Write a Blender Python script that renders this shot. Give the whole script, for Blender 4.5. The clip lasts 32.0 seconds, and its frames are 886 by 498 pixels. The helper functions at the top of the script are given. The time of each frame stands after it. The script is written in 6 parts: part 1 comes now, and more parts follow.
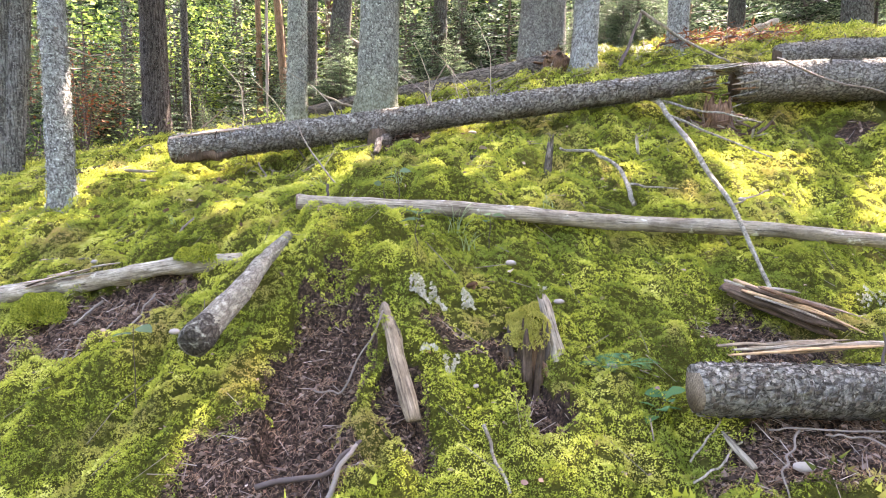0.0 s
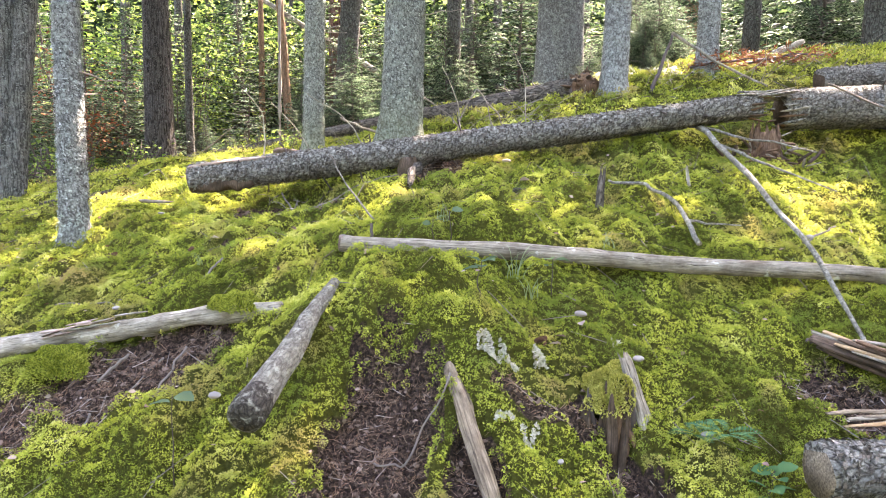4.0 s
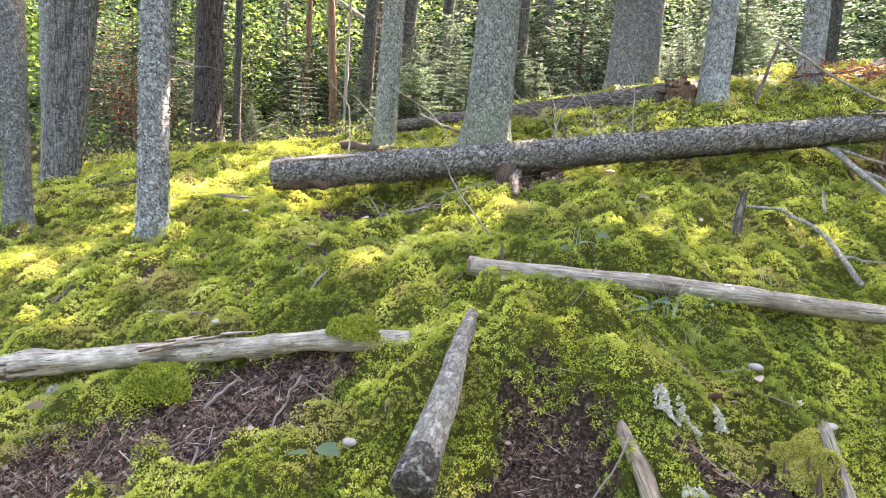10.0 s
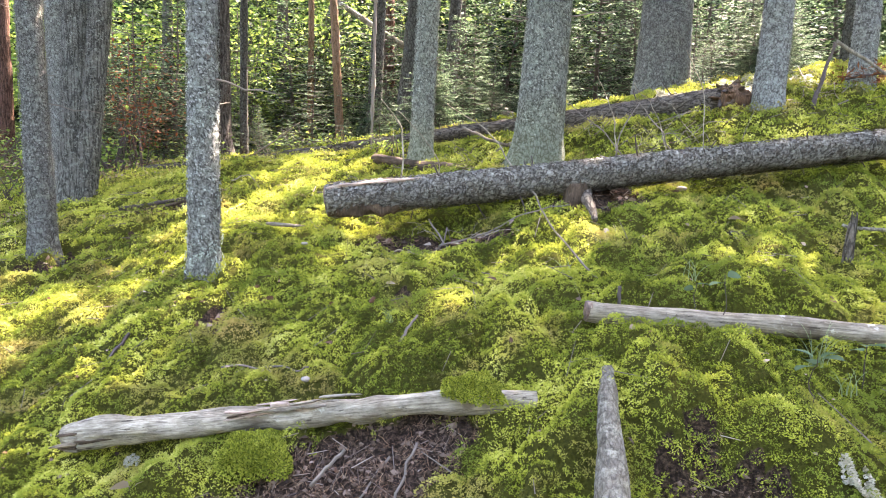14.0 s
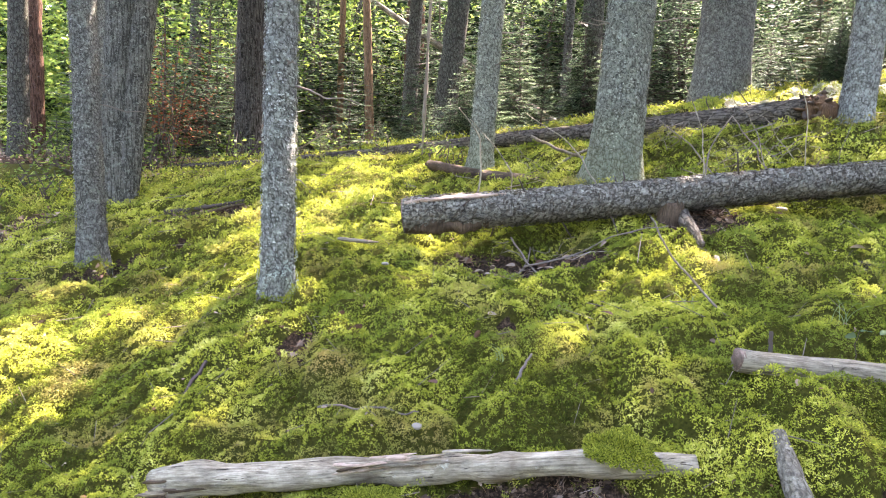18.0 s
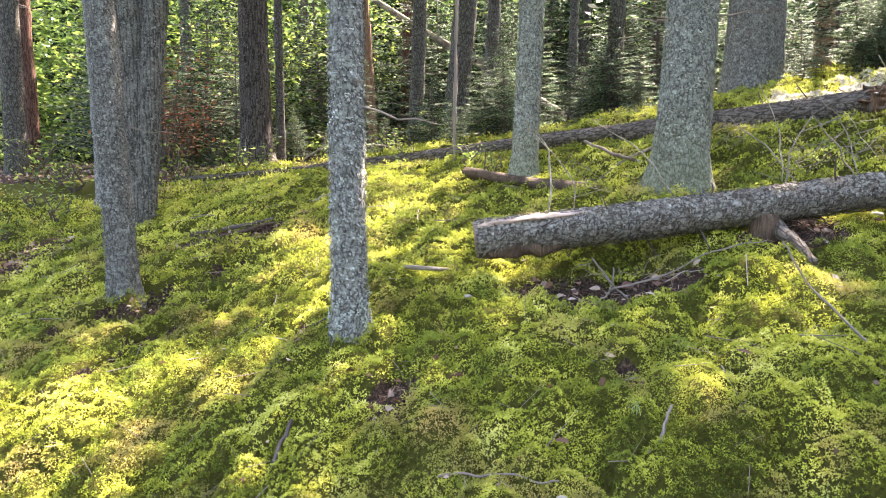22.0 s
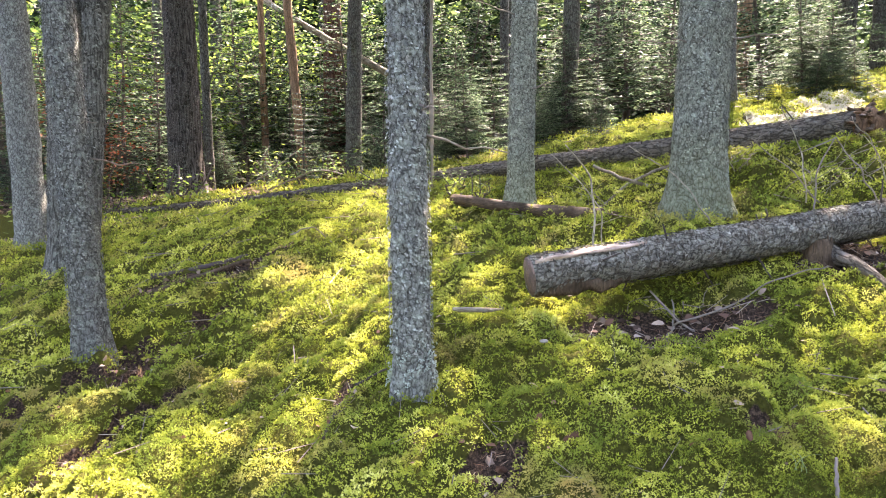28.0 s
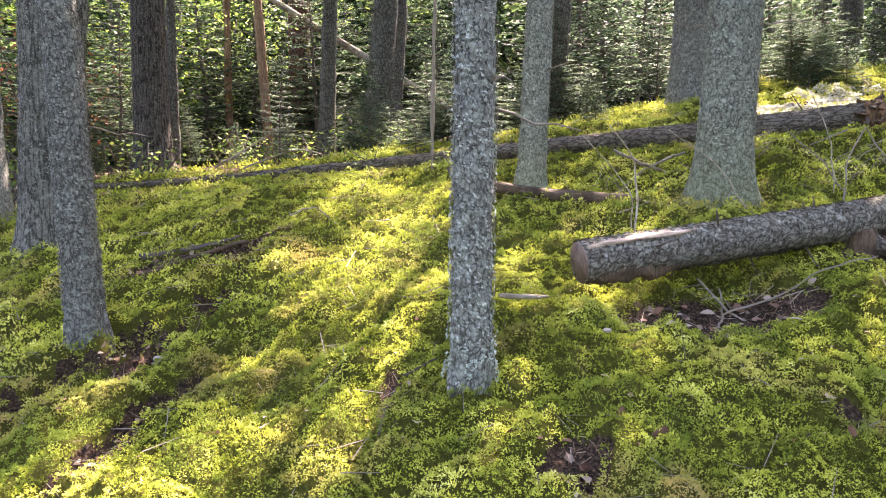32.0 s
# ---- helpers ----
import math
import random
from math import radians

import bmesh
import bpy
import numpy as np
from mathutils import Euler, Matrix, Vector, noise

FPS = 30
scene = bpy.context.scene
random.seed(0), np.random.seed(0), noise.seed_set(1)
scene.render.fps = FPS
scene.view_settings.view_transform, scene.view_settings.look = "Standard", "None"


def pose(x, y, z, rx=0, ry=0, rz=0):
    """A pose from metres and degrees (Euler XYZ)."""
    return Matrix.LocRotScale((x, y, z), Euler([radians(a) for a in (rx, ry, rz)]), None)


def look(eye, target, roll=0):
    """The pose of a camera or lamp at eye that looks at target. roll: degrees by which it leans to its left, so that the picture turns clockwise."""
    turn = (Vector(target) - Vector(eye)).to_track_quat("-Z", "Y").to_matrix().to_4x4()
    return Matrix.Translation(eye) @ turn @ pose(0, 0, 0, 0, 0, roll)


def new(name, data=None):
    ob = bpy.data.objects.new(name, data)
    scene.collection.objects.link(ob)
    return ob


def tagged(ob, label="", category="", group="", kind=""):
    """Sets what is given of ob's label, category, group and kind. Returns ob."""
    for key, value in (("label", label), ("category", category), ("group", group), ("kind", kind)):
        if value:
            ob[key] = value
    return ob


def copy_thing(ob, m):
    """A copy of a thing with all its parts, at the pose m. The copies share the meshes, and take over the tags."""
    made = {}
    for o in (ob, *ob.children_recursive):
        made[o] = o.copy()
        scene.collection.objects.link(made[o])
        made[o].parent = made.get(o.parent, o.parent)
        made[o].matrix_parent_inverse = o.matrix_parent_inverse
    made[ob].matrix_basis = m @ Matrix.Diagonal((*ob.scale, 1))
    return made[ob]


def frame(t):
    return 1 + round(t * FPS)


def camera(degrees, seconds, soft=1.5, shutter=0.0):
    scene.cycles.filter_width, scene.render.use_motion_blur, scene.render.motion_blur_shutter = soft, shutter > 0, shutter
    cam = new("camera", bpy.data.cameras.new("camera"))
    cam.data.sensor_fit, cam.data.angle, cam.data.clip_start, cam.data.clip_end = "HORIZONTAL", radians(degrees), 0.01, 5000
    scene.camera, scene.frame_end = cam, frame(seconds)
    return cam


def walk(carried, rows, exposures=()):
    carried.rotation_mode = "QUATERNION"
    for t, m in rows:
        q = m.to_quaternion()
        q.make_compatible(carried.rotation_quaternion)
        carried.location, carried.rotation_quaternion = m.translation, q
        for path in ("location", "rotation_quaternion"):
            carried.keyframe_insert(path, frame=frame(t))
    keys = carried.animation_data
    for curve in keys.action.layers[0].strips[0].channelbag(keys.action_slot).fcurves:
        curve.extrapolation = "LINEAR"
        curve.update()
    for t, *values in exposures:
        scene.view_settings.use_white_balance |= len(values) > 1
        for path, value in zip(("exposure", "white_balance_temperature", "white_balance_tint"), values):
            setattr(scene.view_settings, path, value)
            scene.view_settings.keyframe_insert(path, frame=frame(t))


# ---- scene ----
cam = camera(66.2, 32.0, 0.95)
PATH = [
    (0, (0.075, 0.051, 1.314), (0.042, 2.036, 1.078), 0.4),
    (0.5, (0.04, 0.082, 1.323), (0.01, 2.068, 1.093), 0.5),
    (1, (0.009, 0.115, 1.331), (-0.019, 2.103, 1.11), 0.4),
    (1.5, (-0.023, 0.147, 1.345), (-0.048, 2.135, 1.131), 0.3),
    (2, (-0.056, 0.178, 1.356), (-0.078, 2.167, 1.15), 0.2),
    (2.5, (-0.086, 0.212, 1.363), (-0.106, 2.203, 1.167), 0.2),
    (3, (-0.121, 0.24, 1.375), (-0.136, 2.231, 1.185), 0.3),
    (3.5, (-0.151, 0.272, 1.393), (-0.166, 2.263, 1.202), 0.3),
    (5.5, (-0.274, 0.366, 1.441), (-0.292, 2.355, 1.238), 1.5),
    (6, (-0.306, 0.392, 1.447), (-0.329, 2.381, 1.241), 1.8),
    (6.5, (-0.337, 0.421, 1.452), (-0.367, 2.41, 1.243), 2.0),
    (7, (-0.372, 0.445, 1.46), (-0.408, 2.433, 1.246), 2.1),
    (7.5, (-0.409, 0.471, 1.463), (-0.451, 2.459, 1.248), 2.3),
    (8, (-0.448, 0.495, 1.472), (-0.497, 2.482, 1.252), 2.6),
    (8.5, (-0.49, 0.518, 1.477), (-0.546, 2.505, 1.255), 2.8),
    (9, (-0.537, 0.541, 1.481), (-0.598, 2.528, 1.259), 3.0),
    (9.5, (-0.583, 0.566, 1.487), (-0.65, 2.552, 1.263), 3.2),
    (10, (-0.636, 0.594, 1.496), (-0.703, 2.58, 1.271), 3.4),
    (10.5, (-0.685, 0.62, 1.509), (-0.755, 2.606, 1.281), 3.3),
    (11, (-0.737, 0.65, 1.521), (-0.806, 2.636, 1.292), 3.2),
    (11.5, (-0.8, 0.676, 1.54), (-0.86, 2.661, 1.307), 3.0),
    (12, (-0.862, 0.703, 1.557), (-0.912, 2.689, 1.323), 2.8),
    (12.5, (-0.925, 0.732, 1.575), (-0.963, 2.718, 1.34), 2.6),
    (13, (-0.979, 0.758, 1.593), (-1.012, 2.744, 1.356), 2.4),
    (13.5, (-1.023, 0.79, 1.609), (-1.057, 2.775, 1.371), 2.2),
    (14, (-1.06, 0.823, 1.618), (-1.101, 2.809, 1.384), 1.9),
    (14.5, (-1.103, 0.844, 1.628), (-1.147, 2.83, 1.395), 1.7),
    (16.5, (-1.286, 0.956, 1.669), (-1.349, 2.941, 1.432), 2.1),
    (17, (-1.337, 0.988, 1.675), (-1.404, 2.973, 1.438), 2.4),
    (17.5, (-1.389, 1.022, 1.683), (-1.459, 3.006, 1.443), 2.8),
    (18, (-1.441, 1.055, 1.696), (-1.513, 3.038, 1.45), 2.9),
    (18.5, (-1.498, 1.086, 1.706), (-1.569, 3.069, 1.457), 3.0),
    (19, (-1.554, 1.117, 1.713), (-1.622, 3.1, 1.465), 2.9),
    (19.5, (-1.607, 1.155, 1.728), (-1.672, 3.138, 1.476), 2.6),
    (20, (-1.662, 1.191, 1.749), (-1.723, 3.174, 1.491), 2.1),
    (20.5, (-1.719, 1.222, 1.772), (-1.773, 3.204, 1.508), 1.4),
    (21, (-1.766, 1.253, 1.792), (-1.817, 3.235, 1.523), 0.9),
    (21.5, (-1.816, 1.292, 1.814), (-1.862, 3.273, 1.538), 0.6),
    (22, (-1.873, 1.32, 1.823), (-1.911, 3.301, 1.549), 0.5),
    (22.5, (-1.927, 1.346, 1.827), (-1.959, 3.328, 1.557), 0.5),
    (23, (-1.975, 1.378, 1.84), (-2.004, 3.359, 1.567), 0.7),
    (23.5, (-2.029, 1.408, 1.846), (-2.051, 3.39, 1.575), 0.8),
    (24, (-2.083, 1.437, 1.85), (-2.098, 3.419, 1.581), 0.8),
    (24.5, (-2.141, 1.464, 1.858), (-2.143, 3.446, 1.59), 0.8),
    (25, (-2.197, 1.487, 1.862), (-2.184, 3.47, 1.599), 0.7),
    (25.5, (-2.25, 1.517, 1.864), (-2.216, 3.5, 1.608), 0.6),
    (27.5, (-2.478, 1.631, 1.868), (-2.269, 3.608, 1.649), -0.4),
    (28, (-2.531, 1.66, 1.869), (-2.279, 3.632, 1.654), -0.6),
    (28.5, (-2.579, 1.688, 1.865), (-2.294, 3.656, 1.651), -0.8),
    (29, (-2.637, 1.714, 1.861), (-2.319, 3.677, 1.646), -0.9),
    (29.5, (-2.683, 1.74, 1.86), (-2.347, 3.7, 1.641), -0.8),
    (30, (-2.731, 1.767, 1.857), (-2.381, 3.723, 1.633), -0.5),
    (30.5, (-2.779, 1.797, 1.849), (-2.416, 3.75, 1.618), -0.2),
    (31, (-2.824, 1.826, 1.843), (-2.448, 3.776, 1.604), 0.2),
    (31.5, (-2.869, 1.861, 1.838), (-2.481, 3.807, 1.591), 0.6),
    (32, (-2.915, 1.897, 1.834), (-2.511, 3.839, 1.579), 0.9),
]
walk(cam, [(t, look(eye, target, roll)) for t, eye, target, roll in PATH],
     [(0, 4.93, 7200, 30), (3, 4.87, 7200, 28), (6, 4.81, 7150, 25), (24, 4.45, 7050, 25), (28, 4.38, 7050, 26), (32, 4.30, 7100, 28)])

# ---- light ----
SUN_AZ, SUN_EL = 30.0, 50.0          # degrees from +y towards +x, and above the horizon
TO_SUN = Vector((math.sin(radians(SUN_AZ)) * math.cos(radians(SUN_EL)),
                 math.cos(radians(SUN_AZ)) * math.cos(radians(SUN_EL)), math.sin(radians(SUN_EL))))
world = bpy.data.worlds.new("world")
scene.world = world
world.use_nodes = True
wn = world.node_tree
sky = wn.nodes.new("ShaderNodeTexSky")
sky.sky_type, sky.sun_disc = "NISHITA", False
sky.sun_elevation, sky.sun_rotation = radians(SUN_EL), radians(SUN_AZ)
sky.air_density, sky.dust_density = 1.0, 2.0
wn.nodes["Background"].inputs["Strength"].default_value = 0.15
wn.links.new(sky.outputs["Color"], wn.nodes["Background"].inputs["Color"])
sun_data = bpy.data.lights.new("sun", "SUN")
sun_data.energy, sun_data.angle, sun_data.color = 3.3, radians(0.5), (1.0, 0.95, 0.86)
sun = new("sun", sun_data)
sun.matrix_world = look(TO_SUN * 40, (0, 0, 0))

# ---- materials ----
def node(nt, kind, ins=None, **props):
    n = nt.nodes.new("ShaderNode" + kind)
    for k, v in props.items():
        if k == "blend":
            n.blend_type = v
        elif k == "op":
            n.operation = v
        elif k == "feature":
            n.feature = v
        elif k == "dtype":
            n.data_type = v
        elif k == "attr":
            n.attribute_name = v
    for k, v in (ins or {}).items():
        if isinstance(v, bpy.types.NodeSocket):
            nt.links.new(v, n.inputs[k])
        else:
            n.inputs[k].default_value = v
    return n


def ramp(nt, fac, stops):
    n = nt.nodes.new("ShaderNodeValToRGB")
    els = n.color_ramp.elements
    while len(els) < len(stops):
        els.new(0.5)
    for e, (p, c) in zip(els, stops):
        e.position, e.color = p, (*c, 1.0) if len(c) == 3 else c
    nt.links.new(fac, n.inputs["Fac"])
    return n.outputs["Color"]


def mixc(nt, fac, a, b, blend="MIX"):
    n = nt.nodes.new("ShaderNodeMix")
    n.data_type, n.blend_type = "RGBA", blend
    for k, v in ((0, fac), (6, a), (7, b)):
        if isinstance(v, bpy.types.NodeSocket):
            nt.links.new(v, n.inputs[k])
        else:
            n.inputs[k].default_value = (*v, 1.0) if isinstance(v, tuple) else v
    return n.outputs[2]


def coords(nt, scale=(1, 1, 1), what="Object"):
    t = nt.nodes.new("ShaderNodeTexCoord")
    m = node(nt, "Mapping", {"Vector": t.outputs[what], "Scale": scale})
    return m.outputs["Vector"]


def noise_at(nt, vec, scale, detail=4.0, rough=0.6):
    return node(nt, "TexNoise", {"Vector": vec, "Scale": scale, "Detail": detail, "Roughness": rough}).outputs["Fac"]


def start(name, rough=0.9, spec=0.2):
    m = bpy.data.materials.new(name)
    m.use_nodes = True
    b = m.node_tree.nodes["Principled BSDF"]
    b.inputs["Roughness"].default_value = rough
    b.inputs["Specular IOR Level"].default_value = spec
    return m, m.node_tree, b


def bump(nt, b, height, strength, dist):
    n = node(nt, "Bump", {"Height": height, "Strength": strength, "Distance": dist})
    nt.links.new(n.outputs["Normal"], b.inputs["Normal"])


def bark(name, dark, light, lichen, amount, plates=(28.0, 28.0, 15.0), crack=0.5, green=0.0):
    """Scaly bark: warped plates, grain, dark seams and pale lichen crusts; loose scales differ in tone."""
    dark, light, lichen = ((c[0] * 1.0, c[1] * 1.005, c[2] * 0.925) for c in (dark, light, lichen))
    m, nt, b = start(name, 0.95, 0.04)
    v = coords(nt, plates)
    warp = node(nt, "TexNoise", {"Vector": v, "Scale": 0.9, "Detail": 5.0, "Roughness": 0.7})
    vv = mixc(nt, 0.9, v, warp.outputs["Color"], "ADD")
    cell = node(nt, "TexVoronoi", {"Vector": vv, "Scale": 1.0}, feature="DISTANCE_TO_EDGE").outputs["Distance"]
    plate = node(nt, "TexVoronoi", {"Vector": vv, "Scale": 1.0}).outputs["Color"]
    grain = noise_at(nt, coords(nt, (90, 90, 50)), 1.0, 6.0, 0.75)
    big = noise_at(nt, coords(nt), 6.0, 5.0, 0.65)
    col = ramp(nt, grain, [(0.32, dark), (0.66, light)])
    tone = node(nt, "SeparateColor", {"Color": plate}).outputs["Red"]
    half = node(nt, "Math", {0: tone, 1: 0.55}, op="MULTIPLY").outputs[0]
    col = mixc(nt, half, col, mixc(nt, big, light, dark))
    edge = ramp(nt, cell, [(0.02, (0.0, 0.0, 0.0)), (0.15, (1.0, 1.0, 1.0))])
    seam = mixc(nt, crack, (1.0, 1.0, 1.0), edge)
    col = mixc(nt, seam, (dark[0] * 0.4, dark[1] * 0.38, dark[2] * 0.36), col)
    spots = noise_at(nt, coords(nt, (1, 1, 0.8)), 58.0, 8.0, 0.75)
    patches = noise_at(nt, coords(nt), 24.0, 6.0, 0.7)
    summed = node(nt, "Math", {0: spots, 1: patches}, op="ADD").outputs[0]
    mean = node(nt, "Math", {0: summed, 1: 0.5}, op="MULTIPLY").outputs[0]
    edge_at = 0.60 - 0.14 * amount
    where = ramp(nt, mean, [(edge_at - 0.03, (0, 0, 0)), (edge_at + 0.06, (1, 1, 1))])
    dirt = ramp(nt, mean, [(0.40, (1, 1, 1)), (0.46, (0, 0, 0))])
    crust = mixc(nt, grain, (lichen[0] * 0.6, lichen[1] * 0.6, lichen[2] * 0.58), (lichen[0] * 1.15, lichen[1] * 1.15, lichen[2] * 1.15))
    thin = node(nt, "Math", {0: where, 1: 0.6}, op="MULTIPLY").outputs[0]
    col = mixc(nt, thin, col, crust)
    col = mixc(nt, node(nt, "Math", {0: dirt, 1: 0.35}, op="MULTIPLY").outputs[0], col, (dark[0] * 0.5, dark[1] * 0.5, dark[2] * 0.48))
    if green > 0:
        gz = node(nt, "SeparateXYZ", {"Vector": coords(nt)}).outputs["Z"]
        low = node(nt, "MapRange", {"Value": gz, "From Min": 0.5, "From Max": 0.0, "To Min": 0.0, "To Max": green}).outputs[0]
        low = node(nt, "Math", {0: low, 1: spots}, op="MULTIPLY").outputs[0]
        col = mixc(nt, low, col, (0.16, 0.17, 0.05))
    geo = nt.nodes.new("ShaderNodeNewGeometry")
    each = node(nt, "MapRange", {"Value": geo.outputs["Random Per Island"], "To Min": 0.70, "To Max": 1.25}).outputs[0]
    col = mixc(nt, 1.0, col, node(nt, "CombineColor", {0: each, 1: each, 2: each}).outputs[0], "MULTIPLY")
    nt.links.new(col, b.inputs["Base Color"])
    hgt = mixc(nt, 0.5, mixc(nt, crack, (1.0, 1.0, 1.0), edge), grain)
    hgt = mixc(nt, 0.25, hgt, where)
    bump(nt, b, hgt, 1.0, 0.014)
    return m


def dead_wood(name, dark, light, stain=(0.05, 0.04, 0.03), stretch=(150.0, 150.0, 6.0), crusts=0.3):
    """Weathered barkless wood with long grain, checks and lichen flecks."""
    dark, light = ((c[0] * 1.03, c[1], c[2] * 0.86) for c in (dark, light))
    m, nt, b = start(name, 0.88, 0.08)
    g = noise_at(nt, coords(nt, stretch), 1.0, 6.0, 0.65)
    g2 = noise_at(nt, coords(nt, (stretch[0] * 0.45, stretch[1] * 0.45, stretch[2])), 1.0, 5.0, 0.7)
    col = ramp(nt, g, [(0.3, dark), (0.62, light)])
    checks = ramp(nt, g2, [(0.33, (0.0, 0.0, 0.0)), (0.40, (1.0, 1.0, 1.0))])
    weathered = ramp(nt, noise_at(nt, coords(nt, (stretch[0] * 0.25, stretch[1] * 0.25, stretch[2] * 2.5)), 1.0, 6.0, 0.75), [(0.35, (0.55, 0.53, 0.5)), (0.65, (1.1, 1.1, 1.1))])
    col = mixc(nt, 1.0, mixc(nt, checks, stain, col), weathered, "MULTIPLY")
    f = noise_at(nt, coords(nt), 9.0, 5.0, 0.7)
    fl = ramp(nt, f, [(0.66 - 0.2 * crusts, (0, 0, 0)), (0.72 - 0.2 * crusts, (1, 1, 1))])
    col = mixc(nt, fl, col, (0.44, 0.43, 0.35))
    dirt = ramp(nt, noise_at(nt, coords(nt), 5.0, 4.0), [(0.45, (0, 0, 0)), (0.75, (1, 1, 1))])
    col = mixc(nt, dirt, col, (dark[0] * 0.55, dark[1] * 0.5, dark[2] * 0.45))
    nt.links.new(col, b.inputs["Base Color"])
    bump(nt, b, mixc(nt, 0.5, g, checks), 0.8, 0.006)
    return m


def leafy(name, tones, translucent=0.45, rough=0.55, patch=None, patch_scale=1.0, tone=""):
    """Leaves or moss: tones by island, patches at a larger scale, light passing through."""
    m, nt, b = start(name, rough, 0.05)
    geo = nt.nodes.new("ShaderNodeNewGeometry")
    pick = node(nt, "Attribute", attr=tone).outputs["Fac"] if tone else geo.outputs["Random Per Island"]
    col = ramp(nt, pick, [(i / max(1, len(tones) - 1), t) for i, t in enumerate(tones)])
    if patch:
        pos = geo.outputs["Position"]
        f = noise_at(nt, pos, patch_scale, 4.0, 0.6)
        k = ramp(nt, f, [(0.50, (0, 0, 0)), (0.66, (1, 1, 1))])
        col = mixc(nt, k, col, patch[0])
        f2 = noise_at(nt, node(nt, "Mapping", {"Vector": pos, "Location": (7.0, 3.0, 1.0)}).outputs[0], patch_scale * 0.8, 4.0, 0.6)
        k2 = ramp(nt, f2, [(0.54, (0, 0, 0)), (0.70, (1, 1, 1))])
        col = mixc(nt, k2, col, patch[1])
    nt.links.new(col, b.inputs["Base Color"])
    tr = node(nt, "BsdfTranslucent", {"Color": col})
    mix = node(nt, "MixShader", {0: translucent, 1: b.outputs[0], 2: tr.outputs[0]})
    nt.links.new(mix.outputs[0], nt.nodes["Material Output"].inputs["Surface"])
    return m


def plain(name, a, c, scale=20.0, rough=0.85, relief=0.004):
    m, nt, b = start(name, rough, 0.2)
    f = noise_at(nt, coords(nt), scale, 6.0, 0.65)
    f2 = noise_at(nt, coords(nt), scale * 0.2, 3.0)
    nt.links.new(mixc(nt, f2, mixc(nt, f, a, c), (a[0] * 0.6, a[1] * 0.6, a[2] * 0.6)), b.inputs["Base Color"])
    bump(nt, b, f, 0.7, relief)
    return m


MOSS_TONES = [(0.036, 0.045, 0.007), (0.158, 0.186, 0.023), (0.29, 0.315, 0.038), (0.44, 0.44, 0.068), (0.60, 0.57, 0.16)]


def ground_mat():
    """Moss mat where the sheet is mossy, dark humus with needles where it is bare."""
    m, nt, b = start("ground_cover", 0.95, 0.02)
    geo = nt.nodes.new("ShaderNodeNewGeometry")
    p = geo.outputs["Position"]
    bare = node(nt, "Attribute", attr="bare").outputs["Fac"]
    f1, f2, f3 = ramp(nt, noise_at(nt, p, 85.0, 6.0, 0.75), [(0.32, (0, 0, 0)), (0.68, (1, 1, 1))]), noise_at(nt, p, 3.0, 4.0), noise_at(nt, p, 260.0, 3.0)
    # old brown under-layer, darkened further to imitate shade between the cushions
    moss = mixc(nt, f1, (0.018, 0.020, 0.006), (0.09, 0.095, 0.016))
    moss = mixc(nt, node(nt, "Math", {0: f2, 1: 0.5}, op="MULTIPLY").outputs[0], moss, (0.06, 0.05, 0.014))
    soil = ramp(nt, f1, [(0.3, (0.016, 0.011, 0.008)), (0.55, (0.07, 0.044, 0.03)), (0.8, (0.19, 0.12, 0.075))])
    soil = mixc(nt, mixc(nt, 0.5, f3, f2), soil, (0.03, 0.021, 0.017))
    bare = ramp(nt, bare, [(0.42, (0, 0, 0)), (0.55, (1, 1, 1))])
    nt.links.new(mixc(nt, bare, moss, soil), b.inputs["Base Color"])
    bump(nt, b, mixc(nt, 0.5, f1, f3), 1.0, 0.012)
    return m


MAT_GROUND = ground_mat()
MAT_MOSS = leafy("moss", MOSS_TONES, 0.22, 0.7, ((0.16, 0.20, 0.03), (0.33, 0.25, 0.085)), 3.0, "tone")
MAT_MOSS_TUFT = leafy("olive_moss", MOSS_TONES[:4], 0.22, 0.7)
MAT_SPRUCE = bark("spruce_bark", (0.075, 0.07, 0.065), (0.42, 0.415, 0.39), (0.58, 0.61, 0.56), 0.6, (50.0, 50.0, 34.0), 0.7)
MAT_SPRUCE_DIM = bark("dull_spruce_bark", (0.065, 0.06, 0.055), (0.29, 0.28, 0.26), (0.44, 0.46, 0.415), 0.5, (52.0, 52.0, 30.0), 0.7)
MAT_SPRUCE_GREEN = bark("lichen_spruce_bark", (0.075, 0.072, 0.06), (0.40, 0.40, 0.345), (0.54, 0.57, 0.48), 0.55, (46.0, 46.0, 30.0), 0.7, green=0.8)
MAT_CEDAR = bark("furrowed_bark", (0.028, 0.023, 0.02), (0.165, 0.14, 0.125), (0.25, 0.26, 0.235), 0.3, (34.0, 34.0, 3.2), 0.85)
MAT_FORKED = bark("grey_furrowed_bark", (0.035, 0.031, 0.027), (0.25, 0.235, 0.21), (0.38, 0.39, 0.345), 0.4, (30.0, 30.0, 3.6), 0.75)
MAT_RED = bark("red_bark", (0.05, 0.026, 0.02), (0.15, 0.085, 0.062), (0.25, 0.22, 0.2), 0.1, (40.0, 40.0, 4.0), 0.8)
# bark of the deeper trunks, its colour darkened for the shade there
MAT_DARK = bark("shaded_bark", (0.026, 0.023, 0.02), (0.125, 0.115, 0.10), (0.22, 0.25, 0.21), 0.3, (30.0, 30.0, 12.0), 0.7)
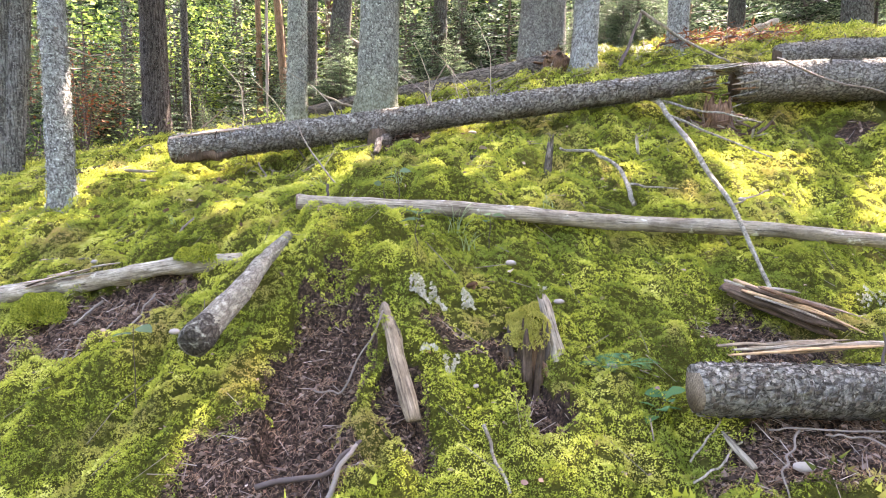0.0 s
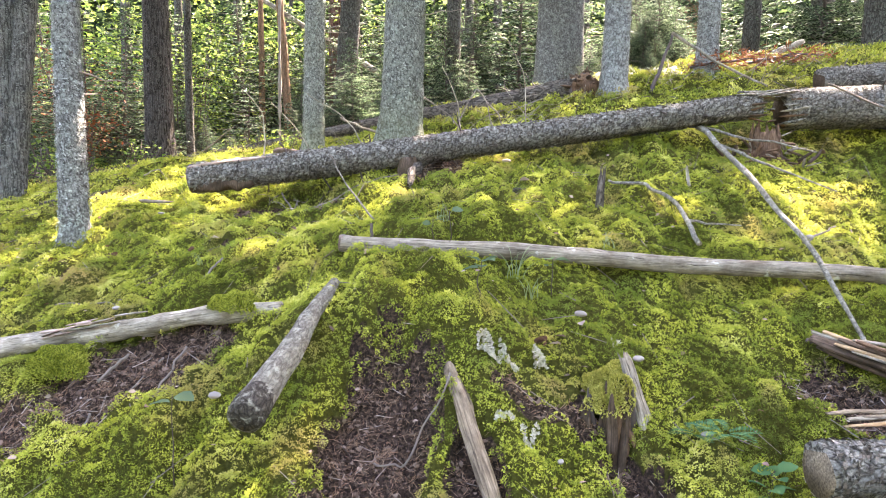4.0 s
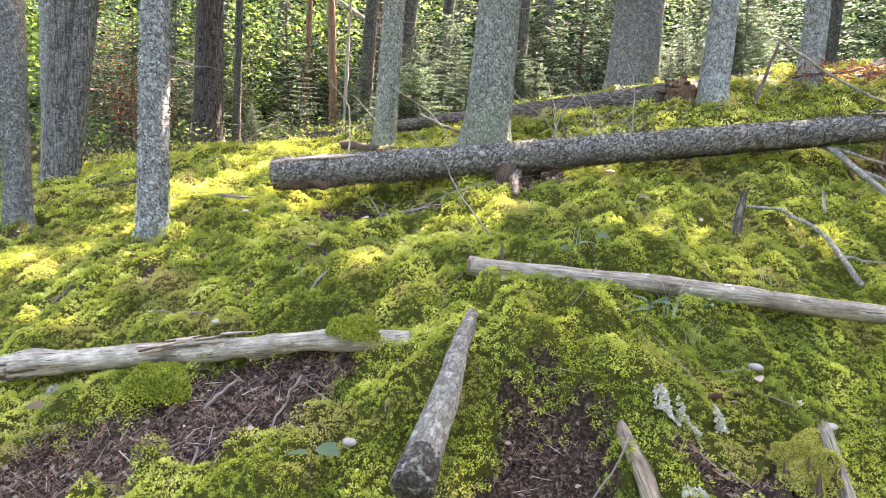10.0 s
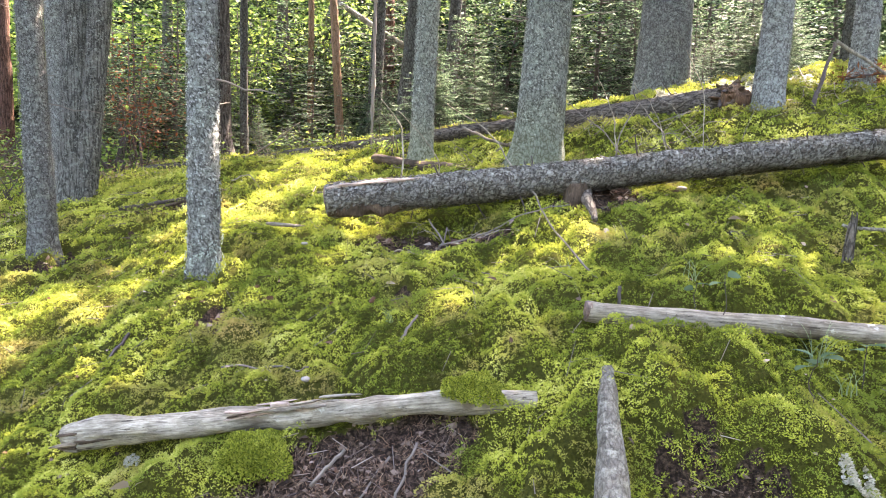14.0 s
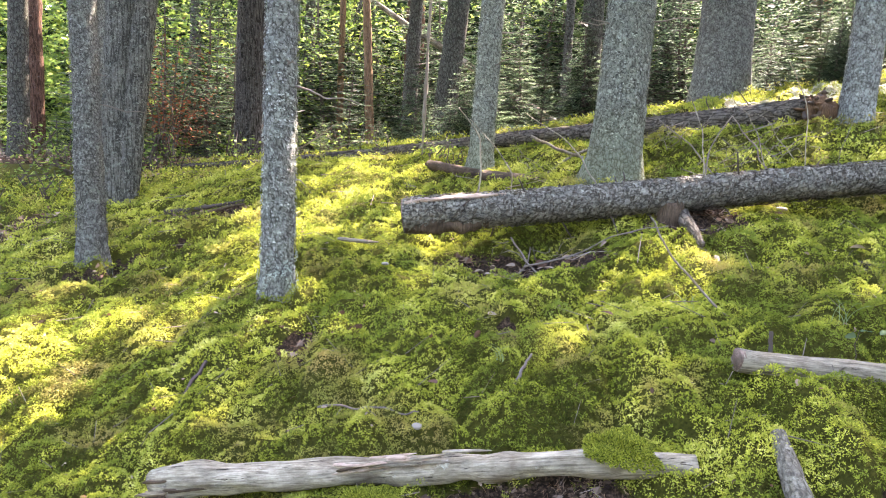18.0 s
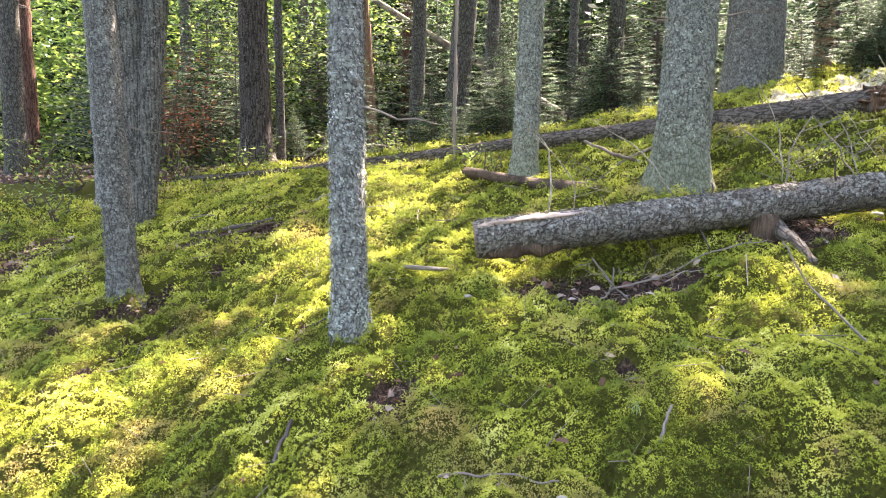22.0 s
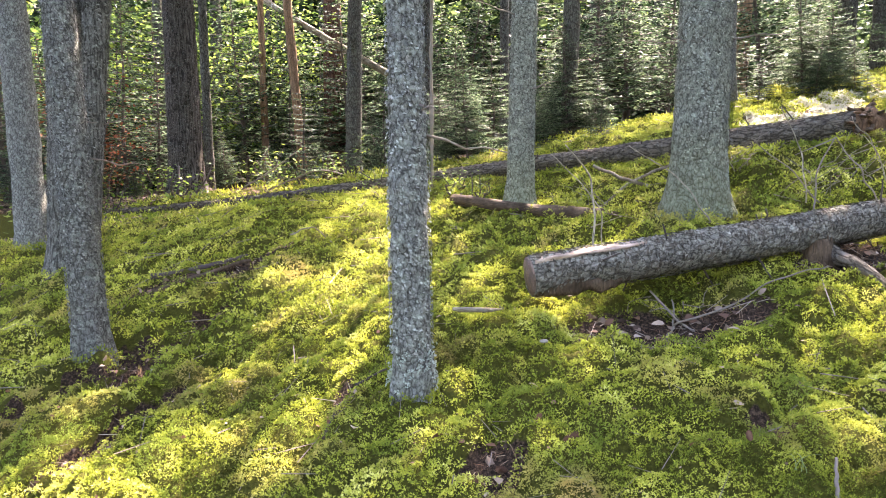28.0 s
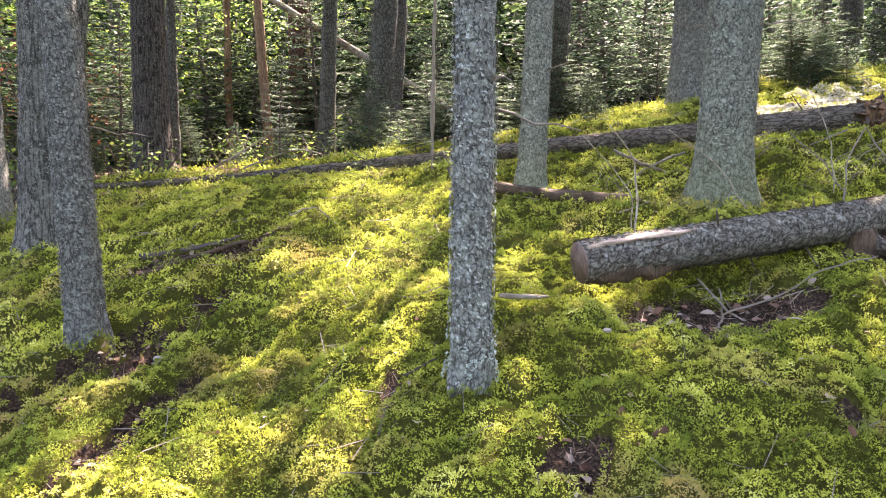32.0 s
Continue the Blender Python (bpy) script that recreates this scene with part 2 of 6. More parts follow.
MAT_ORANGE = bark("peeling_bark", (0.10, 0.06, 0.035), (0.27, 0.17, 0.11), (0.3, 0.27, 0.22), 0.1, (30.0, 30.0, 4.0), 0.5)
MAT_LOG = bark("log_bark", (0.05, 0.042, 0.037), (0.33, 0.305, 0.27), (0.52, 0.50, 0.45), 0.42, (42.0, 42.0, 26.0), 0.75)
MAT_DARKLOG = bark("dark_log_bark", (0.04, 0.032, 0.026), (0.19, 0.16, 0.135), (0.30, 0.29, 0.26), 0.2, (34.0, 34.0, 10.0), 0.7)
MAT_MOTTLED = bark("mottled_bark", (0.07, 0.06, 0.05), (0.31, 0.28, 0.23), (0.52, 0.50, 0.43), 0.45, (70.0, 70.0, 26.0), 0.4)
MAT_GREY = dead_wood("grey_wood", (0.10, 0.085, 0.07), (0.29, 0.26, 0.22))
MAT_PALE = dead_wood("pale_wood", (0.125, 0.105, 0.085), (0.37, 0.335, 0.285), crusts=0.2)
MAT_CHAR = bark("charred_bark", (0.022, 0.018, 0.015), (0.10, 0.085, 0.07), (0.42, 0.41, 0.36), 0.32, (60.0, 60.0, 40.0), 0.6)
MAT_ROT = dead_wood("rotten_wood", (0.035, 0.026, 0.02), (0.12, 0.085, 0.065), crusts=0.0)


def cut_wood():
    """A weathered sawn face with faint rings and radial checks."""
    m, nt, b = start("cut_wood", 0.85, 0.15)
    w = nt.nodes.new("ShaderNodeTexWave")
    w.wave_type, w.rings_direction = "RINGS", "Z"
    nt.links.new(coords(nt), w.inputs["Vector"])
    w.inputs["Scale"].default_value, w.inputs["Distortion"].default_value, w.inputs["Detail"].default_value = 70.0, 2.5, 3.0
    f = noise_at(nt, coords(nt), 25.0, 6.0, 0.7)
    col = mixc(nt, w.outputs["Fac"], (0.11, 0.07, 0.052), (0.24, 0.165, 0.125))
    col = mixc(nt, ramp(nt, f, [(0.4, (0, 0, 0)), (0.65, (1, 1, 1))]), col, (0.09, 0.065, 0.05))
    nt.links.new(col, b.inputs["Base Color"])
    bump(nt, b, mixc(nt, 0.5, w.outputs["Fac"], f), 0.7, 0.004)
    return m


MAT_CUT = cut_wood()
MAT_RAW = dead_wood("raw_wood", (0.20, 0.13, 0.075), (0.42, 0.30, 0.19), stretch=(90.0, 90.0, 5.0), crusts=0.0)
MAT_DAMP = dead_wood("damp_wood", (0.07, 0.055, 0.042), (0.24, 0.195, 0.15), crusts=0.1)
MAT_TWIG = plain("twig_bark", (0.24, 0.195, 0.15), (0.085, 0.068, 0.054), 60.0)
MAT_TWIG_DARK = plain("dark_twig_bark", (0.10, 0.075, 0.06), (0.05, 0.04, 0.035), 40.0)
# tones run near-black to bright, imitating dark gaps and sunlit sprays
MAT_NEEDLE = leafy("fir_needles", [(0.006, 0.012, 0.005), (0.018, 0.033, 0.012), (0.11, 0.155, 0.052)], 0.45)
# near-black: the deep wood's shade is put into this colour
MAT_DEEP = leafy("deep_shade_needles", [(0.006, 0.011, 0.005), (0.018, 0.030, 0.012), (0.035, 0.055, 0.02)], 0.15)
# same spread, with a paler top tone for sunlit young firs
MAT_YOUNG = leafy("young_fir_needles", [(0.008, 0.017, 0.008), (0.032, 0.056, 0.026), (0.21, 0.27, 0.155)], 0.45)
MAT_BEECH = leafy("broad_leaves", [(0.04, 0.075, 0.016), (0.10, 0.155, 0.03), (0.15, 0.205, 0.038), (0.29, 0.34, 0.07)], 0.55, 0.45)
MAT_RUST = leafy("dead_needles", [(0.14, 0.045, 0.02), (0.22, 0.085, 0.035), (0.10, 0.045, 0.025)], 0.25)
MAT_LITTER = leafy("leaf_litter", [(0.13, 0.085, 0.058), (0.30, 0.22, 0.165), (0.07, 0.045, 0.033), (0.19, 0.10, 0.06), (0.36, 0.29, 0.23)], 0.1, 0.8)
MAT_STONE = plain("stone", (0.30, 0.26, 0.21), (0.17, 0.145, 0.12), 30.0)
MAT_LICHEN = leafy("grey_lichen", [(0.34, 0.32, 0.23), (0.50, 0.46, 0.36), (0.24, 0.23, 0.16)], 0.15, 0.9)
MAT_CONE = plain("cone_scales", (0.16, 0.08, 0.045), (0.08, 0.04, 0.025), 60.0)

# ---- numbers and meshes ----
rng = np.random.default_rng(11)


def lattice(x, y, z, seed):
    n = (x.astype(np.int64) * 374761393 + y.astype(np.int64) * 668265263 + z.astype(np.int64) * 1442695041 + seed * 974711) & 0xFFFFFFFF
    n = ((n ^ (n >> 13)) * 1274126177) & 0xFFFFFFFF
    n = ((n ^ (n >> 16)) * 1103515245) & 0xFFFFFFFF
    return ((n ^ (n >> 15)) & 0xFFFFFF) / float(0xFFFFFF)


def vnoise(x, y, z=0.0, seed=0):
    """Smooth noise from -1 to 1 with a cell of 1."""
    x, y, z = np.broadcast_arrays(np.asarray(x, float), np.asarray(y, float), np.asarray(z, float))
    fx, fy, fz = np.floor(x), np.floor(y), np.floor(z)
    u, v, w = x - fx, y - fy, z - fz
    u, v, w = u * u * (3 - 2 * u), v * v * (3 - 2 * v), w * w * (3 - 2 * w)
    out = 0.0
    for i in (0, 1):
        for j in (0, 1):
            for k in (0, 1):
                out = out + lattice(fx + i, fy + j, fz + k, seed) * (u if i else 1 - u) * (v if j else 1 - v) * (w if k else 1 - w)
    return out * 2 - 1


def mesh_of(name, verts, faces, material, smooth=True):
    """A mesh from arrays: verts N x 3, faces M x 3 or M x 4."""
    verts, faces = np.asarray(verts, np.float32), np.asarray(faces, np.int32)
    me = bpy.data.meshes.new(name)
    k = faces.shape[1]
    me.vertices.add(len(verts))
    me.vertices.foreach_set("co", verts.ravel())
    me.loops.add(faces.size)
    me.loops.foreach_set("vertex_index", faces.ravel())
    me.polygons.add(len(faces))
    me.polygons.foreach_set("loop_start", np.arange(len(faces), dtype=np.int32) * k)
    me.polygons.foreach_set("use_smooth", np.full(len(faces), smooth))
    me.update(calc_edges=True)
    me.validate()
    me.materials.append(material)
    return me


def part(name, data, parent=None, label="", m=None):
    ob = new(name, data)
    if parent:
        ob.parent = parent
    if m is not None:
        ob.matrix_local = m
    return tagged(ob, label)


def thing(name, label, category, group="", m=None, kind=""):
    ob = new(name)
    ob.empty_display_size = 0.1
    if m is not None:
        ob.matrix_world = m
    return tagged(ob, label, category, group, kind)


def join(pieces):
    """Joins (verts, faces) pairs with the same face size."""
    vs, fs, n = [], [], 0
    for v, f in pieces:
        vs.append(np.asarray(v, float))
        fs.append(np.asarray(f, int) + n)
        n += len(v)
    return np.concatenate(vs), np.concatenate(fs)


def frames_along(pts):
    pts = np.asarray(pts, float)
    tan = np.gradient(pts, axis=0)
    tan /= np.linalg.norm(tan, axis=1)[:, None] + 1e-9
    ref = np.array([0.0, 1.0, 0.0]) if abs(tan[0][1]) < 0.9 else np.array([1.0, 0.0, 0.0])
    a = np.cross(tan, ref)
    a /= np.linalg.norm(a, axis=1)[:, None] + 1e-9
    return tan, a, np.cross(tan, a)


def tube(pts, radii, segs=8, rough=0.0, freq=20.0, seed=0, cap=True, flare=None):
    """A round body along a line, with an uneven skin; both ends closed by a fan of quads."""
    pts, radii = np.asarray(pts, float), np.asarray(radii, float)
    tan, a, c = frames_along(pts)
    th = np.linspace(0, 2 * np.pi, segs, endpoint=False)
    r = radii[:, None] * np.ones(segs)
    if flare is not None:
        r = r * flare(pts[:, 2][:, None], th[None, :])
    base = pts[:, None, :] + r[..., None] * (np.cos(th)[None, :, None] * a[:, None, :] + np.sin(th)[None, :, None] * c[:, None, :])
    if rough > 0:
        n = vnoise(base[..., 0] * freq, base[..., 1] * freq, base[..., 2] * freq * 0.45, seed) + 0.5 * vnoise(base[..., 0] * freq * 2.3, base[..., 1] * freq * 2.3, base[..., 2] * freq, seed + 1)
        base = base + (rough * n)[..., None] * (base - pts[:, None, :]) / (r[..., None] + 1e-6)
    v = base.reshape(-1, 3)
    k = len(pts)
    i, j = np.meshgrid(np.arange(k - 1), np.arange(segs), indexing="ij")
    j2 = (j + 1) % segs
    f = np.stack([i * segs + j, i * segs + j2, (i + 1) * segs + j2, (i + 1) * segs + j], -1).reshape(-1, 4)
    if cap:
        v = np.concatenate([v, pts[:1], pts[-1:]])
        e = np.arange(0, segs, 2)
        f0 = np.stack([np.full(len(e), len(v) - 2), (e + 2) % segs, (e + 1) % segs, e], -1)
        o = (k - 1) * segs
        f1 = np.stack([np.full(len(e), len(v) - 1), o + e, o + (e + 1) % segs, o + (e + 2) % segs], -1)
        f = np.concatenate([f, f0, f1])
    return v, f


def bend(a, b, n, sag=0.0, wob=0.0, seed=0):
    """A line from a to b with a sag and some wander."""
    a, b = np.asarray(a, float), np.asarray(b, float)
    t = np.linspace(0, 1, n)
    p = a + (b - a) * t[:, None]
    p[:, 2] += sag * 4 * t * (1 - t)
    if wob:
        env = np.sin(np.pi * np.clip(t, 0, 1)) * 0.7 + 0.3
        for d in range(3):
            p[:, d] += wob * env * vnoise(t * 4.0 + seed * 7.3, np.full(n, d * 5.1), 0.0, seed)
    return p


def along(a, b):
    """The pose at a whose z axis points to b, and the length."""
    a, b = Vector(a), Vector(b)
    d = b - a
    return Matrix.Translation(a) @ d.to_track_quat("Z", "Y").to_matrix().to_4x4(), d.length


# ---- ground ----
# mounds and hollows of the bank: x, y, radius, height
MOUNDS = [(-6.0, 4.4, 2.60, -0.654), (2.4, 4.0, 1.10, -0.345), (-0.4, 2.8, 0.70, 0.313), (-1.6, 6.0, 1.70, -0.260),
          (4.0, 10.4, 1.70, 0.360), (-6.0, 7.2, 1.70, -0.402), (-3.6, 6.0, 1.10, -0.180), (4.4, 1.2, 1.70, 0.163),
          (-0.8, 10.4, 1.70, -0.191), (-1.6, 3.2, 0.70, 0.128), (0.4, 4.8, 0.70, -0.135), (-3.2, 3.2, 1.10, -0.110),
          (4.0, 5.2, 1.10, -0.082), (4.0, 8.0, 1.10, 0.138), (-4.0, 8.8, 1.10, -0.142), (-6.0, 9.6, 1.10, -0.178),
          (2.0, 5.2, 0.70, -0.075), (-3.2, 4.8, 0.45, -0.118), (-4.8, 0.8, 1.70, -0.101), (-1.2, 4.4, 0.45, -0.103),
          (0.0, 3.6, 0.70, 0.085), (2.0, 8.0, 1.10, 0.090), (1.2, 1.6, 0.45, 0.134), (-2.8, 10.4, 1.10, -0.102), (-0.03, 2.47, 0.20, 0.11), (-2.30, 4.10, 0.25, 0.05)]
# bare patches: x, y, half length, half width, turn in degrees, depth
BARE = [(-0.40, 2.32, 0.30, 0.17, 75, 0.17), (-0.52, 1.97, 0.29, 0.19, 10, 0.06),
        (-1.48, 2.70, 0.46, 0.19, 12, 0.09), (-1.95, 2.50, 0.24, 0.15, 10, 0.05), (0.35, 2.22, 0.16, 0.10, 90, 0.13), (-1.20, 4.40, 0.42, 0.13, -8, 0.05),
        (1.20, 2.55, 0.26, 0.13, -20, 0.06), (1.25, 1.95, 0.4, 0.16, 5, 0.02), (-2.14, 3.74, 0.13, 0.10, 0, 0.06),
        (-3.52, 5.55, 0.60, 0.11, 62, 0.15), (-3.60, 4.62, 0.40, 0.10, 60, 0.10), (-4.05, 5.1, 0.6, 0.11, 55, 0.14), (-0.08, 2.12, 0.17, 0.07, 100, 0.08), (-0.30, 4.55, 0.25, 0.22, 0, 0.02),
        # the smallest spots imitate dark holes and crevices in the moss
        (2.5, 4.46, 0.32, 0.07, 5, 0.03), (-3.55, 6.45, 0.5, 0.10, 15, 0.02), (0.12, 2.36, 0.05, 0.12, 90, 0.03), (0.22, 3.92, 0.06, 0.045, 0, 0.05), (-2.62, 4.30, 0.10, 0.05, 70, 0.03), (-3.05, 4.55, 0.07, 0.04, 40, 0.03), (-1.30, 3.55, 0.05, 0.03, 0, 0.03), (0.95, 6.75, 0.40, 0.18, 15, 0.0)]


def base_height(x, y):
    s = 1 / (1 + np.exp(-(y - 3.2) / 1.3))
    h = -0.363 + 2.532 * s + 0.691 * s * np.tanh((x + 1) / 4)
    for mx, my, mr, mh in MOUNDS:
        h = h + mh * np.exp(-((x - mx) ** 2 + (y - my) ** 2) / mr ** 2)
    return h


def bare_mask(x, y):
    """1 on bare soil, 0 on moss; and the depth dug."""
    wx, wy = x + 0.07 * vnoise(x * 7, y * 7, 0, 3), y + 0.07 * vnoise(x * 7, y * 7, 0, 4)
    mask, dug = np.zeros_like(wx), np.zeros_like(wx)
    for bx, by, hl, hw, turn, depth in BARE:
        c, s = math.cos(radians(turn)), math.sin(radians(turn))
        u, v = ((wx - bx) * c + (wy - by) * s) / hl, (-(wx - bx) * s + (wy - by) * c) / hw
        k = np.clip((1.30 - np.hypot(u, v) + 0.18 * vnoise(x * 16, y * 16, 0, 5)) / 0.5, 0, 1)
        k = k * k * (3 - 2 * k)
        mask, dug = np.maximum(mask, k), np.maximum(dug, k * depth)
    far = np.clip((y - 8.0) / 2.5, 0, 1) * np.clip(0.75 + 1.2 * vnoise(x * 0.9, y * 0.9, 0, 9), 0, 1)
    left = np.clip((-4.8 - x) / 0.8, 0, 1) * np.clip(0.25 + 1.5 * vnoise(x * 1.1, y * 1.1, 0, 12), 0, 1)
    return np.maximum(mask, np.maximum(far, left)), dug


# lying wood presses the moss down: from x, y, z to x, y, z
BEDS = [(-0.62, 3.06, 1.15, 2.3, 3.10, 0.975, 0.05), (-0.725, 2.08, 0.75, -0.60, 2.80, 1.03, 0.05), (-2.38, 3.07, 0.595, -0.88, 2.83, 0.935, 0.085),
        (0.80, 2.03, 0.60, 1.75, 2.08, 0.59, 0.09), (0.66, 3.9, 1.40, 0.93, 3.3, 1.12, 0.03), (0.86, 5.97, 2.08, -5.3, 9.75, 1.40, 0.15)]


def height(x, y):
    x, y = np.asarray(x, float), np.asarray(y, float)
    mask, dug = bare_mask(x, y)
    near = 1 / (1 + ((np.abs(x + 1) / 9) ** 4 + (np.abs(y - 4) / 9) ** 4))
    warp = 0.25 * vnoise(x * 4, y * 4, 0, 28)
    lump = 0.034 * vnoise(x * 3.3, y * 3.3, 0, 21) + 0.095 * (np.abs(vnoise(x * 4.6 + warp, y * 4.6 - warp, 0, 22)) ** 0.7 - 0.45) + 0.070 * (np.abs(vnoise(x * 11 + warp, y * 11 - warp, 0, 23)) ** 0.7 - 0.45)
    fine = 0.009 * vnoise(x * 35, y * 35, 0, 24)
    crumbs = 0.022 * vnoise(x * 19, y * 19, 0, 25) + 0.012 * vnoise(x * 60, y * 60, 0, 26)
    h = base_height(x, y) + near * (lump * (1 - 0.6 * mask) + fine * (1 - mask) + crumbs * mask) - dug
    for ax, ay, az, bx, by, bz, half in BEDS:
        q = np.clip(((x - ax) * (bx - ax) + (y - ay) * (by - ay)) / ((bx - ax) ** 2 + (by - ay) ** 2), 0, 1)
        d = np.hypot(x - ax - q * (bx - ax), y - ay - q * (by - ay))
        k = np.clip((2.2 * half - d) / (1.4 * half), 0, 1)
        over = np.clip(h - (az + q * (bz - az) + 0.012 * vnoise(x * 11, y * 11, 0, 41)), 0, None)
        h = h - over * k * k * (3 - 2 * k)
    return h


def at(x, y, up=0.0):
    return float(height(x, y)) + up


def build_ground():
    def axis(lo, hi, step, far):
        mid = np.arange(lo, hi + step / 2, step)
        out, d, edge = [], step, 0.0
        while edge < far:
            d *= 1.22
            edge += d
            out.append(edge)
        out = np.array(out)
        return np.concatenate([(lo - out)[::-1], mid, hi + out])
    xs, ys = axis(-5.6, 3.4, 0.025, 600), axis(1.6, 8.4, 0.022, 600)
    X, Y = np.meshgrid(xs, ys)
    Z = height(X, Y) - 0.015 * (1 - bare_mask(X, Y)[0])
    v = np.stack([X, Y, Z], -1).reshape(-1, 3)
    nx, ny = len(xs), len(ys)
    i, j = np.meshgrid(np.arange(ny - 1), np.arange(nx - 1), indexing="ij")
    f = np.stack([i * nx + j, i * nx + j + 1, (i + 1) * nx + j + 1, (i + 1) * nx + j], -1).reshape(-1, 4)
    me = mesh_of("ground", v, f, MAT_GROUND)
    gy, gx = np.gradient(Z, ys, xs)
    steep = np.clip((np.hypot(gx, gy) - 2.4) / 0.6, 0, 1)
    att = me.attributes.new("bare", "FLOAT", "POINT")
    att.data.foreach_set("value", np.maximum(steep, bare_mask(X, Y)[0]).ravel().astype(np.float32))
    tagged(new("ground", me), "mossy forest bank with bare humus patches", "ground", kind="structure")


build_ground()


def blades(centres, normals, size, count, droop, width, lift, gen):
    """Tufts: count pointed leaflets round each centre."""
    n = len(centres)
    ph = gen.uniform(0, 2 * np.pi, (n, 1)) + np.arange(count)[None, :] * 2 * np.pi / count + gen.normal(0, 0.35, (n, count))
    el = gen.uniform(lift[0], lift[1], (n, count))
    ln = size[:, None] * gen.uniform(0.65, 1.25, (n, count))
    t1 = np.cross(normals, np.array([0.31, 0.83, 0.11]))
    t1 /= np.linalg.norm(t1, axis=1)[:, None]
    t2 = np.cross(normals, t1)
    out = np.cos(ph)[..., None] * t1[:, None] + np.sin(ph)[..., None] * t2[:, None]
    side = -np.sin(ph)[..., None] * t1[:, None] + np.cos(ph)[..., None] * t2[:, None]
    up = normals[:, None]
    mid = centres[:, None] + ln[..., None] * (0.5 * np.cos(el)[..., None] * out + 0.62 * np.sin(el)[..., None] * up)
    tip = centres[:, None] + ln[..., None] * (np.cos(el)[..., None] * out + (np.sin(el) - droop)[..., None] * up)
    w = (ln * width)[..., None] * side
    foot = centres[:, None] + ln[..., None] * 0.12 * out
    v = np.stack([foot - w, foot + w, 0.35 * mid + 0.65 * tip], 2)
    return v.reshape(-1, 3), np.arange(n * count * 3).reshape(-1, 3)


def ground_normals(x, y, e=0.02):
    gx, gy = (height(x + e, y) - height(x - e, y)) / (2 * e), (height(x, y + e) - height(x, y - e)) / (2 * e)
    n = np.stack([-gx, -gy, np.ones_like(gx)], -1)
    return n / np.linalg.norm(n, axis=1)[:, None]


def build_moss(x0, x1, y0, y1, spacing, blade, count, seed):
    """A carpet of small rounded moss cushions, each a dome of leaflets."""
    gen = np.random.default_rng(seed)
    pitch = spacing * 0.88
    gx, gy = np.meshgrid(np.arange(x0, x1, pitch), np.arange(y0, y1, pitch))
    gx[1::2] += pitch / 2
    x, y = gx.ravel() + gen.normal(0, 0.22 * pitch, gx.size), gy.ravel() + gen.normal(0, 0.22 * pitch, gx.size)
    keep = bare_mask(x, y)[0] < gen.uniform(0.3, 0.95, len(x))
    x, y = x[keep], y[keep]
    n = len(x)
    swell = 0.5 * vnoise(x * 13, y * 13, 0, 36) + 0.5 * vnoise(x * 30, y * 30, 0, 34)
    rim = np.clip(bare_mask(x, y)[0] * 4, 0, 1)
    rad = spacing * gen.uniform(0.44, 0.80, n) * (1 + 0.3 * vnoise(x * 5, y * 5, 0, 31) + 0.35 * rim)
    up = ground_normals(x, y)
    t1 = np.cross(up, np.array([0.31, 0.83, 0.11]))
    t1 /= np.linalg.norm(t1, axis=1)[:, None]
    t2 = np.cross(up, t1)
    base = np.stack([x, y, height(x, y) - 0.010 + 0.024 * np.clip(swell, -0.7, 0.8)], -1)
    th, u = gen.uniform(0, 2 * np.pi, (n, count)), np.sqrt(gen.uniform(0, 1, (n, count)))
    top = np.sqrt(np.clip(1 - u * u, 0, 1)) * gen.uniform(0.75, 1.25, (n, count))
    spoke = np.cos(th)[..., None] * t1[:, None] + np.sin(th)[..., None] * t2[:, None]
    c = base[:, None] + rad[:, None, None] * (u[..., None] * spoke + 1.10 * top[..., None] * up[:, None])
    nrm = u[..., None] * spoke + (0.35 + top)[..., None] * up[:, None]
    nrm /= np.linalg.norm(nrm, axis=2)[..., None]
    size = blade * gen.uniform(0.7, 1.35, (n, count))
    v, f = blades(c.reshape(-1, 3), nrm.reshape(-1, 3), size.ravel() * 1.12, 1, 0.15, 0.20, (0.25, 1.35), gen)
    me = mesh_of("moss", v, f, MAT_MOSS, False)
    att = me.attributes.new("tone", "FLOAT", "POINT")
    # sunk cushions and low leaflets are coloured darker, imitating shade in the gaps
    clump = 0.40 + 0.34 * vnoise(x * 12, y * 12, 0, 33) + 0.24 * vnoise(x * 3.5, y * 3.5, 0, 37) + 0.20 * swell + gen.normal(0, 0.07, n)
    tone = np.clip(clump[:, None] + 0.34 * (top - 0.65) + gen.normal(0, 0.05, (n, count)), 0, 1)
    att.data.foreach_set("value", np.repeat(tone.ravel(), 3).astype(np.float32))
    tagged(new("moss", me), "yellow-green feather moss carpet on the bank", "moss", kind="stuff")


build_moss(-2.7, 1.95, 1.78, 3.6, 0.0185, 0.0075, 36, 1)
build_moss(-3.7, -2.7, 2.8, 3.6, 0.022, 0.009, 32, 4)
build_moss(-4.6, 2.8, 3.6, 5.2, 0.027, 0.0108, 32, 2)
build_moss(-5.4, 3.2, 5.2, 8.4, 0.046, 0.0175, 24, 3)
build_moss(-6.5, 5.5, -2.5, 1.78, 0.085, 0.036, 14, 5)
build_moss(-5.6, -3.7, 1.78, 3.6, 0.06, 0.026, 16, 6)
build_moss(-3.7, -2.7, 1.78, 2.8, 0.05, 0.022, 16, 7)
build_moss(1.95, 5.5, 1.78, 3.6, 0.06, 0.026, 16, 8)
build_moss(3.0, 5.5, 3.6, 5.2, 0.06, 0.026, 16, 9)
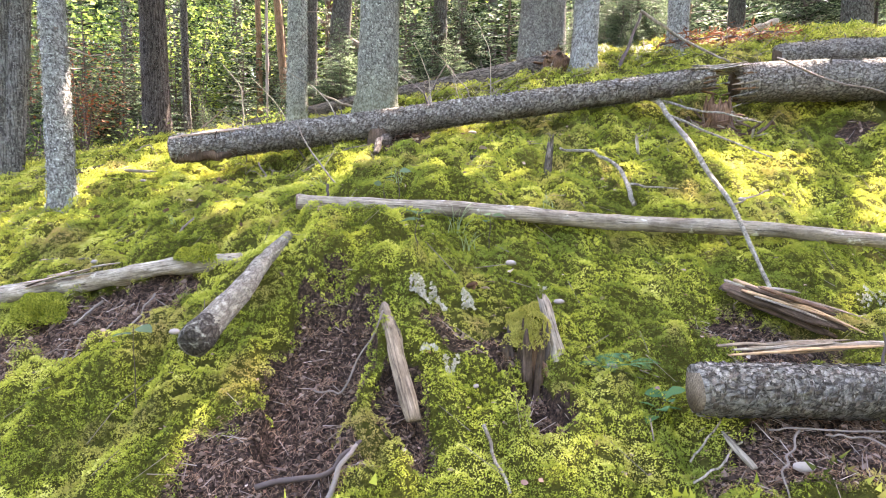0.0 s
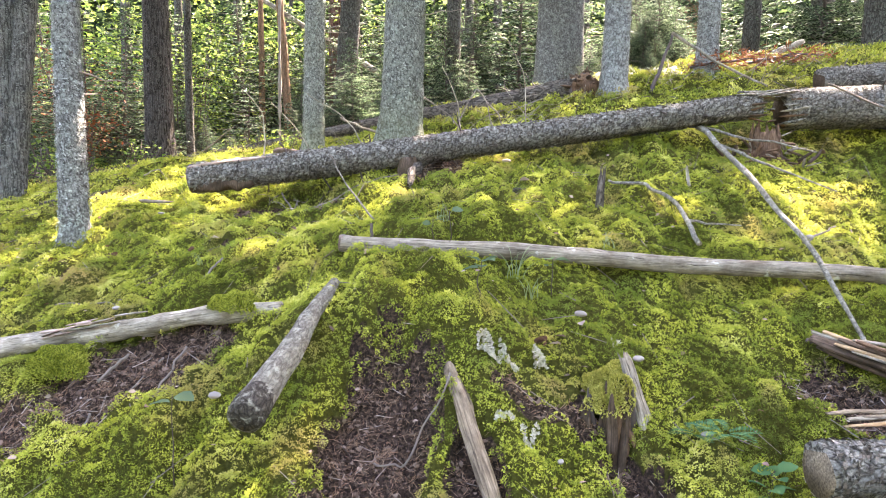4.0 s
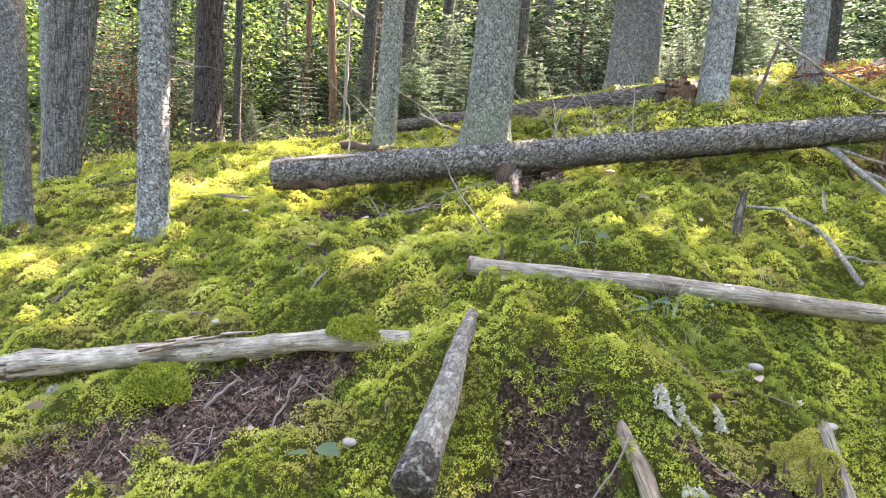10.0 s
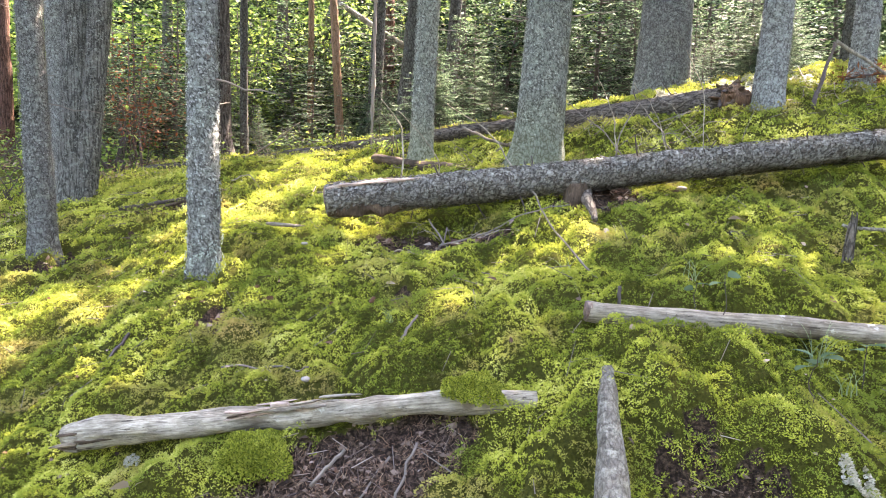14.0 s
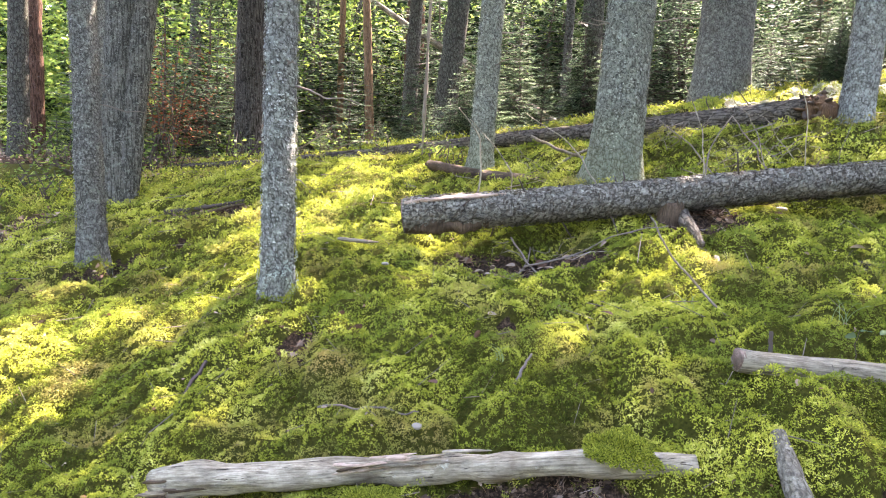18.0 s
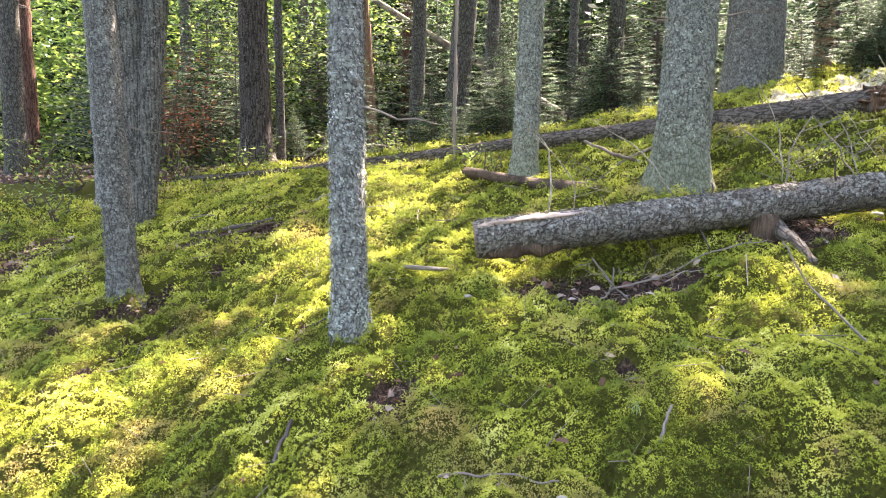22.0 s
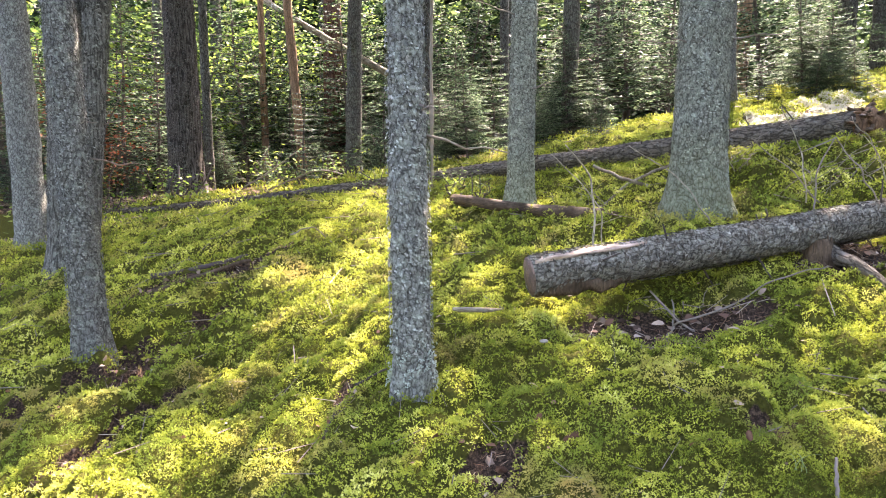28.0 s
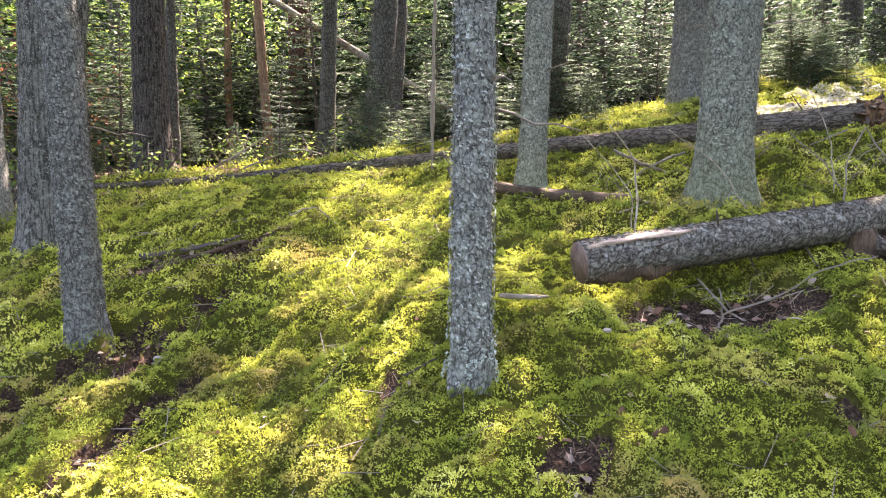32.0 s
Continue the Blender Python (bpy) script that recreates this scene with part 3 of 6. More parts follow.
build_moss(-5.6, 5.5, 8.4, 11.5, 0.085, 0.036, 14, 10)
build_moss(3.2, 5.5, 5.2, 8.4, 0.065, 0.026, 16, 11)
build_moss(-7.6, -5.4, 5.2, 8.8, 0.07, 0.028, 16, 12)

# ---- trees ----
# sunny gaps on the ground: x, y, half length, half width, turn in degrees
SUNNY = [(2.6, 8.9, 1.0, 0.9, 0), (-2.78, 5.45, 2.0, 0.66, 70), (-2.98, 4.05, 0.5, 0.34, 60), (-2.3, 7.2, 0.6, 0.45, 0), (-4.3, 5.2, 0.8, 0.2, 60), (-0.55, 4.0, 0.3, 0.12, 20), (2.2, 3.95, 0.75, 0.4, 10),
         (0.85, 6.6, 0.75, 0.6, 20), (1.6, 7.3, 0.8, 0.5, 20), (1.7, 7.7, 0.6, 0.5, 0), (0.6, 4.85, 0.6, 0.12, 5), (2.6, 6.6, 0.9, 0.3, 0), (3.6, 12.0, 2.2, 1.3, 0), (1.8, 10.4, 1.5, 0.9, 0), (1.2, 8.6, 0.9, 0.6, 0), (-0.7, 8.7, 1.9, 1.1, 0), (-4.5, 11.8, 2.6, 1.1, 0), (-5.2, 14.6, 2.5, 1.2, 0), (0.4, 3.6, 0.35, 0.2, 0), (-0.3, 5.9, 0.3, 0.2, 0), (-1.3, 4.85, 0.5, 0.1, 5)]


def lit_below(p):
    """Which of the points p stand between the sun and a sunny gap."""
    k = (p[:, 2] - 1.35) / TO_SUN.z
    x, y = p[:, 0] - TO_SUN.x * k, p[:, 1] - TO_SUN.y * k
    k = (p[:, 2] - base_height(x, y)) / TO_SUN.z
    x, y = p[:, 0] - TO_SUN.x * k, p[:, 1] - TO_SUN.y * k
    out = np.zeros(len(p), bool)
    for gx, gy, hl, hw, turn in SUNNY:
        c, s = math.cos(radians(turn)), math.sin(radians(turn))
        u, v = ((x - gx) * c + (y - gy) * s) / hl, (-(x - gx) * s + (y - gy) * c) / hw
        out |= np.hypot(u, v) < 1.0 + 0.6 * vnoise(x * 4, y * 4, 0, 77) + 0.3 * vnoise(x * 9, y * 9, 0, 78)
    dapple = vnoise(x * 2.6, y * 2.6, 0, 80) + 0.8 * vnoise(x * 6.5, y * 6.5, 0, 81)
    return out & ((dapple > -0.62) | (y > 8.0))


# unseen leaf clumps added to shade the rest of the bank, by nearest tree
SHADE_CLUMPS = {}


def plan_shade_clumps(stems):
    g = np.random.default_rng(77)
    gx, gy = np.meshgrid(np.arange(-8.4, 3.6, 0.33), np.arange(1.6, 11.6, 0.33))
    x, y = gx.ravel() + g.normal(0, 0.1, gx.size), gy.ravel() + g.normal(0, 0.1, gx.size)
    ok = (y < 8.6) | (x < -4.6)
    x, y = x[ok], y[ok]
    up = g.uniform(4.2, 8.0, len(x))
    p = np.stack([x, y, base_height(x, y)], -1) + np.array(TO_SUN)[None] * (up / TO_SUN.z)[:, None]
    p = p[~lit_below(p) & (g.uniform(0, 1, len(p)) < 0.84)]
    d = np.hypot(p[:, 0][:, None] - np.array([s[0] for s in stems]), p[:, 1][:, None] - np.array([s[1] for s in stems]))
    for k, w in zip(d.argmin(1), p):
        SHADE_CLUMPS.setdefault(stems[k], []).append(w)


def kites(c, d, n, ln, wd):
    """Flat pointed leaves at c along d, lying across n."""
    d = d / (np.linalg.norm(d, axis=1)[:, None] + 1e-9)
    s = np.cross(d, n)
    s /= np.linalg.norm(s, axis=1)[:, None] + 1e-9
    ln, wd = np.asarray(ln)[:, None], np.asarray(wd)[:, None]
    v = np.stack([c, c + d * ln * 0.45 - s * wd, c + d * ln, c + d * ln * 0.45 + s * wd], 1).reshape(-1, 3)
    return v, np.arange(len(c) * 4).reshape(-1, 4)


def flakes_on(length, radius, count, size, seed, z0=0.0, centre=None):
    """Curling bark scales on a trunk along z; radius and centre are functions of z."""
    g = np.random.default_rng(seed)
    z, th = g.uniform(z0, length, count), g.uniform(0, 2 * np.pi, count)
    r = radius(z)
    c = centre(z) if centre else np.zeros((count, 2))
    w, h = size * g.uniform(0.6, 1.6, count), size * g.uniform(0.35, 0.9, count)
    dt = w / np.maximum(r, 0.02) / 2
    lift = g.uniform(0.002, 0.008, count)
    def p(t, zz, up):
        return np.stack([c[:, 0] + (r + up) * np.cos(t), c[:, 1] + (r + up) * np.sin(t), zz], -1)
    tilt = g.normal(0, 0.25, count) * size
    v = np.stack([p(th - dt, z + tilt, lift * 0.5), p(th, z - h * 0.15, 0.002 + 0 * lift), p(th + dt, z - tilt, lift * 0.5), p(th + dt * 0.8, z - h, lift), p(th - dt * 0.7, z - h * 0.9, lift * 1.2)], 1)
    f = np.array([[0, 1, 3, 4], [1, 2, 3, 3]])
    quad = (np.arange(count) * 5)[:, None] + np.array([4, 3, 1, 0])[None]
    quad2 = (np.arange(count) * 5)[:, None] + np.array([3, 2, 1, 1])[None]
    tri_v, tri_f = v.reshape(-1, 3), quad
    return tri_v, tri_f


def tree(name, label, x, y, dia, lean=(0.0, 0.0), tall=11.0, material=None, near=0, crown=(4.2, 1.6), flare=0.45, twigs=0, category="tree", seed=0, fork=None, group="forest trees", leaves=360, curve=0.0):
    """A conifer: tapered trunk with a root flare, bark scales, dead twigs, limbs and a crown above."""
    g = np.random.default_rng(1000 + seed)
    z0 = at(x, y)
    t = thing(name, label, category, group, pose(x, y, z0))
    step = {0: 0.12, 1: 0.05, 2: 0.025}[near]
    zs = np.concatenate([np.arange(-0.25, 3.6, step), np.linspace(3.6, tall, 14)])
    r0 = dia / 2
    rad = r0 * (1 - 0.055 * np.clip(zs, 0, None)) * np.clip(1 - (zs - 3) / (tall - 2), 0.08, 1)
    bow = curve * np.sin(np.clip(zs, 0, 4) * 0.8)
    pts = np.stack([lean[0] * zs + bow, lean[1] * zs, zs], -1)
    ph, k = g.uniform(0, 6.28), g.integers(3, 6)

    def spread(z, th):
        return 1 + flare * np.exp(-np.clip(z + 0.02, 0, None) / (0.35 * dia + 0.05)) * (1 + 0.45 * np.cos(k * th + ph)) + 0.03 * np.cos(2 * th + ph)
    segs = {0: 14, 1: 28, 2: 44}[near]
    part("trunk", mesh_of("trunk", *tube(pts, rad, segs, 0.006 if near else 0.012, 26.0, seed, True, spread), material), t)
    if near:
        cx = lambda z: np.stack([lean[0] * z + curve * np.sin(np.clip(z, 0, 4) * 0.8), lean[1] * z], -1)
        rr = lambda z: r0 * (1 - 0.055 * z) * spread(z, np.zeros_like(z)) * 0.99 + 0.001
        count = int((4200 if near == 2 else 2000) * dia / 0.16)
        v, f = flakes_on(3.0, lambda z: r0 * (1 - 0.055 * z) + 0.004, int(count * 1.5), 0.0145 if near == 2 else 0.02, seed + 5, 0.14 if flare > 0.2 else 0.02, cx)
        tagged(part("loose_bark", mesh_of("loose_bark", v, f, material, False), t), kind="stuff")
    for i in range(twigs):
        z, th = g.uniform(0.7, 2.6), g.uniform(0, 6.28)
        ln = g.uniform(0.06, 0.4)
        a = np.array([lean[0] * z + r0 * 0.8 * math.cos(th), lean[1] * z + r0 * 0.8 * math.sin(th), z])
        b = a + ln * np.array([math.cos(th), math.sin(th), g.uniform(-0.4, 0.3)])
        part("dead_twig", mesh_of("dead_twig", *tube(bend(a, b, 5, 0, 0.02, seed + i), np.linspace(0.006, 0.002, 5), 6), MAT_TWIG), t)
    if crown:
        low, wide = crown
        cs, ds = [], []
        for i in range(9):
            z = low + (tall - low) * (i + g.uniform(0, 0.6)) / 9.5
            th = i * 2.4 + ph
            ln = wide * (1.15 - 0.8 * (z - low) / (tall - low)) * g.uniform(0.8, 1.2)
            a = np.array([lean[0] * z, lean[1] * z, z])
            b = a + ln * np.array([math.cos(th), math.sin(th), -0.12])
            if i < 6:
                part("limb", mesh_of("limb", *tube(bend(a, b, 4, 0.05), np.linspace(0.022, 0.006, 4), 6), MAT_TWIG_DARK), t)
            m = leaves // 9
            u = g.uniform(0.15, 1.05, m)[:, None]
            cs.append(a + (b - a) * u + g.normal(0, 1, (m, 3)) * np.array([0.34, 0.34, 0.16]) * wide * 0.5)
            ds.append(g.normal(0, 1, (m, 3)) * np.array([1, 1, 0.3]))
        cs, ds = np.concatenate(cs), np.concatenate(ds)
        # the floating clumps added for shade join this crown
        if (x, y) in SHADE_CLUMPS:
            extra = np.repeat(np.array(SHADE_CLUMPS[(x, y)]), 13, 0) - np.array([x, y, z0])
            extra = extra + g.normal(0, 1, extra.shape) * np.array([0.2, 0.2, 0.1])
            cs, ds = np.concatenate([cs, extra]), np.concatenate([ds, g.normal(0, 1, extra.shape) * np.array([1, 1, 0.3])])
        tip = cs + 0.28 * ds / np.linalg.norm(ds, axis=1)[:, None]
        ok = ~(lit_below(cs + np.array([x, y, z0])) | lit_below(tip + np.array([x, y, z0])))
        cs, ds = cs[ok], ds[ok]
        nn = np.array([0, 0, 1.0]) + g.normal(0, 0.45, (len(cs), 3))
        v, f = kites(cs, ds, nn, g.uniform(0.22, 0.42, len(cs)), g.uniform(0.035, 0.08, len(cs)))
        part("crown", mesh_of("crown", v, f, MAT_NEEDLE, False), t)
    return t


plan_shade_clumps([(-1.38, 6.36), (-0.54, 5.44), (1.10, 8.42), (1.13, 5.84), (2.05, 6.34), (-4.75, 11.13), (-2.55, 12.43), (-1.94, 11.42), (-0.14, 9.12), (4.22, 13.24), (4.19, 10.45), (-7.85, 10.5)])
tree("spruce_tree", "slender grey spruce with lichen-spotted scaly bark", -2.33, 4.19, 0.152, (-0.005, 0.01), 10, MAT_SPRUCE, 2, (5.0, 1.2), 0.22, 6, seed=1)
tree("spruce_tree", "grey spruce with scaly bark beside a mossy ledge", -3.99, 5.55, 0.185, (-0.035, 0.01), 11, MAT_SPRUCE_DIM, 2, (5.0, 1.2), 0.25, 4, seed=2)
tree("spruce_tree", "lichen-crusted spruce with a dark base", -1.38, 6.36, 0.185, (0.022, 0.0), 11, MAT_SPRUCE_GREEN, 1, (5.0, 1.6), 0.5, 6, seed=3)
tree("spruce_tree", "stout grey-green spruce behind the fallen log", -0.54, 5.44, 0.30, (0.03, 0.02), 14, MAT_SPRUCE_GREEN, 2, (5.5, 2.0), 0.42, 8, seed=4)
tree("old_spruce", "broad old spruce with mossy root flare", 1.10, 8.42, 0.54, (0.012, 0.02), 16, MAT_SPRUCE_DIM, 1, (5.5, 2.4), 0.13, 6, seed=5, leaves=1000)
tree("spruce_tree", "pale grey spruce on the slope", 1.13, 5.84, 0.205, (0.035, 0.01), 11, MAT_SPRUCE, 1, (5.0, 1.7), 0.3, 4, seed=6)
tree("spruce_tree", "lichen-spotted spruce beside rust-red dead needles", 2.05, 6.34, 0.18, (0.01, 0.0), 10, MAT_SPRUCE, 1, (5.0, 1.7), 0.35, 4, seed=7)
tree("forked_tree", "forked tree with rough grey furrowed bark", -4.77, 7.33, 0.33, (0.015, 0.03), 12, MAT_FORKED, 1, (5.0, 1.8), 0.35, 2, seed=8, curve=0.03)
tree("forked_tree", "furrowed stem leaning out from the fork", -4.68, 7.30, 0.22, (0.100, 0.03), 11, MAT_FORKED, 1, (5.0, 1.5), 0.2, 0, seed=9)
tree("cedar_tree", "thick tree with deeply furrowed brown bark", -4.75, 11.13, 0.44, (-0.002, 0.0), 14, MAT_CEDAR, 1, (6.5, 1.6), 0.35, 0, seed=10)
tree("spruce_tree", "thin brown stem beside the furrowed tree", -4.67, 12.2, 0.14, (0.0, 0.0), 10, MAT_DARK, 0, (6.0, 1.2), 0.2, 3, seed=11)
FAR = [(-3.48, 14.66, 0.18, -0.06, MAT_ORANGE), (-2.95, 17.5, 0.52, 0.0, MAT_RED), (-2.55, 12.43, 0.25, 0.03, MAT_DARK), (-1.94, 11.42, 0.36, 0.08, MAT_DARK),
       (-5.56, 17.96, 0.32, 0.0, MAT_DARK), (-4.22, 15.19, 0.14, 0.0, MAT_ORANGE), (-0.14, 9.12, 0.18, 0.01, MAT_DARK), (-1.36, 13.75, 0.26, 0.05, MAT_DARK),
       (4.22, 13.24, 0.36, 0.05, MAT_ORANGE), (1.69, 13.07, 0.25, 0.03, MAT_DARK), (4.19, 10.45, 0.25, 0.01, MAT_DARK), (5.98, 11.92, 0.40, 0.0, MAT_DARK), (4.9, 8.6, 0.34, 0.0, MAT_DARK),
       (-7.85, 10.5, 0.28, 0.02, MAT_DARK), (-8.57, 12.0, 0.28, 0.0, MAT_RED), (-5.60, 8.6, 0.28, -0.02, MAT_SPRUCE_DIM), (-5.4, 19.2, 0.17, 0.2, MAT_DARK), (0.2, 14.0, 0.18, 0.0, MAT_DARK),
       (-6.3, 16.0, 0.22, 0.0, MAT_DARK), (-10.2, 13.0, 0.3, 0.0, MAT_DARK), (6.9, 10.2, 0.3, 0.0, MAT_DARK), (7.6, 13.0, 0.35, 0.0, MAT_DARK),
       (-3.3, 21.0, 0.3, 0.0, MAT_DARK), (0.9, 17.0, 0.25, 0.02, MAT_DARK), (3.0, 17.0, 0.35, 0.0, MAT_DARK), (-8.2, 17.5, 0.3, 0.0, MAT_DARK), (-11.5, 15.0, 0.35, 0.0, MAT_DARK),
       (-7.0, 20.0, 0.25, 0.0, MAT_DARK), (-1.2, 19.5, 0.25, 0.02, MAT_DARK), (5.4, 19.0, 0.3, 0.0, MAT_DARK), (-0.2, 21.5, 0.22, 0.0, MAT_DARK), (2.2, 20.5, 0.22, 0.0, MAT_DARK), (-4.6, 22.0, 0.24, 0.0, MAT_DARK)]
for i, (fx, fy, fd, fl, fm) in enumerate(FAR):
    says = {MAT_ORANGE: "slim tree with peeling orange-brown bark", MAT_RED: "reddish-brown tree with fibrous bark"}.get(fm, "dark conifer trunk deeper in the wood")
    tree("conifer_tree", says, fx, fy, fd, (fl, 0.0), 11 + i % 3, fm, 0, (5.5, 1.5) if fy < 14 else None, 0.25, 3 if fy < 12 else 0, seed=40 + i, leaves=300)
tree("dead_sapling", "thin dead grey stem in a sunny gap", -1.90, 7.27, 0.03, (0.01, 0.02), 3.4, MAT_TWIG, 0, None, 0.1, 3, seed=90)


# ---- young trees and shrubs ----
def fir(seed, tall, wide, fine=4):
    """A young fir at the origin: stem and flat whorled sprays."""
    g = np.random.default_rng(seed)
    t = thing("young_fir", "young fir with layered flat green sprays", "fir sapling", "young firs")
    part("stem", mesh_of("stem", *tube(bend((0, 0, -0.1), (0, 0, tall), 10, 0, 0.03, seed), np.linspace(0.012 * tall + 0.004, 0.003, 10), 8), MAT_TWIG_DARK), t)
    c, d, ln, wd = [], [], [], []
    z = 0.12 * tall
    wood = []
    while z < tall * 0.98:
        reach = wide * (1 - z / tall) ** 0.8 + 0.06
        for th in np.arange(5) * 1.257 + g.uniform(0, 6.28) + g.normal(0, 0.2, 5):
            r = reach * g.uniform(0.7, 1.1)
            out = np.array([math.cos(th), math.sin(th), 0.12])
            side = np.array([-math.sin(th), math.cos(th), 0.0])
            b0 = np.array([0, 0, z + g.normal(0, 0.02)])
            wood.append(tube(np.stack([b0, b0 + out * r * 0.6, b0 + out * r + np.array([0, 0, -0.04 * r])]), [0.006, 0.004, 0.002], 4, cap=False))
            n = max(6, int(r / (0.030 if fine == 4 else 0.052)))
            u = np.linspace(0.12, 1.0, n)
            sg = np.where(np.arange(n) % 2, 1.0, -1.0)
            c.append(b0 + out * (r * u)[:, None] + np.array([0, 0, -0.05 * r]) * (u ** 2)[:, None])
            d.append(out * 0.75 + side * sg[:, None] + g.normal(0, 0.15, (n, 3)))
            ln.append(np.clip(r * 0.42 * (1.12 - u), 0.035, 0.3) * g.uniform(0.7, 1.2, n))
            wd.append(g.uniform(0.006, 0.012, n) + 0.01 * ln[-1] * 5)
        z += 0.075 * tall * g.uniform(0.7, 1.2) / max(1.0, tall * 0.6)
    c, d, ln, wd = np.concatenate(c), np.concatenate(d), np.concatenate(ln), np.concatenate(wd)
    nn = np.array([0, 0, 1.0]) + g.normal(0, 0.25, (len(c), 3))
    tagged(part("branchwork", mesh_of("branchwork", *join(wood), MAT_TWIG_DARK), t), kind="stuff")
    # each spray carries needles on both sides
    pieces = [kites(c, d, nn, ln, wd * 0.4)]
    dn = d / np.linalg.norm(d, axis=1)[:, None]
    for q in np.linspace(0.15, 0.85, 3 if fine == 4 else 2):
        for sgn in (-1, 1):
            s = np.cross(dn, nn)
            s /= np.linalg.norm(s, axis=1)[:, None]
            pieces.append(kites(c + dn * (ln * q)[:, None], dn * 0.8 + sgn * s, nn, 0.018 + ln * 0.16, (0.004 + ln * 0.02) * (1.7 if fine == 4 else 2.4)))
    part("foliage", mesh_of("foliage", *join(pieces), MAT_YOUNG, False), t)
    return t


def shrub(seed, tall, wide, material, label, count=500, leaf=0.05):
    g = np.random.default_rng(seed)
    t = thing("leafy_sapling", label, "sapling", "broadleaf saplings")
    stems, c = [], []
    for i in range(5):
        th = g.uniform(0, 6.28)
        b = np.array([wide * 0.6 * math.cos(th), wide * 0.6 * math.sin(th), tall * g.uniform(0.7, 1.0)])
        ln = bend((0, 0, -0.05), b, 6, 0, 0.08, seed + i)
        part("stem", mesh_of("stem", *tube(ln, np.linspace(0.014, 0.004, 6), 6), MAT_TWIG_DARK), t)
        k = g.uniform(0.3, 1, count // 5)
        p = np.stack([np.interp(k, np.linspace(0, 1, 6), ln[:, j]) for j in range(3)], -1)
        c.append(p + g.normal(0, 1, (count // 5, 3)) * np.array([0.35, 0.35, 0.14]) * wide)
    c = np.concatenate(c)
    d = g.normal(0, 1, (len(c), 3)) * np.array([1, 1, 0.3]) - np.array([0, 0, 0.25])
    n = np.array([0, 0, 1.0]) + g.normal(0, 0.35, (len(c), 3))
    s = leaf * g.uniform(0.6, 1.3, len(c))
    part("foliage", mesh_of("foliage", *kites(c, d, n, s, s * 0.32), material, False), t)
    return t


def spread_copies(kinds, spots, gen):
    """Copies of the kinds at the spots (x, y, size); each kind itself takes the first spot it can."""
    for i, (sx, sy, size) in enumerate(spots):
        m = pose(sx, sy, at(sx, sy) - 0.02, gen.normal(0, 3), gen.normal(0, 3), gen.uniform(0, 360)) @ Matrix.Diagonal((size, size, size * gen.uniform(0.85, 1.15), 1))
        if i < len(kinds):
            kinds[i].matrix_world = m
        else:
            src = kinds[i % len(kinds)]
            was = src.scale.copy()
            src.scale = (1, 1, 1)
            copy_thing(src, m)
            src.scale = was


gen = np.random.default_rng(5)
firs = [fir(201, 2.2, 0.9), fir(202, 2.6, 1.0), fir(203, 1.6, 0.8)]
FIR_SPOTS = [(1.62, 7.45, 0.30), (1.85, 7.6, 0.34), (1.75, 8.75, 0.5), (2.15, 8.3, 0.42), (2.5, 8.9, 0.5), (-1.74, 8.75, 0.36), (-1.55, 9.0, 0.3), (0.1, 10.2, 0.8), (0.15, 9.9, 0.95), (1.95, 8.1, 0.45), (1.15, 8.5, 0.4), (2.4, 8.3, 0.5), (-1.15, 10.9, 1.0), (-0.9, 9.6, 0.6), (0.9, 11.2, 1.1), (1.7, 11.9, 1.0), (4.9, 9.9, 0.9), (3.6, 11.4, 1.2), (-1.9, 8.0, 0.28), (-0.75, 8.4, 0.4), (-1.35, 8.75, 0.5), (0.05, 8.8, 0.45), (-0.15, 8.1, 0.22), (-2.2, 9.6, 0.5), (-3.2, 10.6, 0.6), (-4.0, 12.6, 1.0), (-5.4, 12.2, 1.0), (-6.0, 12.6, 1.2), (-6.9, 13.0, 1.2), (-7.8, 12.8, 1.1), (-4.9, 13.4, 1.3), (-3.0, 13.2, 1.2), (-1.2, 13.6, 1.3), (-4.6, 15.4, 1.6), (-6.3, 15.6, 1.6), (-8.2, 14.6, 1.5), (-2.6, 15.4, 1.5), (-1.0, 15.4, 1.6), (-7.4, 16.6, 1.7),
             (-2.3, 12.9, 1.1), (-3.1, 12.2, 0.9), (-3.7, 15.6, 1.3), (-5.6, 14.0, 1.0), (-1.7, 12.0, 1.2), (-0.7, 11.9, 1.3), (0.6, 11.6, 1.4), (-6.4, 13.2, 1.0), (-7.2, 11.6, 0.8),
             (-4.3, 17.5, 1.5), (-2.2, 17.0, 1.5), (-0.2, 16.5, 1.7), (2.0, 15.0, 1.7), (3.6, 14.6, 1.6), (5.4, 13.0, 1.5), (6.4, 11.0, 1.3), (4.9, 16.5, 1.8), (1.9, 12.6, 1.4),
             (-8.4, 15.5, 1.4), (-6.8, 18.0, 1.5), (-9.8, 12.2, 1.2), (1.35, 7.9, 0.26), (-3.2, 13.9, 0.8), (1.9, 7.3, 0.22), (5.3, 8.9, 0.7), (3.5, 13.0, 0.9), (2.6, 12.0, 0.7), (1.75, 6.95, 0.2), (2.1, 7.9, 0.5), (-0.2, 9.0, 0.5), (-1.5, 9.3, 0.7), (-2.6, 12.2, 0.7)] + [(-9.0 + 0.47 * k + 0.3 * math.sin(k * 3.7), 10.9 + 1.6 * math.sin(k * 2.3) ** 2 + 0.02 * k * k / 4, 0.28 + 0.1 * math.sin(k * 5.1)) for k in range(20)]
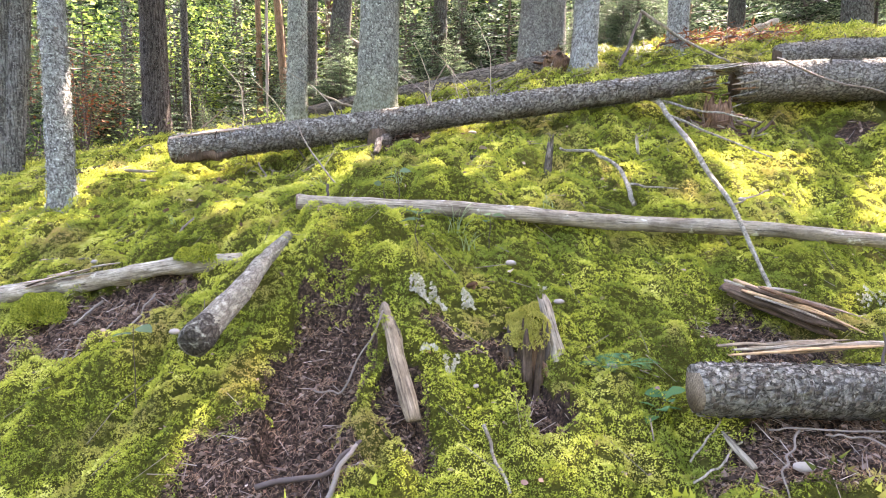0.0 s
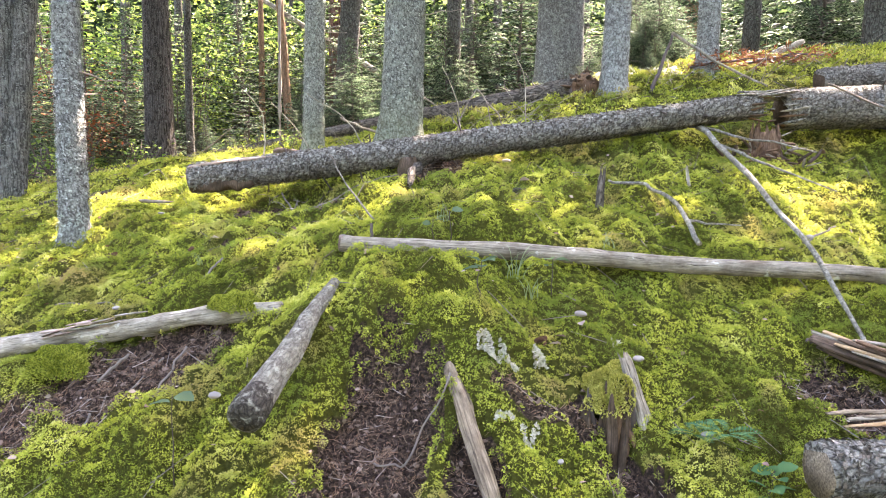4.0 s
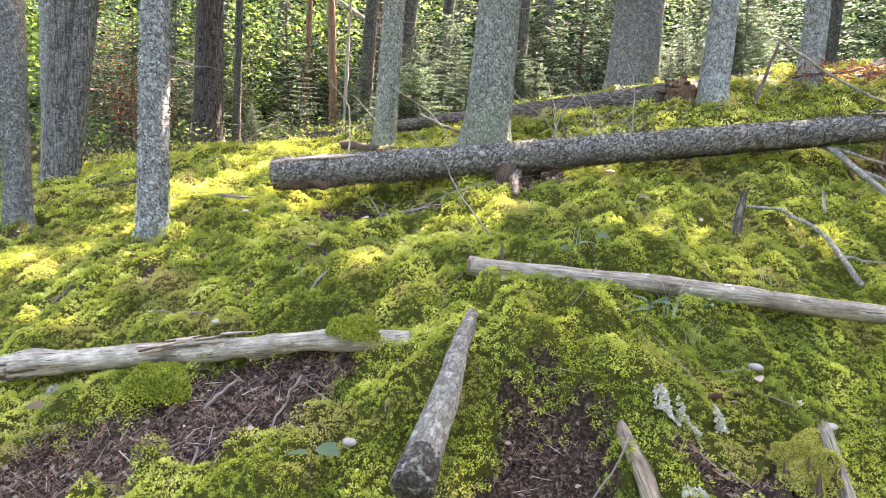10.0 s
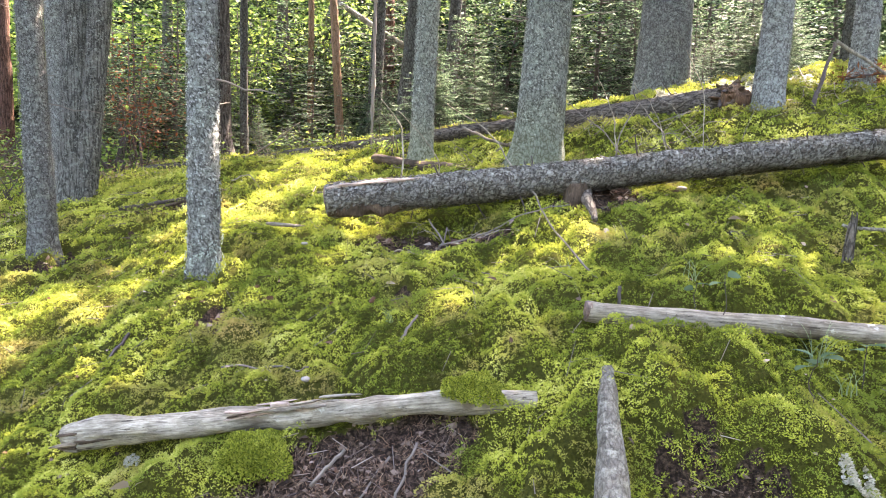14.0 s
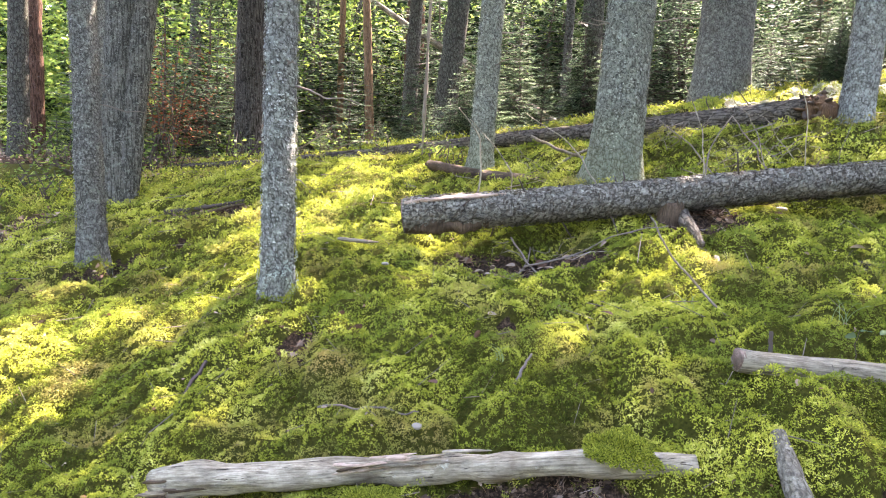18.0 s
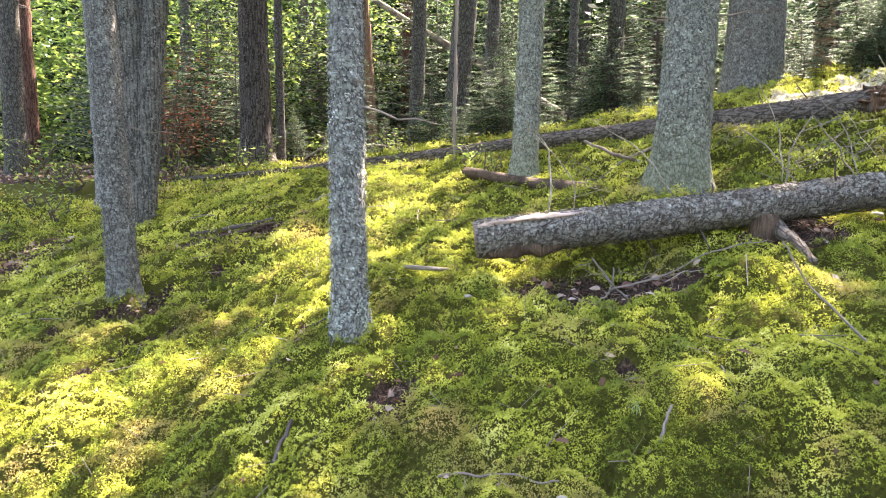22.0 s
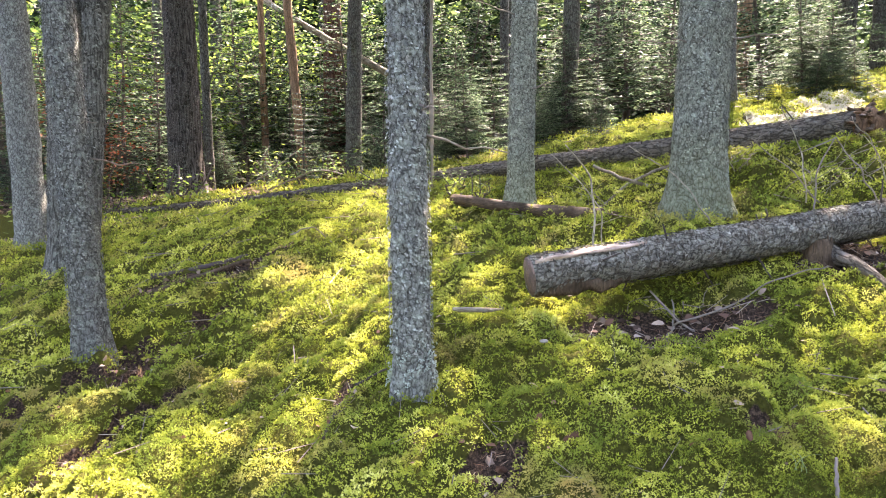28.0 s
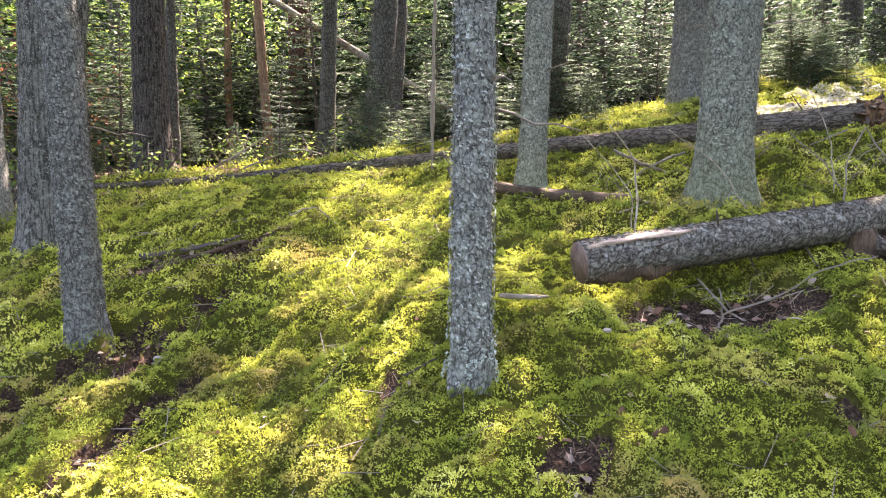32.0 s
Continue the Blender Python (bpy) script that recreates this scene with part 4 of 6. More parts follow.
# the stems before the ridge stand clear, with the thicket well behind them
FIR_SPOTS = [(sx, sy + 6.0, size * 1.25) if -5.2 < sx < 0.9 and 11.4 < sy < 14.8 and size > 0.55 else (sx, sy, size) for sx, sy, size in FIR_SPOTS]
near_spots = [s for s in FIR_SPOTS if s[1] < 10.5]
spread_copies(firs, near_spots, gen)
spread_copies([fir(204, 2.2, 0.9, 2), fir(205, 2.6, 1.0, 2)], [s for s in FIR_SPOTS if s[1] >= 10.5], gen)
beeches = [shrub(301, 3.2, 1.3, MAT_BEECH, "broadleaf sapling with sunlit yellow-green leaves", 1500, 0.08), shrub(302, 4.6, 1.6, MAT_BEECH, "tall broadleaf sapling with sunlit leaves", 2000, 0.08)]
spread_copies(beeches, [(-5.6, 14.9, 1.0), (-6.6, 17.0, 1.1), (-5.2, 17.4, 1.2), (-3.4, 18.4, 1.2), 
                        (-2.0, 20.5, 1.2), (0.2, 20.0, 1.2), (-7.0, 20.0, 1.4), (2.6, 19.0, 1.2)], gen)
rusty = [shrub(311, 2.0, 0.8, MAT_RUST, "dead sapling with rust-brown needles", 700, 0.06)]
spread_copies(rusty, [(-5.95, 11.0, 1.05), (-5.7, 10.7, 0.7)], gen)
low = shrub(321, 0.35, 0.28, MAT_BEECH, "low leafy plants at the wood's edge", 160, 0.045)
spread_copies([low], [(-6.2, 7.6, 1.0), (-6.7, 8.0, 1.1), (-5.9, 8.1, 0.8), (-1.75, 7.0, 0.7), (-1.6, 6.75, 0.6), (-2.35, 7.9, 0.6), (-6.4, 8.6, 1.3), (-7.0, 7.4, 1.2), (-7.5, 8.4, 1.5), (-5.7, 9.2, 1.2), (-6.6, 9.6, 1.4), (-5.3, 9.8, 1.0), (-8.2, 9.0, 1.5), (-7.3, 10.0, 1.6), (-6.1, 10.6, 1.6), (-5.3, 11.6, 1.5), (-3.7, 11.9, 1.4), (-3.0, 11.4, 1.2)] + [(-9.5 + 0.62 * k, 11.6 + 1.7 * math.sin(k * 2.9), 1.5 + 0.4 * math.sin(k * 4.3)) for k in range(14)], gen)


def woods_and_screens():
    g = np.random.default_rng(400)
    for name, label, mat_, n, box in (("woods_and_screens", "sunlit broadleaf thicket deep in the wood", MAT_BEECH, 34000, (-24, -4.5, 18, 27, 0, 5.5)),
                                      ("woods_and_screens", "leafy backdrop coloured near-black for the wood's shaded depths", MAT_DEEP, 46000, (-32, 28, 27, 34, -0.5, 9)),
                                      ("woods_and_screens", "leafy thicket at the wood's edge", MAT_NEEDLE, 7000, (-14, -5.2, 14, 18, 0.2, 5)),
                                      ("woods_and_screens", "dark fir thicket deep in the wood", MAT_NEEDLE, 52000, (-9, 19, 16.5, 26, 0, 6)),
                                      # added backdrop that closes off the sky; its colour carries the shade
                                      ("woods_and_screens", "added conifer backdrop at the wood's end, coloured near-black for shade", MAT_DEEP, 40000, (-46, 42, 34, 40, -1, 20))):
        k = n // 50
        cc = np.stack([g.uniform(box[0], box[1], k), g.uniform(box[2], box[3], k), g.uniform(box[4], box[5], k) + 1.6], -1)
        c = np.repeat(cc, 50, 0) + g.normal(0, 1, (k * 50, 3)) * np.array([0.5, 0.5, 0.16])
        c = c[~lit_below(c)]
        d = g.normal(0, 1, c.shape) * np.array([1, 1, 0.35])
        nn = np.array([0, 0, 1.0]) + g.normal(0, 0.6, c.shape)
        s = g.uniform(0.12, 0.30, len(c)) if box[2] < 26 else g.uniform(0.5, 1.0, len(c)) * (1 if box[2] < 30 else 2.2)
        s = s if box[2] > 15 else g.uniform(0.06, 0.11, len(c))
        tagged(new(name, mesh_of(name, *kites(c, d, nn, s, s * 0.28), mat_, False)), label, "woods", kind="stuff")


woods_and_screens()


def shade_canopy():
    """Unseen crowns added over the deeper wood to shade it, but for the sunny gaps."""
    g = np.random.default_rng(420)
    k = 700
    cc = np.stack([g.uniform(-16, 13, k), g.uniform(8.5, 27, k), g.uniform(9.5, 13.5, k)], -1)
    cc = cc[vnoise(cc[:, 0] * 0.55, cc[:, 1] * 0.55, 0, 79) < -0.22]
    k = len(cc)
    c = np.repeat(cc, 26, 0) + g.normal(0, 1, (k * 26, 3)) * np.array([0.6, 0.6, 0.25])
    c = c[~lit_below(c)]
    s = g.uniform(0.35, 0.7, len(c))
    v, f = kites(c, g.normal(0, 1, c.shape) * np.array([1, 1, 0.35]), np.array([0, 0, 1.0]) + g.normal(0, 0.4, c.shape), s, s * 0.28)
    tagged(new("shade_canopy", mesh_of("shade_canopy", v, f, MAT_NEEDLE, False)), "unseen high conifer crowns added to shade the deeper wood", "woods", kind="stuff")


shade_canopy()


def low_sky_screen():
    """Unseen wood added behind and beside the walk to shut out the low sky."""
    g = np.random.default_rng(410)
    k = 380
    th = g.uniform(-3.5, 0.36, k)
    rad = g.uniform(10.0, 16.0, k)
    cc = np.stack([-1 + rad * np.cos(th), 4 + rad * np.sin(th), g.uniform(0, 9.5, k)], -1)
    c = np.repeat(cc, 50, 0) + g.normal(0, 1, (k * 50, 3)) * np.array([0.8, 0.8, 0.3])
    # unseen crowns added overhead behind the walk, to shade its sunlit ground
    gx, gy = np.meshgrid(np.arange(-8.0, 7.0, 0.5), np.arange(-6.0, 1.7, 0.5))
    px, py = gx.ravel() + g.normal(0, 0.15, gx.size), gy.ravel() + g.normal(0, 0.15, gx.size)
    up = g.uniform(5.5, 9.0, len(px))
    over = np.stack([px, py, base_height(px, py)], -1) + np.array(TO_SUN)[None] * (up / TO_SUN.z)[:, None]
    over = np.repeat(over[(g.uniform(0, 1, len(over)) < 0.3) & (py < 0.5)], 9, 0)
    over = over + g.normal(0, 1, over.shape) * np.array([0.3, 0.3, 0.15])
    c = np.concatenate([c, over[~lit_below(over)]])
    s = g.uniform(0.35, 0.75, len(c))
    v, f = kites(c, g.normal(0, 1, c.shape) * np.array([1, 1, 0.35]), np.array([0, 0, 1.0]) + g.normal(0, 0.7, c.shape), s, s * 0.28)
    tagged(new("woods_and_screens", mesh_of("woods_and_screens", v, f, MAT_NEEDLE, False)), "unseen conifer leaves added round the bank to block the low sky", "woods", kind="stuff")


low_sky_screen()


# ---- fallen wood ----
def log(name, label, a, b, ra, rb, material, segs=28, rough=0.006, freq=24.0, sag=0.0, wob=0.0, seed=0, ends=None, category="log", flakes=0, stubs=0, step=0.04, flat=1.0, group="", end_mat=None):
    """A lying log from a to b: skin, cut ends, bark scales and broken stubs."""
    m, length = along(a, b)
    t = thing(name, label, category, group, m)
    n = max(6, int(length / step))
    p = bend((0, 0, 0), (0, 0, length), n, 0, wob, seed)
    inv = m.to_3x3().inverted() @ Vector((0, 0, 1))
    k = np.linspace(0, 1, n)
    p += (sag * 4 * k * (1 - k))[:, None] * np.array(inv)[None]
    p[0], p[-1] = (0, 0, 0), (0, 0, length)
    r = rb + (ra - rb) * (1 - k) ** (2.0 if ra > 3 * rb else 1.0)
    v, f = tube(p, r, segs, rough, freq, seed, True)
    if flat != 1.0:
        up = np.array(inv)
        mid = np.interp(v[:, 2], p[:, 2], p[:, 0]), np.interp(v[:, 2], p[:, 2], p[:, 1])
        rel = np.stack([v[:, 0] - mid[0], v[:, 1] - mid[1], 0 * v[:, 2]], -1)
        v = v - (rel @ up)[:, None] * up * (1 - flat)
    part("stem", mesh_of("stem", v, f, material), t)
    for end in ends or ():
        q = p[0] if end == "a" else p[-1]
        rr = (ra if end == "a" else rb) * 0.93
        zz = -0.004 if end == "a" else 0.004
        line = np.array([q + np.array([0, 0, zz]), q - np.array([0, 0, zz * 3])])
        if end == "b":
            line = line[::-1]
        part("cut_end", mesh_of("cut_end", *tube(line, [rr, rr], 24, 0.003, 40.0, seed), end_mat or MAT_CUT), t, "weathered sawn end")
    if flakes:
        cx = lambda z: np.stack([np.interp(z, p[:, 2], p[:, 0]), np.interp(z, p[:, 2], p[:, 1])], -1)
        v, f = flakes_on(length, lambda z: np.interp(z, length * k, r) + 0.003, flakes, 0.026, seed + 3, 0.02, cx)
        tagged(part("loose_bark", mesh_of("loose_bark", v, f, material, False), t), kind="stuff")
        v, f = flakes_on(length, lambda z: np.interp(z, length * k, r) + 0.005, flakes // 2, 0.022, seed + 9, 0.02, cx)
        tagged(part("loose_bark", mesh_of("loose_bark", v, f, MAT_DARKLOG, False), t, "dark curled bark scales"), kind="stuff")
    g = np.random.default_rng(seed + 70)
    for i in range(stubs):
        z, th = g.uniform(0.1, length * 0.95), g.uniform(0, 6.28)
        r0 = np.interp(z, length * k, r)
        c = np.array([np.interp(z, p[:, 2], p[:, 0]), np.interp(z, p[:, 2], p[:, 1]), z])
        o = np.array([math.cos(th), math.sin(th), g.normal(0, 0.4)])
        ln = g.uniform(0.03, 0.12)
        part("branch_stub", mesh_of("branch_stub", *tube(bend(c + o * r0 * 0.8, c + o * (r0 + ln), 4, 0, 0.008, i), np.linspace(0.006, 0.003, 4), 6), MAT_TWIG_DARK), t)
    return t


def stick(name, label, pts, r0, r1, material=None, segs=8, wob=0.010, seed=0, forks=(), category="stick", n=None):
    """A bent stick through the points; forks: (place along it, end point)."""
    pts = np.asarray(pts, float)
    base = pts[0].copy()
    t = thing(name, label, category, "", pose(*base))
    k = np.linspace(0, 1, len(pts))
    n = n or 6 * len(pts)
    u = np.linspace(0, 1, n)
    p = np.stack([np.interp(u, k, pts[:, j]) for j in range(3)], -1)
    for _ in range(3):
        p[1:-1] = (p[:-2] + 2 * p[1:-1] + p[2:]) / 4
    for d in range(3):
        p[1:-1, d] += wob * vnoise(u[1:-1] * 7 + seed, d * 3.7, 0, seed)
    material = material or MAT_TWIG
    part("stem", mesh_of("stem", *tube(p - base, np.linspace(r0, r1, n), segs, r0 * 0.12, 60.0, seed), material), t)
    for i, (w, end) in enumerate(forks):
        a = p[int(w * (n - 1))]
        rr = r0 + (r1 - r0) * w
        part("side_twig", mesh_of("side_twig", *tube(bend(a, end, 7, 0, wob, seed + i) - base, np.linspace(rr * 0.6, rr * 0.25, 7), 6), material), t)
    return t


log("fallen_log", "fallen grey spruce log with scaly bark and a sawn end", (-1.78, 4.54, 1.425), (1.74, 4.60, 1.905), 0.090, 0.072, MAT_LOG, 40, 0.006, 26.0, -0.01, 0.006, 3, ("a", "b"), flakes=5200, stubs=26, step=0.03)
log("fallen_log", "thick broken grey log on the slope", (1.93, 4.70, 1.885), (3.9, 4.66, 1.97), 0.125, 0.14, MAT_LOG, 36, 0.01, 16.0, 0, 0.01, 4, ("a",), end_mat=MAT_ROT, flakes=2500, stubs=8)
log("fallen_log", "second grey log behind the broken one", (2.45, 5.25, 2.15), (4.6, 5.25, 2.30), 0.085, 0.11, MAT_LOG, 28, 0.008, 20.0, 0, 0.02, 5, ("a",), end_mat=MAT_ROT, flakes=1500, stubs=6)
log("uprooted_log", "long dark uprooted trunk tapering into the wood", (0.86, 5.97, 2.185), (-5.3, 9.75, 1.49), 0.10, 0.030, MAT_DARKLOG, 24, 0.008, 20.0, -0.03, 0.02, 6, (), flakes=2500, stubs=24, step=0.06)
log("pole", "weathered grey pole lying across the moss", (-0.62, 3.06, 1.165), (2.3, 3.10, 0.99), 0.036, 0.033, MAT_GREY, 24, 0.003, 22.0, 0.0, 0.02, 7, ("a",))
short = log("short_log", "short grey log with a dark lower end leaning down the bank", (-0.725, 2.08, 0.775), (-0.60, 2.80, 1.04), 0.052, 0.022, MAT_MOTTLED, 28, 0.005, 20.0, 0, 0.006, 8, (), step=0.02)
char = np.stack([0 * np.linspace(0, 1, 9), 0 * np.linspace(0, 1, 9), np.linspace(-0.012, 0.10, 9)], -1)
part("charred_end", mesh_of("charred_end", *tube(char, np.interp(np.linspace(0, 1, 9), [0, 0.15, 0.6, 1], [0.036, 0.0525, 0.0535, 0.0455]), 28, 0.0045, 60.0, 88), MAT_CHAR), short, "dark charred lower end")
log("rotten_log", "bleached half-buried rotten log over bare soil", (-2.38, 3.07, 0.64), (-0.80, 2.81, 0.935), 0.056, 0.034, MAT_PALE, 32, 0.014, 16.0, 0.02, 0.02, 9, (), step=0.02, flat=0.85)
log("sawn_log", "sawn grey log with flaking bark beside split wood", (0.80, 2.03, 0.662), (1.75, 2.08, 0.657), 0.073, 0.078, MAT_LOG, 36, 0.006, 22.0, 0, 0.006, 10, ("a",), end_mat=MAT_DAMP, flakes=1500, stubs=2, step=0.025)
log("small_log", "small mossy rotten log by a spruce's foot", (-1.80, 6.75, 1.69), (-0.98, 5.56, 1.60), 0.04, 0.045, MAT_ROT, 18, 0.008, 20.0, 0, 0.02, 11)
log("leaning_pole", "pale dead pole leaning among the slim trunks", (1.0, 13.7, 1.95), (-5.3, 16.78, 6.1), 0.085, 0.05, MAT_GREY, 12, 0.004, 12.0, 0, 0.03, 12, step=0.2)
log("root_prop", "weathered root propped under the fallen log", (-0.36, 4.60, 1.54), (-0.40, 4.10, 1.40), 0.038, 0.020, MAT_DARKLOG, 18, 0.012, 18.0, 0, 0.02, 13)
stick("branch", "long grey lichen-flecked branch lying down the slope", [(1.38, 4.75, 1.80), (1.36, 4.3, 1.665), (1.33, 3.6, 1.40), (1.29, 3.02, 1.12), (1.31, 2.66, 0.82)], 0.018, 0.008, MAT_MOTTLED, 10, 0.014, 1, [(0.1, (1.9, 4.2, 1.6)), (0.3, (1.75, 3.7, 1.38))])
stick("branch", "crooked lichen-flecked branch on the moss", [(0.66, 3.90, 1.43), (0.84, 3.84, 1.42), (0.93, 3.66, 1.33), (0.93, 3.3, 1.15)], 0.007, 0.012, MAT_MOTTLED, 8, 0.016, 2, [(0.85, (1.2, 3.5, 1.22))])


# ---- broken wood ----
def shard(name, a, b, w, th, material, parent=None, label="", seed=0, taper=(0.7, 0.3), segs=10):
    """A split piece of wood from a to b, w wide and th thick, with uneven ends."""
    m, length = along(a, b)
    n = 14
    k = np.linspace(0, 1, n)
    p = np.stack([0 * k, 0 * k, length * k], -1)
    r = np.interp(k, [0, 0.12, 0.75, 1], [taper[0], 1, 0.95, taper[1]])
    v, f = tube(p, r, segs, 0.0, 14.0, seed)
    grain = 1 + 0.16 * vnoise(v[:, 0] * 3.1 + seed, v[:, 1] * 3.1, v[:, 2] * 9, seed)
    v = v * np.stack([grain * w / 2, grain * th / 2, np.ones(len(v))], -1)
    v[:, 0] += min(0.12 * w, 0.004) * vnoise(v[:, 2] * 12 + seed, 0, 0, seed + 1)
    v[:, 1] += min(0.12 * w, 0.003) * vnoise(v[:, 2] * 12 + seed, 4, 0, seed + 2)
    v[:, 2] += min(0.04, 0.2 * length) * vnoise(v[:, 0] * 90, v[:, 1] * 90, 0, seed) * np.clip(v[:, 2] / length * 4 - 3, 0, 1)
    me = mesh_of(name, v, f, material)
    if parent is None:
        return tagged(part(name, me, None, label, m), label, "wood")
    return part(name, me, parent, label, parent.matrix_world.inverted() @ m)


def tufts(centres, normals, size, material, seed, name, parent, label="", count=5):
    g = np.random.default_rng(seed)
    v, f = blades(np.asarray(centres), np.asarray(normals), size * g.uniform(0.6, 1.2, len(centres)), count, 0.15, 0.24, (0.4, 1.3), g)
    if parent:
        v = v - np.array(parent.matrix_world.translation)
    return part(name, mesh_of(name, v, f, material, False), parent, label)


def dome(x, y, z, rx, ry, rz, n, seed):
    g = np.random.default_rng(seed)
    th, u = g.uniform(0, 6.28, n), np.sqrt(g.uniform(0, 1, n))
    s = np.stack([np.cos(th) * u, np.sin(th) * u, np.sqrt(np.clip(1 - u * u, 0, 1))], -1)
    c = np.array([x, y, z]) + s * np.array([rx, ry, rz])
    nn = s / np.array([rx, ry, rz])
    return c, nn / np.linalg.norm(nn, axis=1)[:, None]


def mossy_stump():
    x, y, z = 0.34, 2.42, 0.60
    t = thing("broken_stump", "rotten broken stump under a cap of yellow moss", "stump", "", pose(x, y, z))
    g = np.random.default_rng(60)
    for i in range(34):
        th = g.uniform(-3.3, 0.4)
        rr = g.uniform(0.5, 1.0)
        bx, by = x + 0.095 * rr * math.cos(th), y + 0.09 * rr * math.sin(th)
        low, top = z + g.uniform(-0.16, 0.0), z + g.uniform(0.06, 0.16)
        shard("splinter", (bx + g.normal(0, 0.012), by - 0.015, low), (bx, by, top), g.uniform(0.012, 0.045), g.uniform(0.008, 0.016), (MAT_ROT, MAT_ROT, MAT_ROTRED, MAT_TWIG_DARK)[i % 4], t, "", 300 + i)
    shard("pale_shard", (x + 0.115, y - 0.075, z + 0.0), (x + 0.055, y + 0.05, z + 0.255), 0.062, 0.018, MAT_GREY, t, "weathered grey slab at the stump's side", 340, (0.35, 0.75))
    shard("pale_shard", (x + 0.10, y - 0.085, z + 0.01), (x + 0.085, y - 0.03, z + 0.13), 0.022, 0.012, MAT_PALE, t, "bleached upright shard", 341)
    c, n = dome(x - 0.01, y + 0.02, z + 0.09, 0.095, 0.12, 0.135, 7600, 61)
    c = c + n * (0.045 * vnoise(c[:, 0] * 16, c[:, 1] * 16, c[:, 2] * 16, 63) + 0.016 * vnoise(c[:, 0] * 45, c[:, 1] * 45, c[:, 2] * 45, 65))[:, None]
    rag = vnoise(c[:, 0] * 40, c[:, 1] * 40, 0, 64) * 0.05
    keep = c[:, 2] > z + 0.09 + rag
    tufts(c[keep], n[keep], 0.0085, MAT_YMOSS, 62, "moss_cap", t, "yellow moss cap")


MAT_ROTRED = dead_wood("red_rot", (0.06, 0.035, 0.024), (0.20, 0.125, 0.085), crusts=0.0)
MAT_PINKWOOD = dead_wood("pinkish_wood", (0.30, 0.22, 0.19), (0.50, 0.40, 0.36), crusts=0.05)
MAT_YMOSS = leafy("yellow_moss", [(0.12, 0.115, 0.018), (0.28, 0.265, 0.045), (0.42, 0.385, 0.085), (0.56, 0.51, 0.15)], 0.25, 0.7)
mossy_stump()


def stump_snag(name, label, x, y, tall, rad, material, seed, lean=(0, 0), sink=0.08, pieces=9):
    z = at(x, y)
    t = thing(name, label, "stump", "", pose(x, y, z))
    g = np.random.default_rng(seed)
    zs = np.linspace(-sink, tall * 0.7, 12)
    core = tube(np.stack([lean[0] * zs, lean[1] * zs, zs], -1), rad * np.linspace(1.25, 0.75, 12), 18, rad * 0.18, 30.0, seed)
    part("core", mesh_of("core", *core, material), t)
    for i in range(pieces):
        th = i * 6.283 / pieces + g.uniform(-0.2, 0.2)
        c, s = math.cos(th), math.sin(th)
        a = (x + rad * 0.95 * c, y + rad * 0.95 * s, z - sink)
        hgt = tall * g.uniform(0.55, 1.0)
        b = (x + rad * 0.7 * c + lean[0] * hgt, y + rad * 0.7 * s + lean[1] * hgt, z + hgt)
        shard("splinter", a, b, rad * 0.75, rad * 0.3, material, t, "", seed + i)
    return t


stump_snag("snag", "thin weathered snag in the moss", 0.56, 3.66, 0.21, 0.017, MAT_DARKLOG, 340, (0.1, 0.1))
stump_snag("rotten_stump", "crumbling rust-brown stump at the log's break", 1.79, 4.60, 0.22, 0.10, MAT_ROTRED, 350, (0, 0), 0.12, 15)
stump_snag("rotten_stump", "crumbled root stump under the fallen log", -0.43, 4.52, 0.16, 0.07, MAT_ROT, 360, (0, 0), 0.08, 10)
shard("stake", (-0.042, 2.10, 0.53), (-0.172, 2.42, 0.815), 0.062, 0.035, MAT_DAMP, None, "weathered split stake leaning against the bank", 370, (0.8, 0.7))
shard("root_piece", (-0.36, 4.02, 1.36), (-0.40, 3.86, 1.29), 0.03, 0.018, MAT_GREY, None, "small bleached root piece in the moss", 371)
shard("white_stake", (1.14, 4.06, 1.40), (1.13, 4.08, 1.52), 0.026, 0.008, MAT_PALE, None, "small pale stick standing in the moss", 372)
shard("white_stake", (1.68, 4.0, 1.28), (1.67, 4.02, 1.36), 0.02, 0.008, MAT_PALE, None, "small pale stick standing in the moss", 373)
split = thing("split_log", "split log half with raw orange wood", "wood", "", pose(1.35, 2.6, at(1.35, 2.6)))
for i, (a, b, w, th, mt) in enumerate([((1.17, 2.78, 0.85), (1.50, 2.47, 0.74), 0.15, 0.035, MAT_ROT), ((1.2, 2.77, 0.875), (1.50, 2.48, 0.765), 0.03, 0.02, MAT_RAW), ((1.28, 2.70, 0.86), (1.52, 2.46, 0.75), 0.04, 0.014, MAT_RAW),
                                        ((1.18, 2.76, 0.83), (1.50, 2.52, 0.70), 0.10, 0.03, MAT_ROT), ((1.16, 2.80, 0.84), (1.35, 2.62, 0.80), 0.04, 0.02, MAT_TWIG_DARK)]):
    shard("split_piece", a, b, w, th, mt, split, "", 380 + i)
gs = np.random.default_rng(376)
for i in range(22):
    k = gs.uniform(0, 0.55)
    off = gs.normal(0, 1, 3) * np.array([0.03, 0.03, 0.012])
    a = np.array([1.17, 2.78, 0.87]) * (1 - k) + np.array([1.52, 2.46, 0.765]) * k + off
    b = a + np.array([0.35, -0.32, -0.105]) * gs.uniform(0.25, 0.6) + gs.normal(0, 0.008, 3)
    shard("splinter", tuple(a), tuple(b), gs.uniform(0.012, 0.035), gs.uniform(0.007, 0.016), (MAT_ROT, MAT_DAMP, MAT_ROTRED, MAT_RAW, MAT_GREY)[i % 5], split, "", 400 + i)
board = thing("splinter_board", "long raw splinters lying along the sawn log", "wood", "", pose(1.2, 2.25, at(1.2, 2.25)))
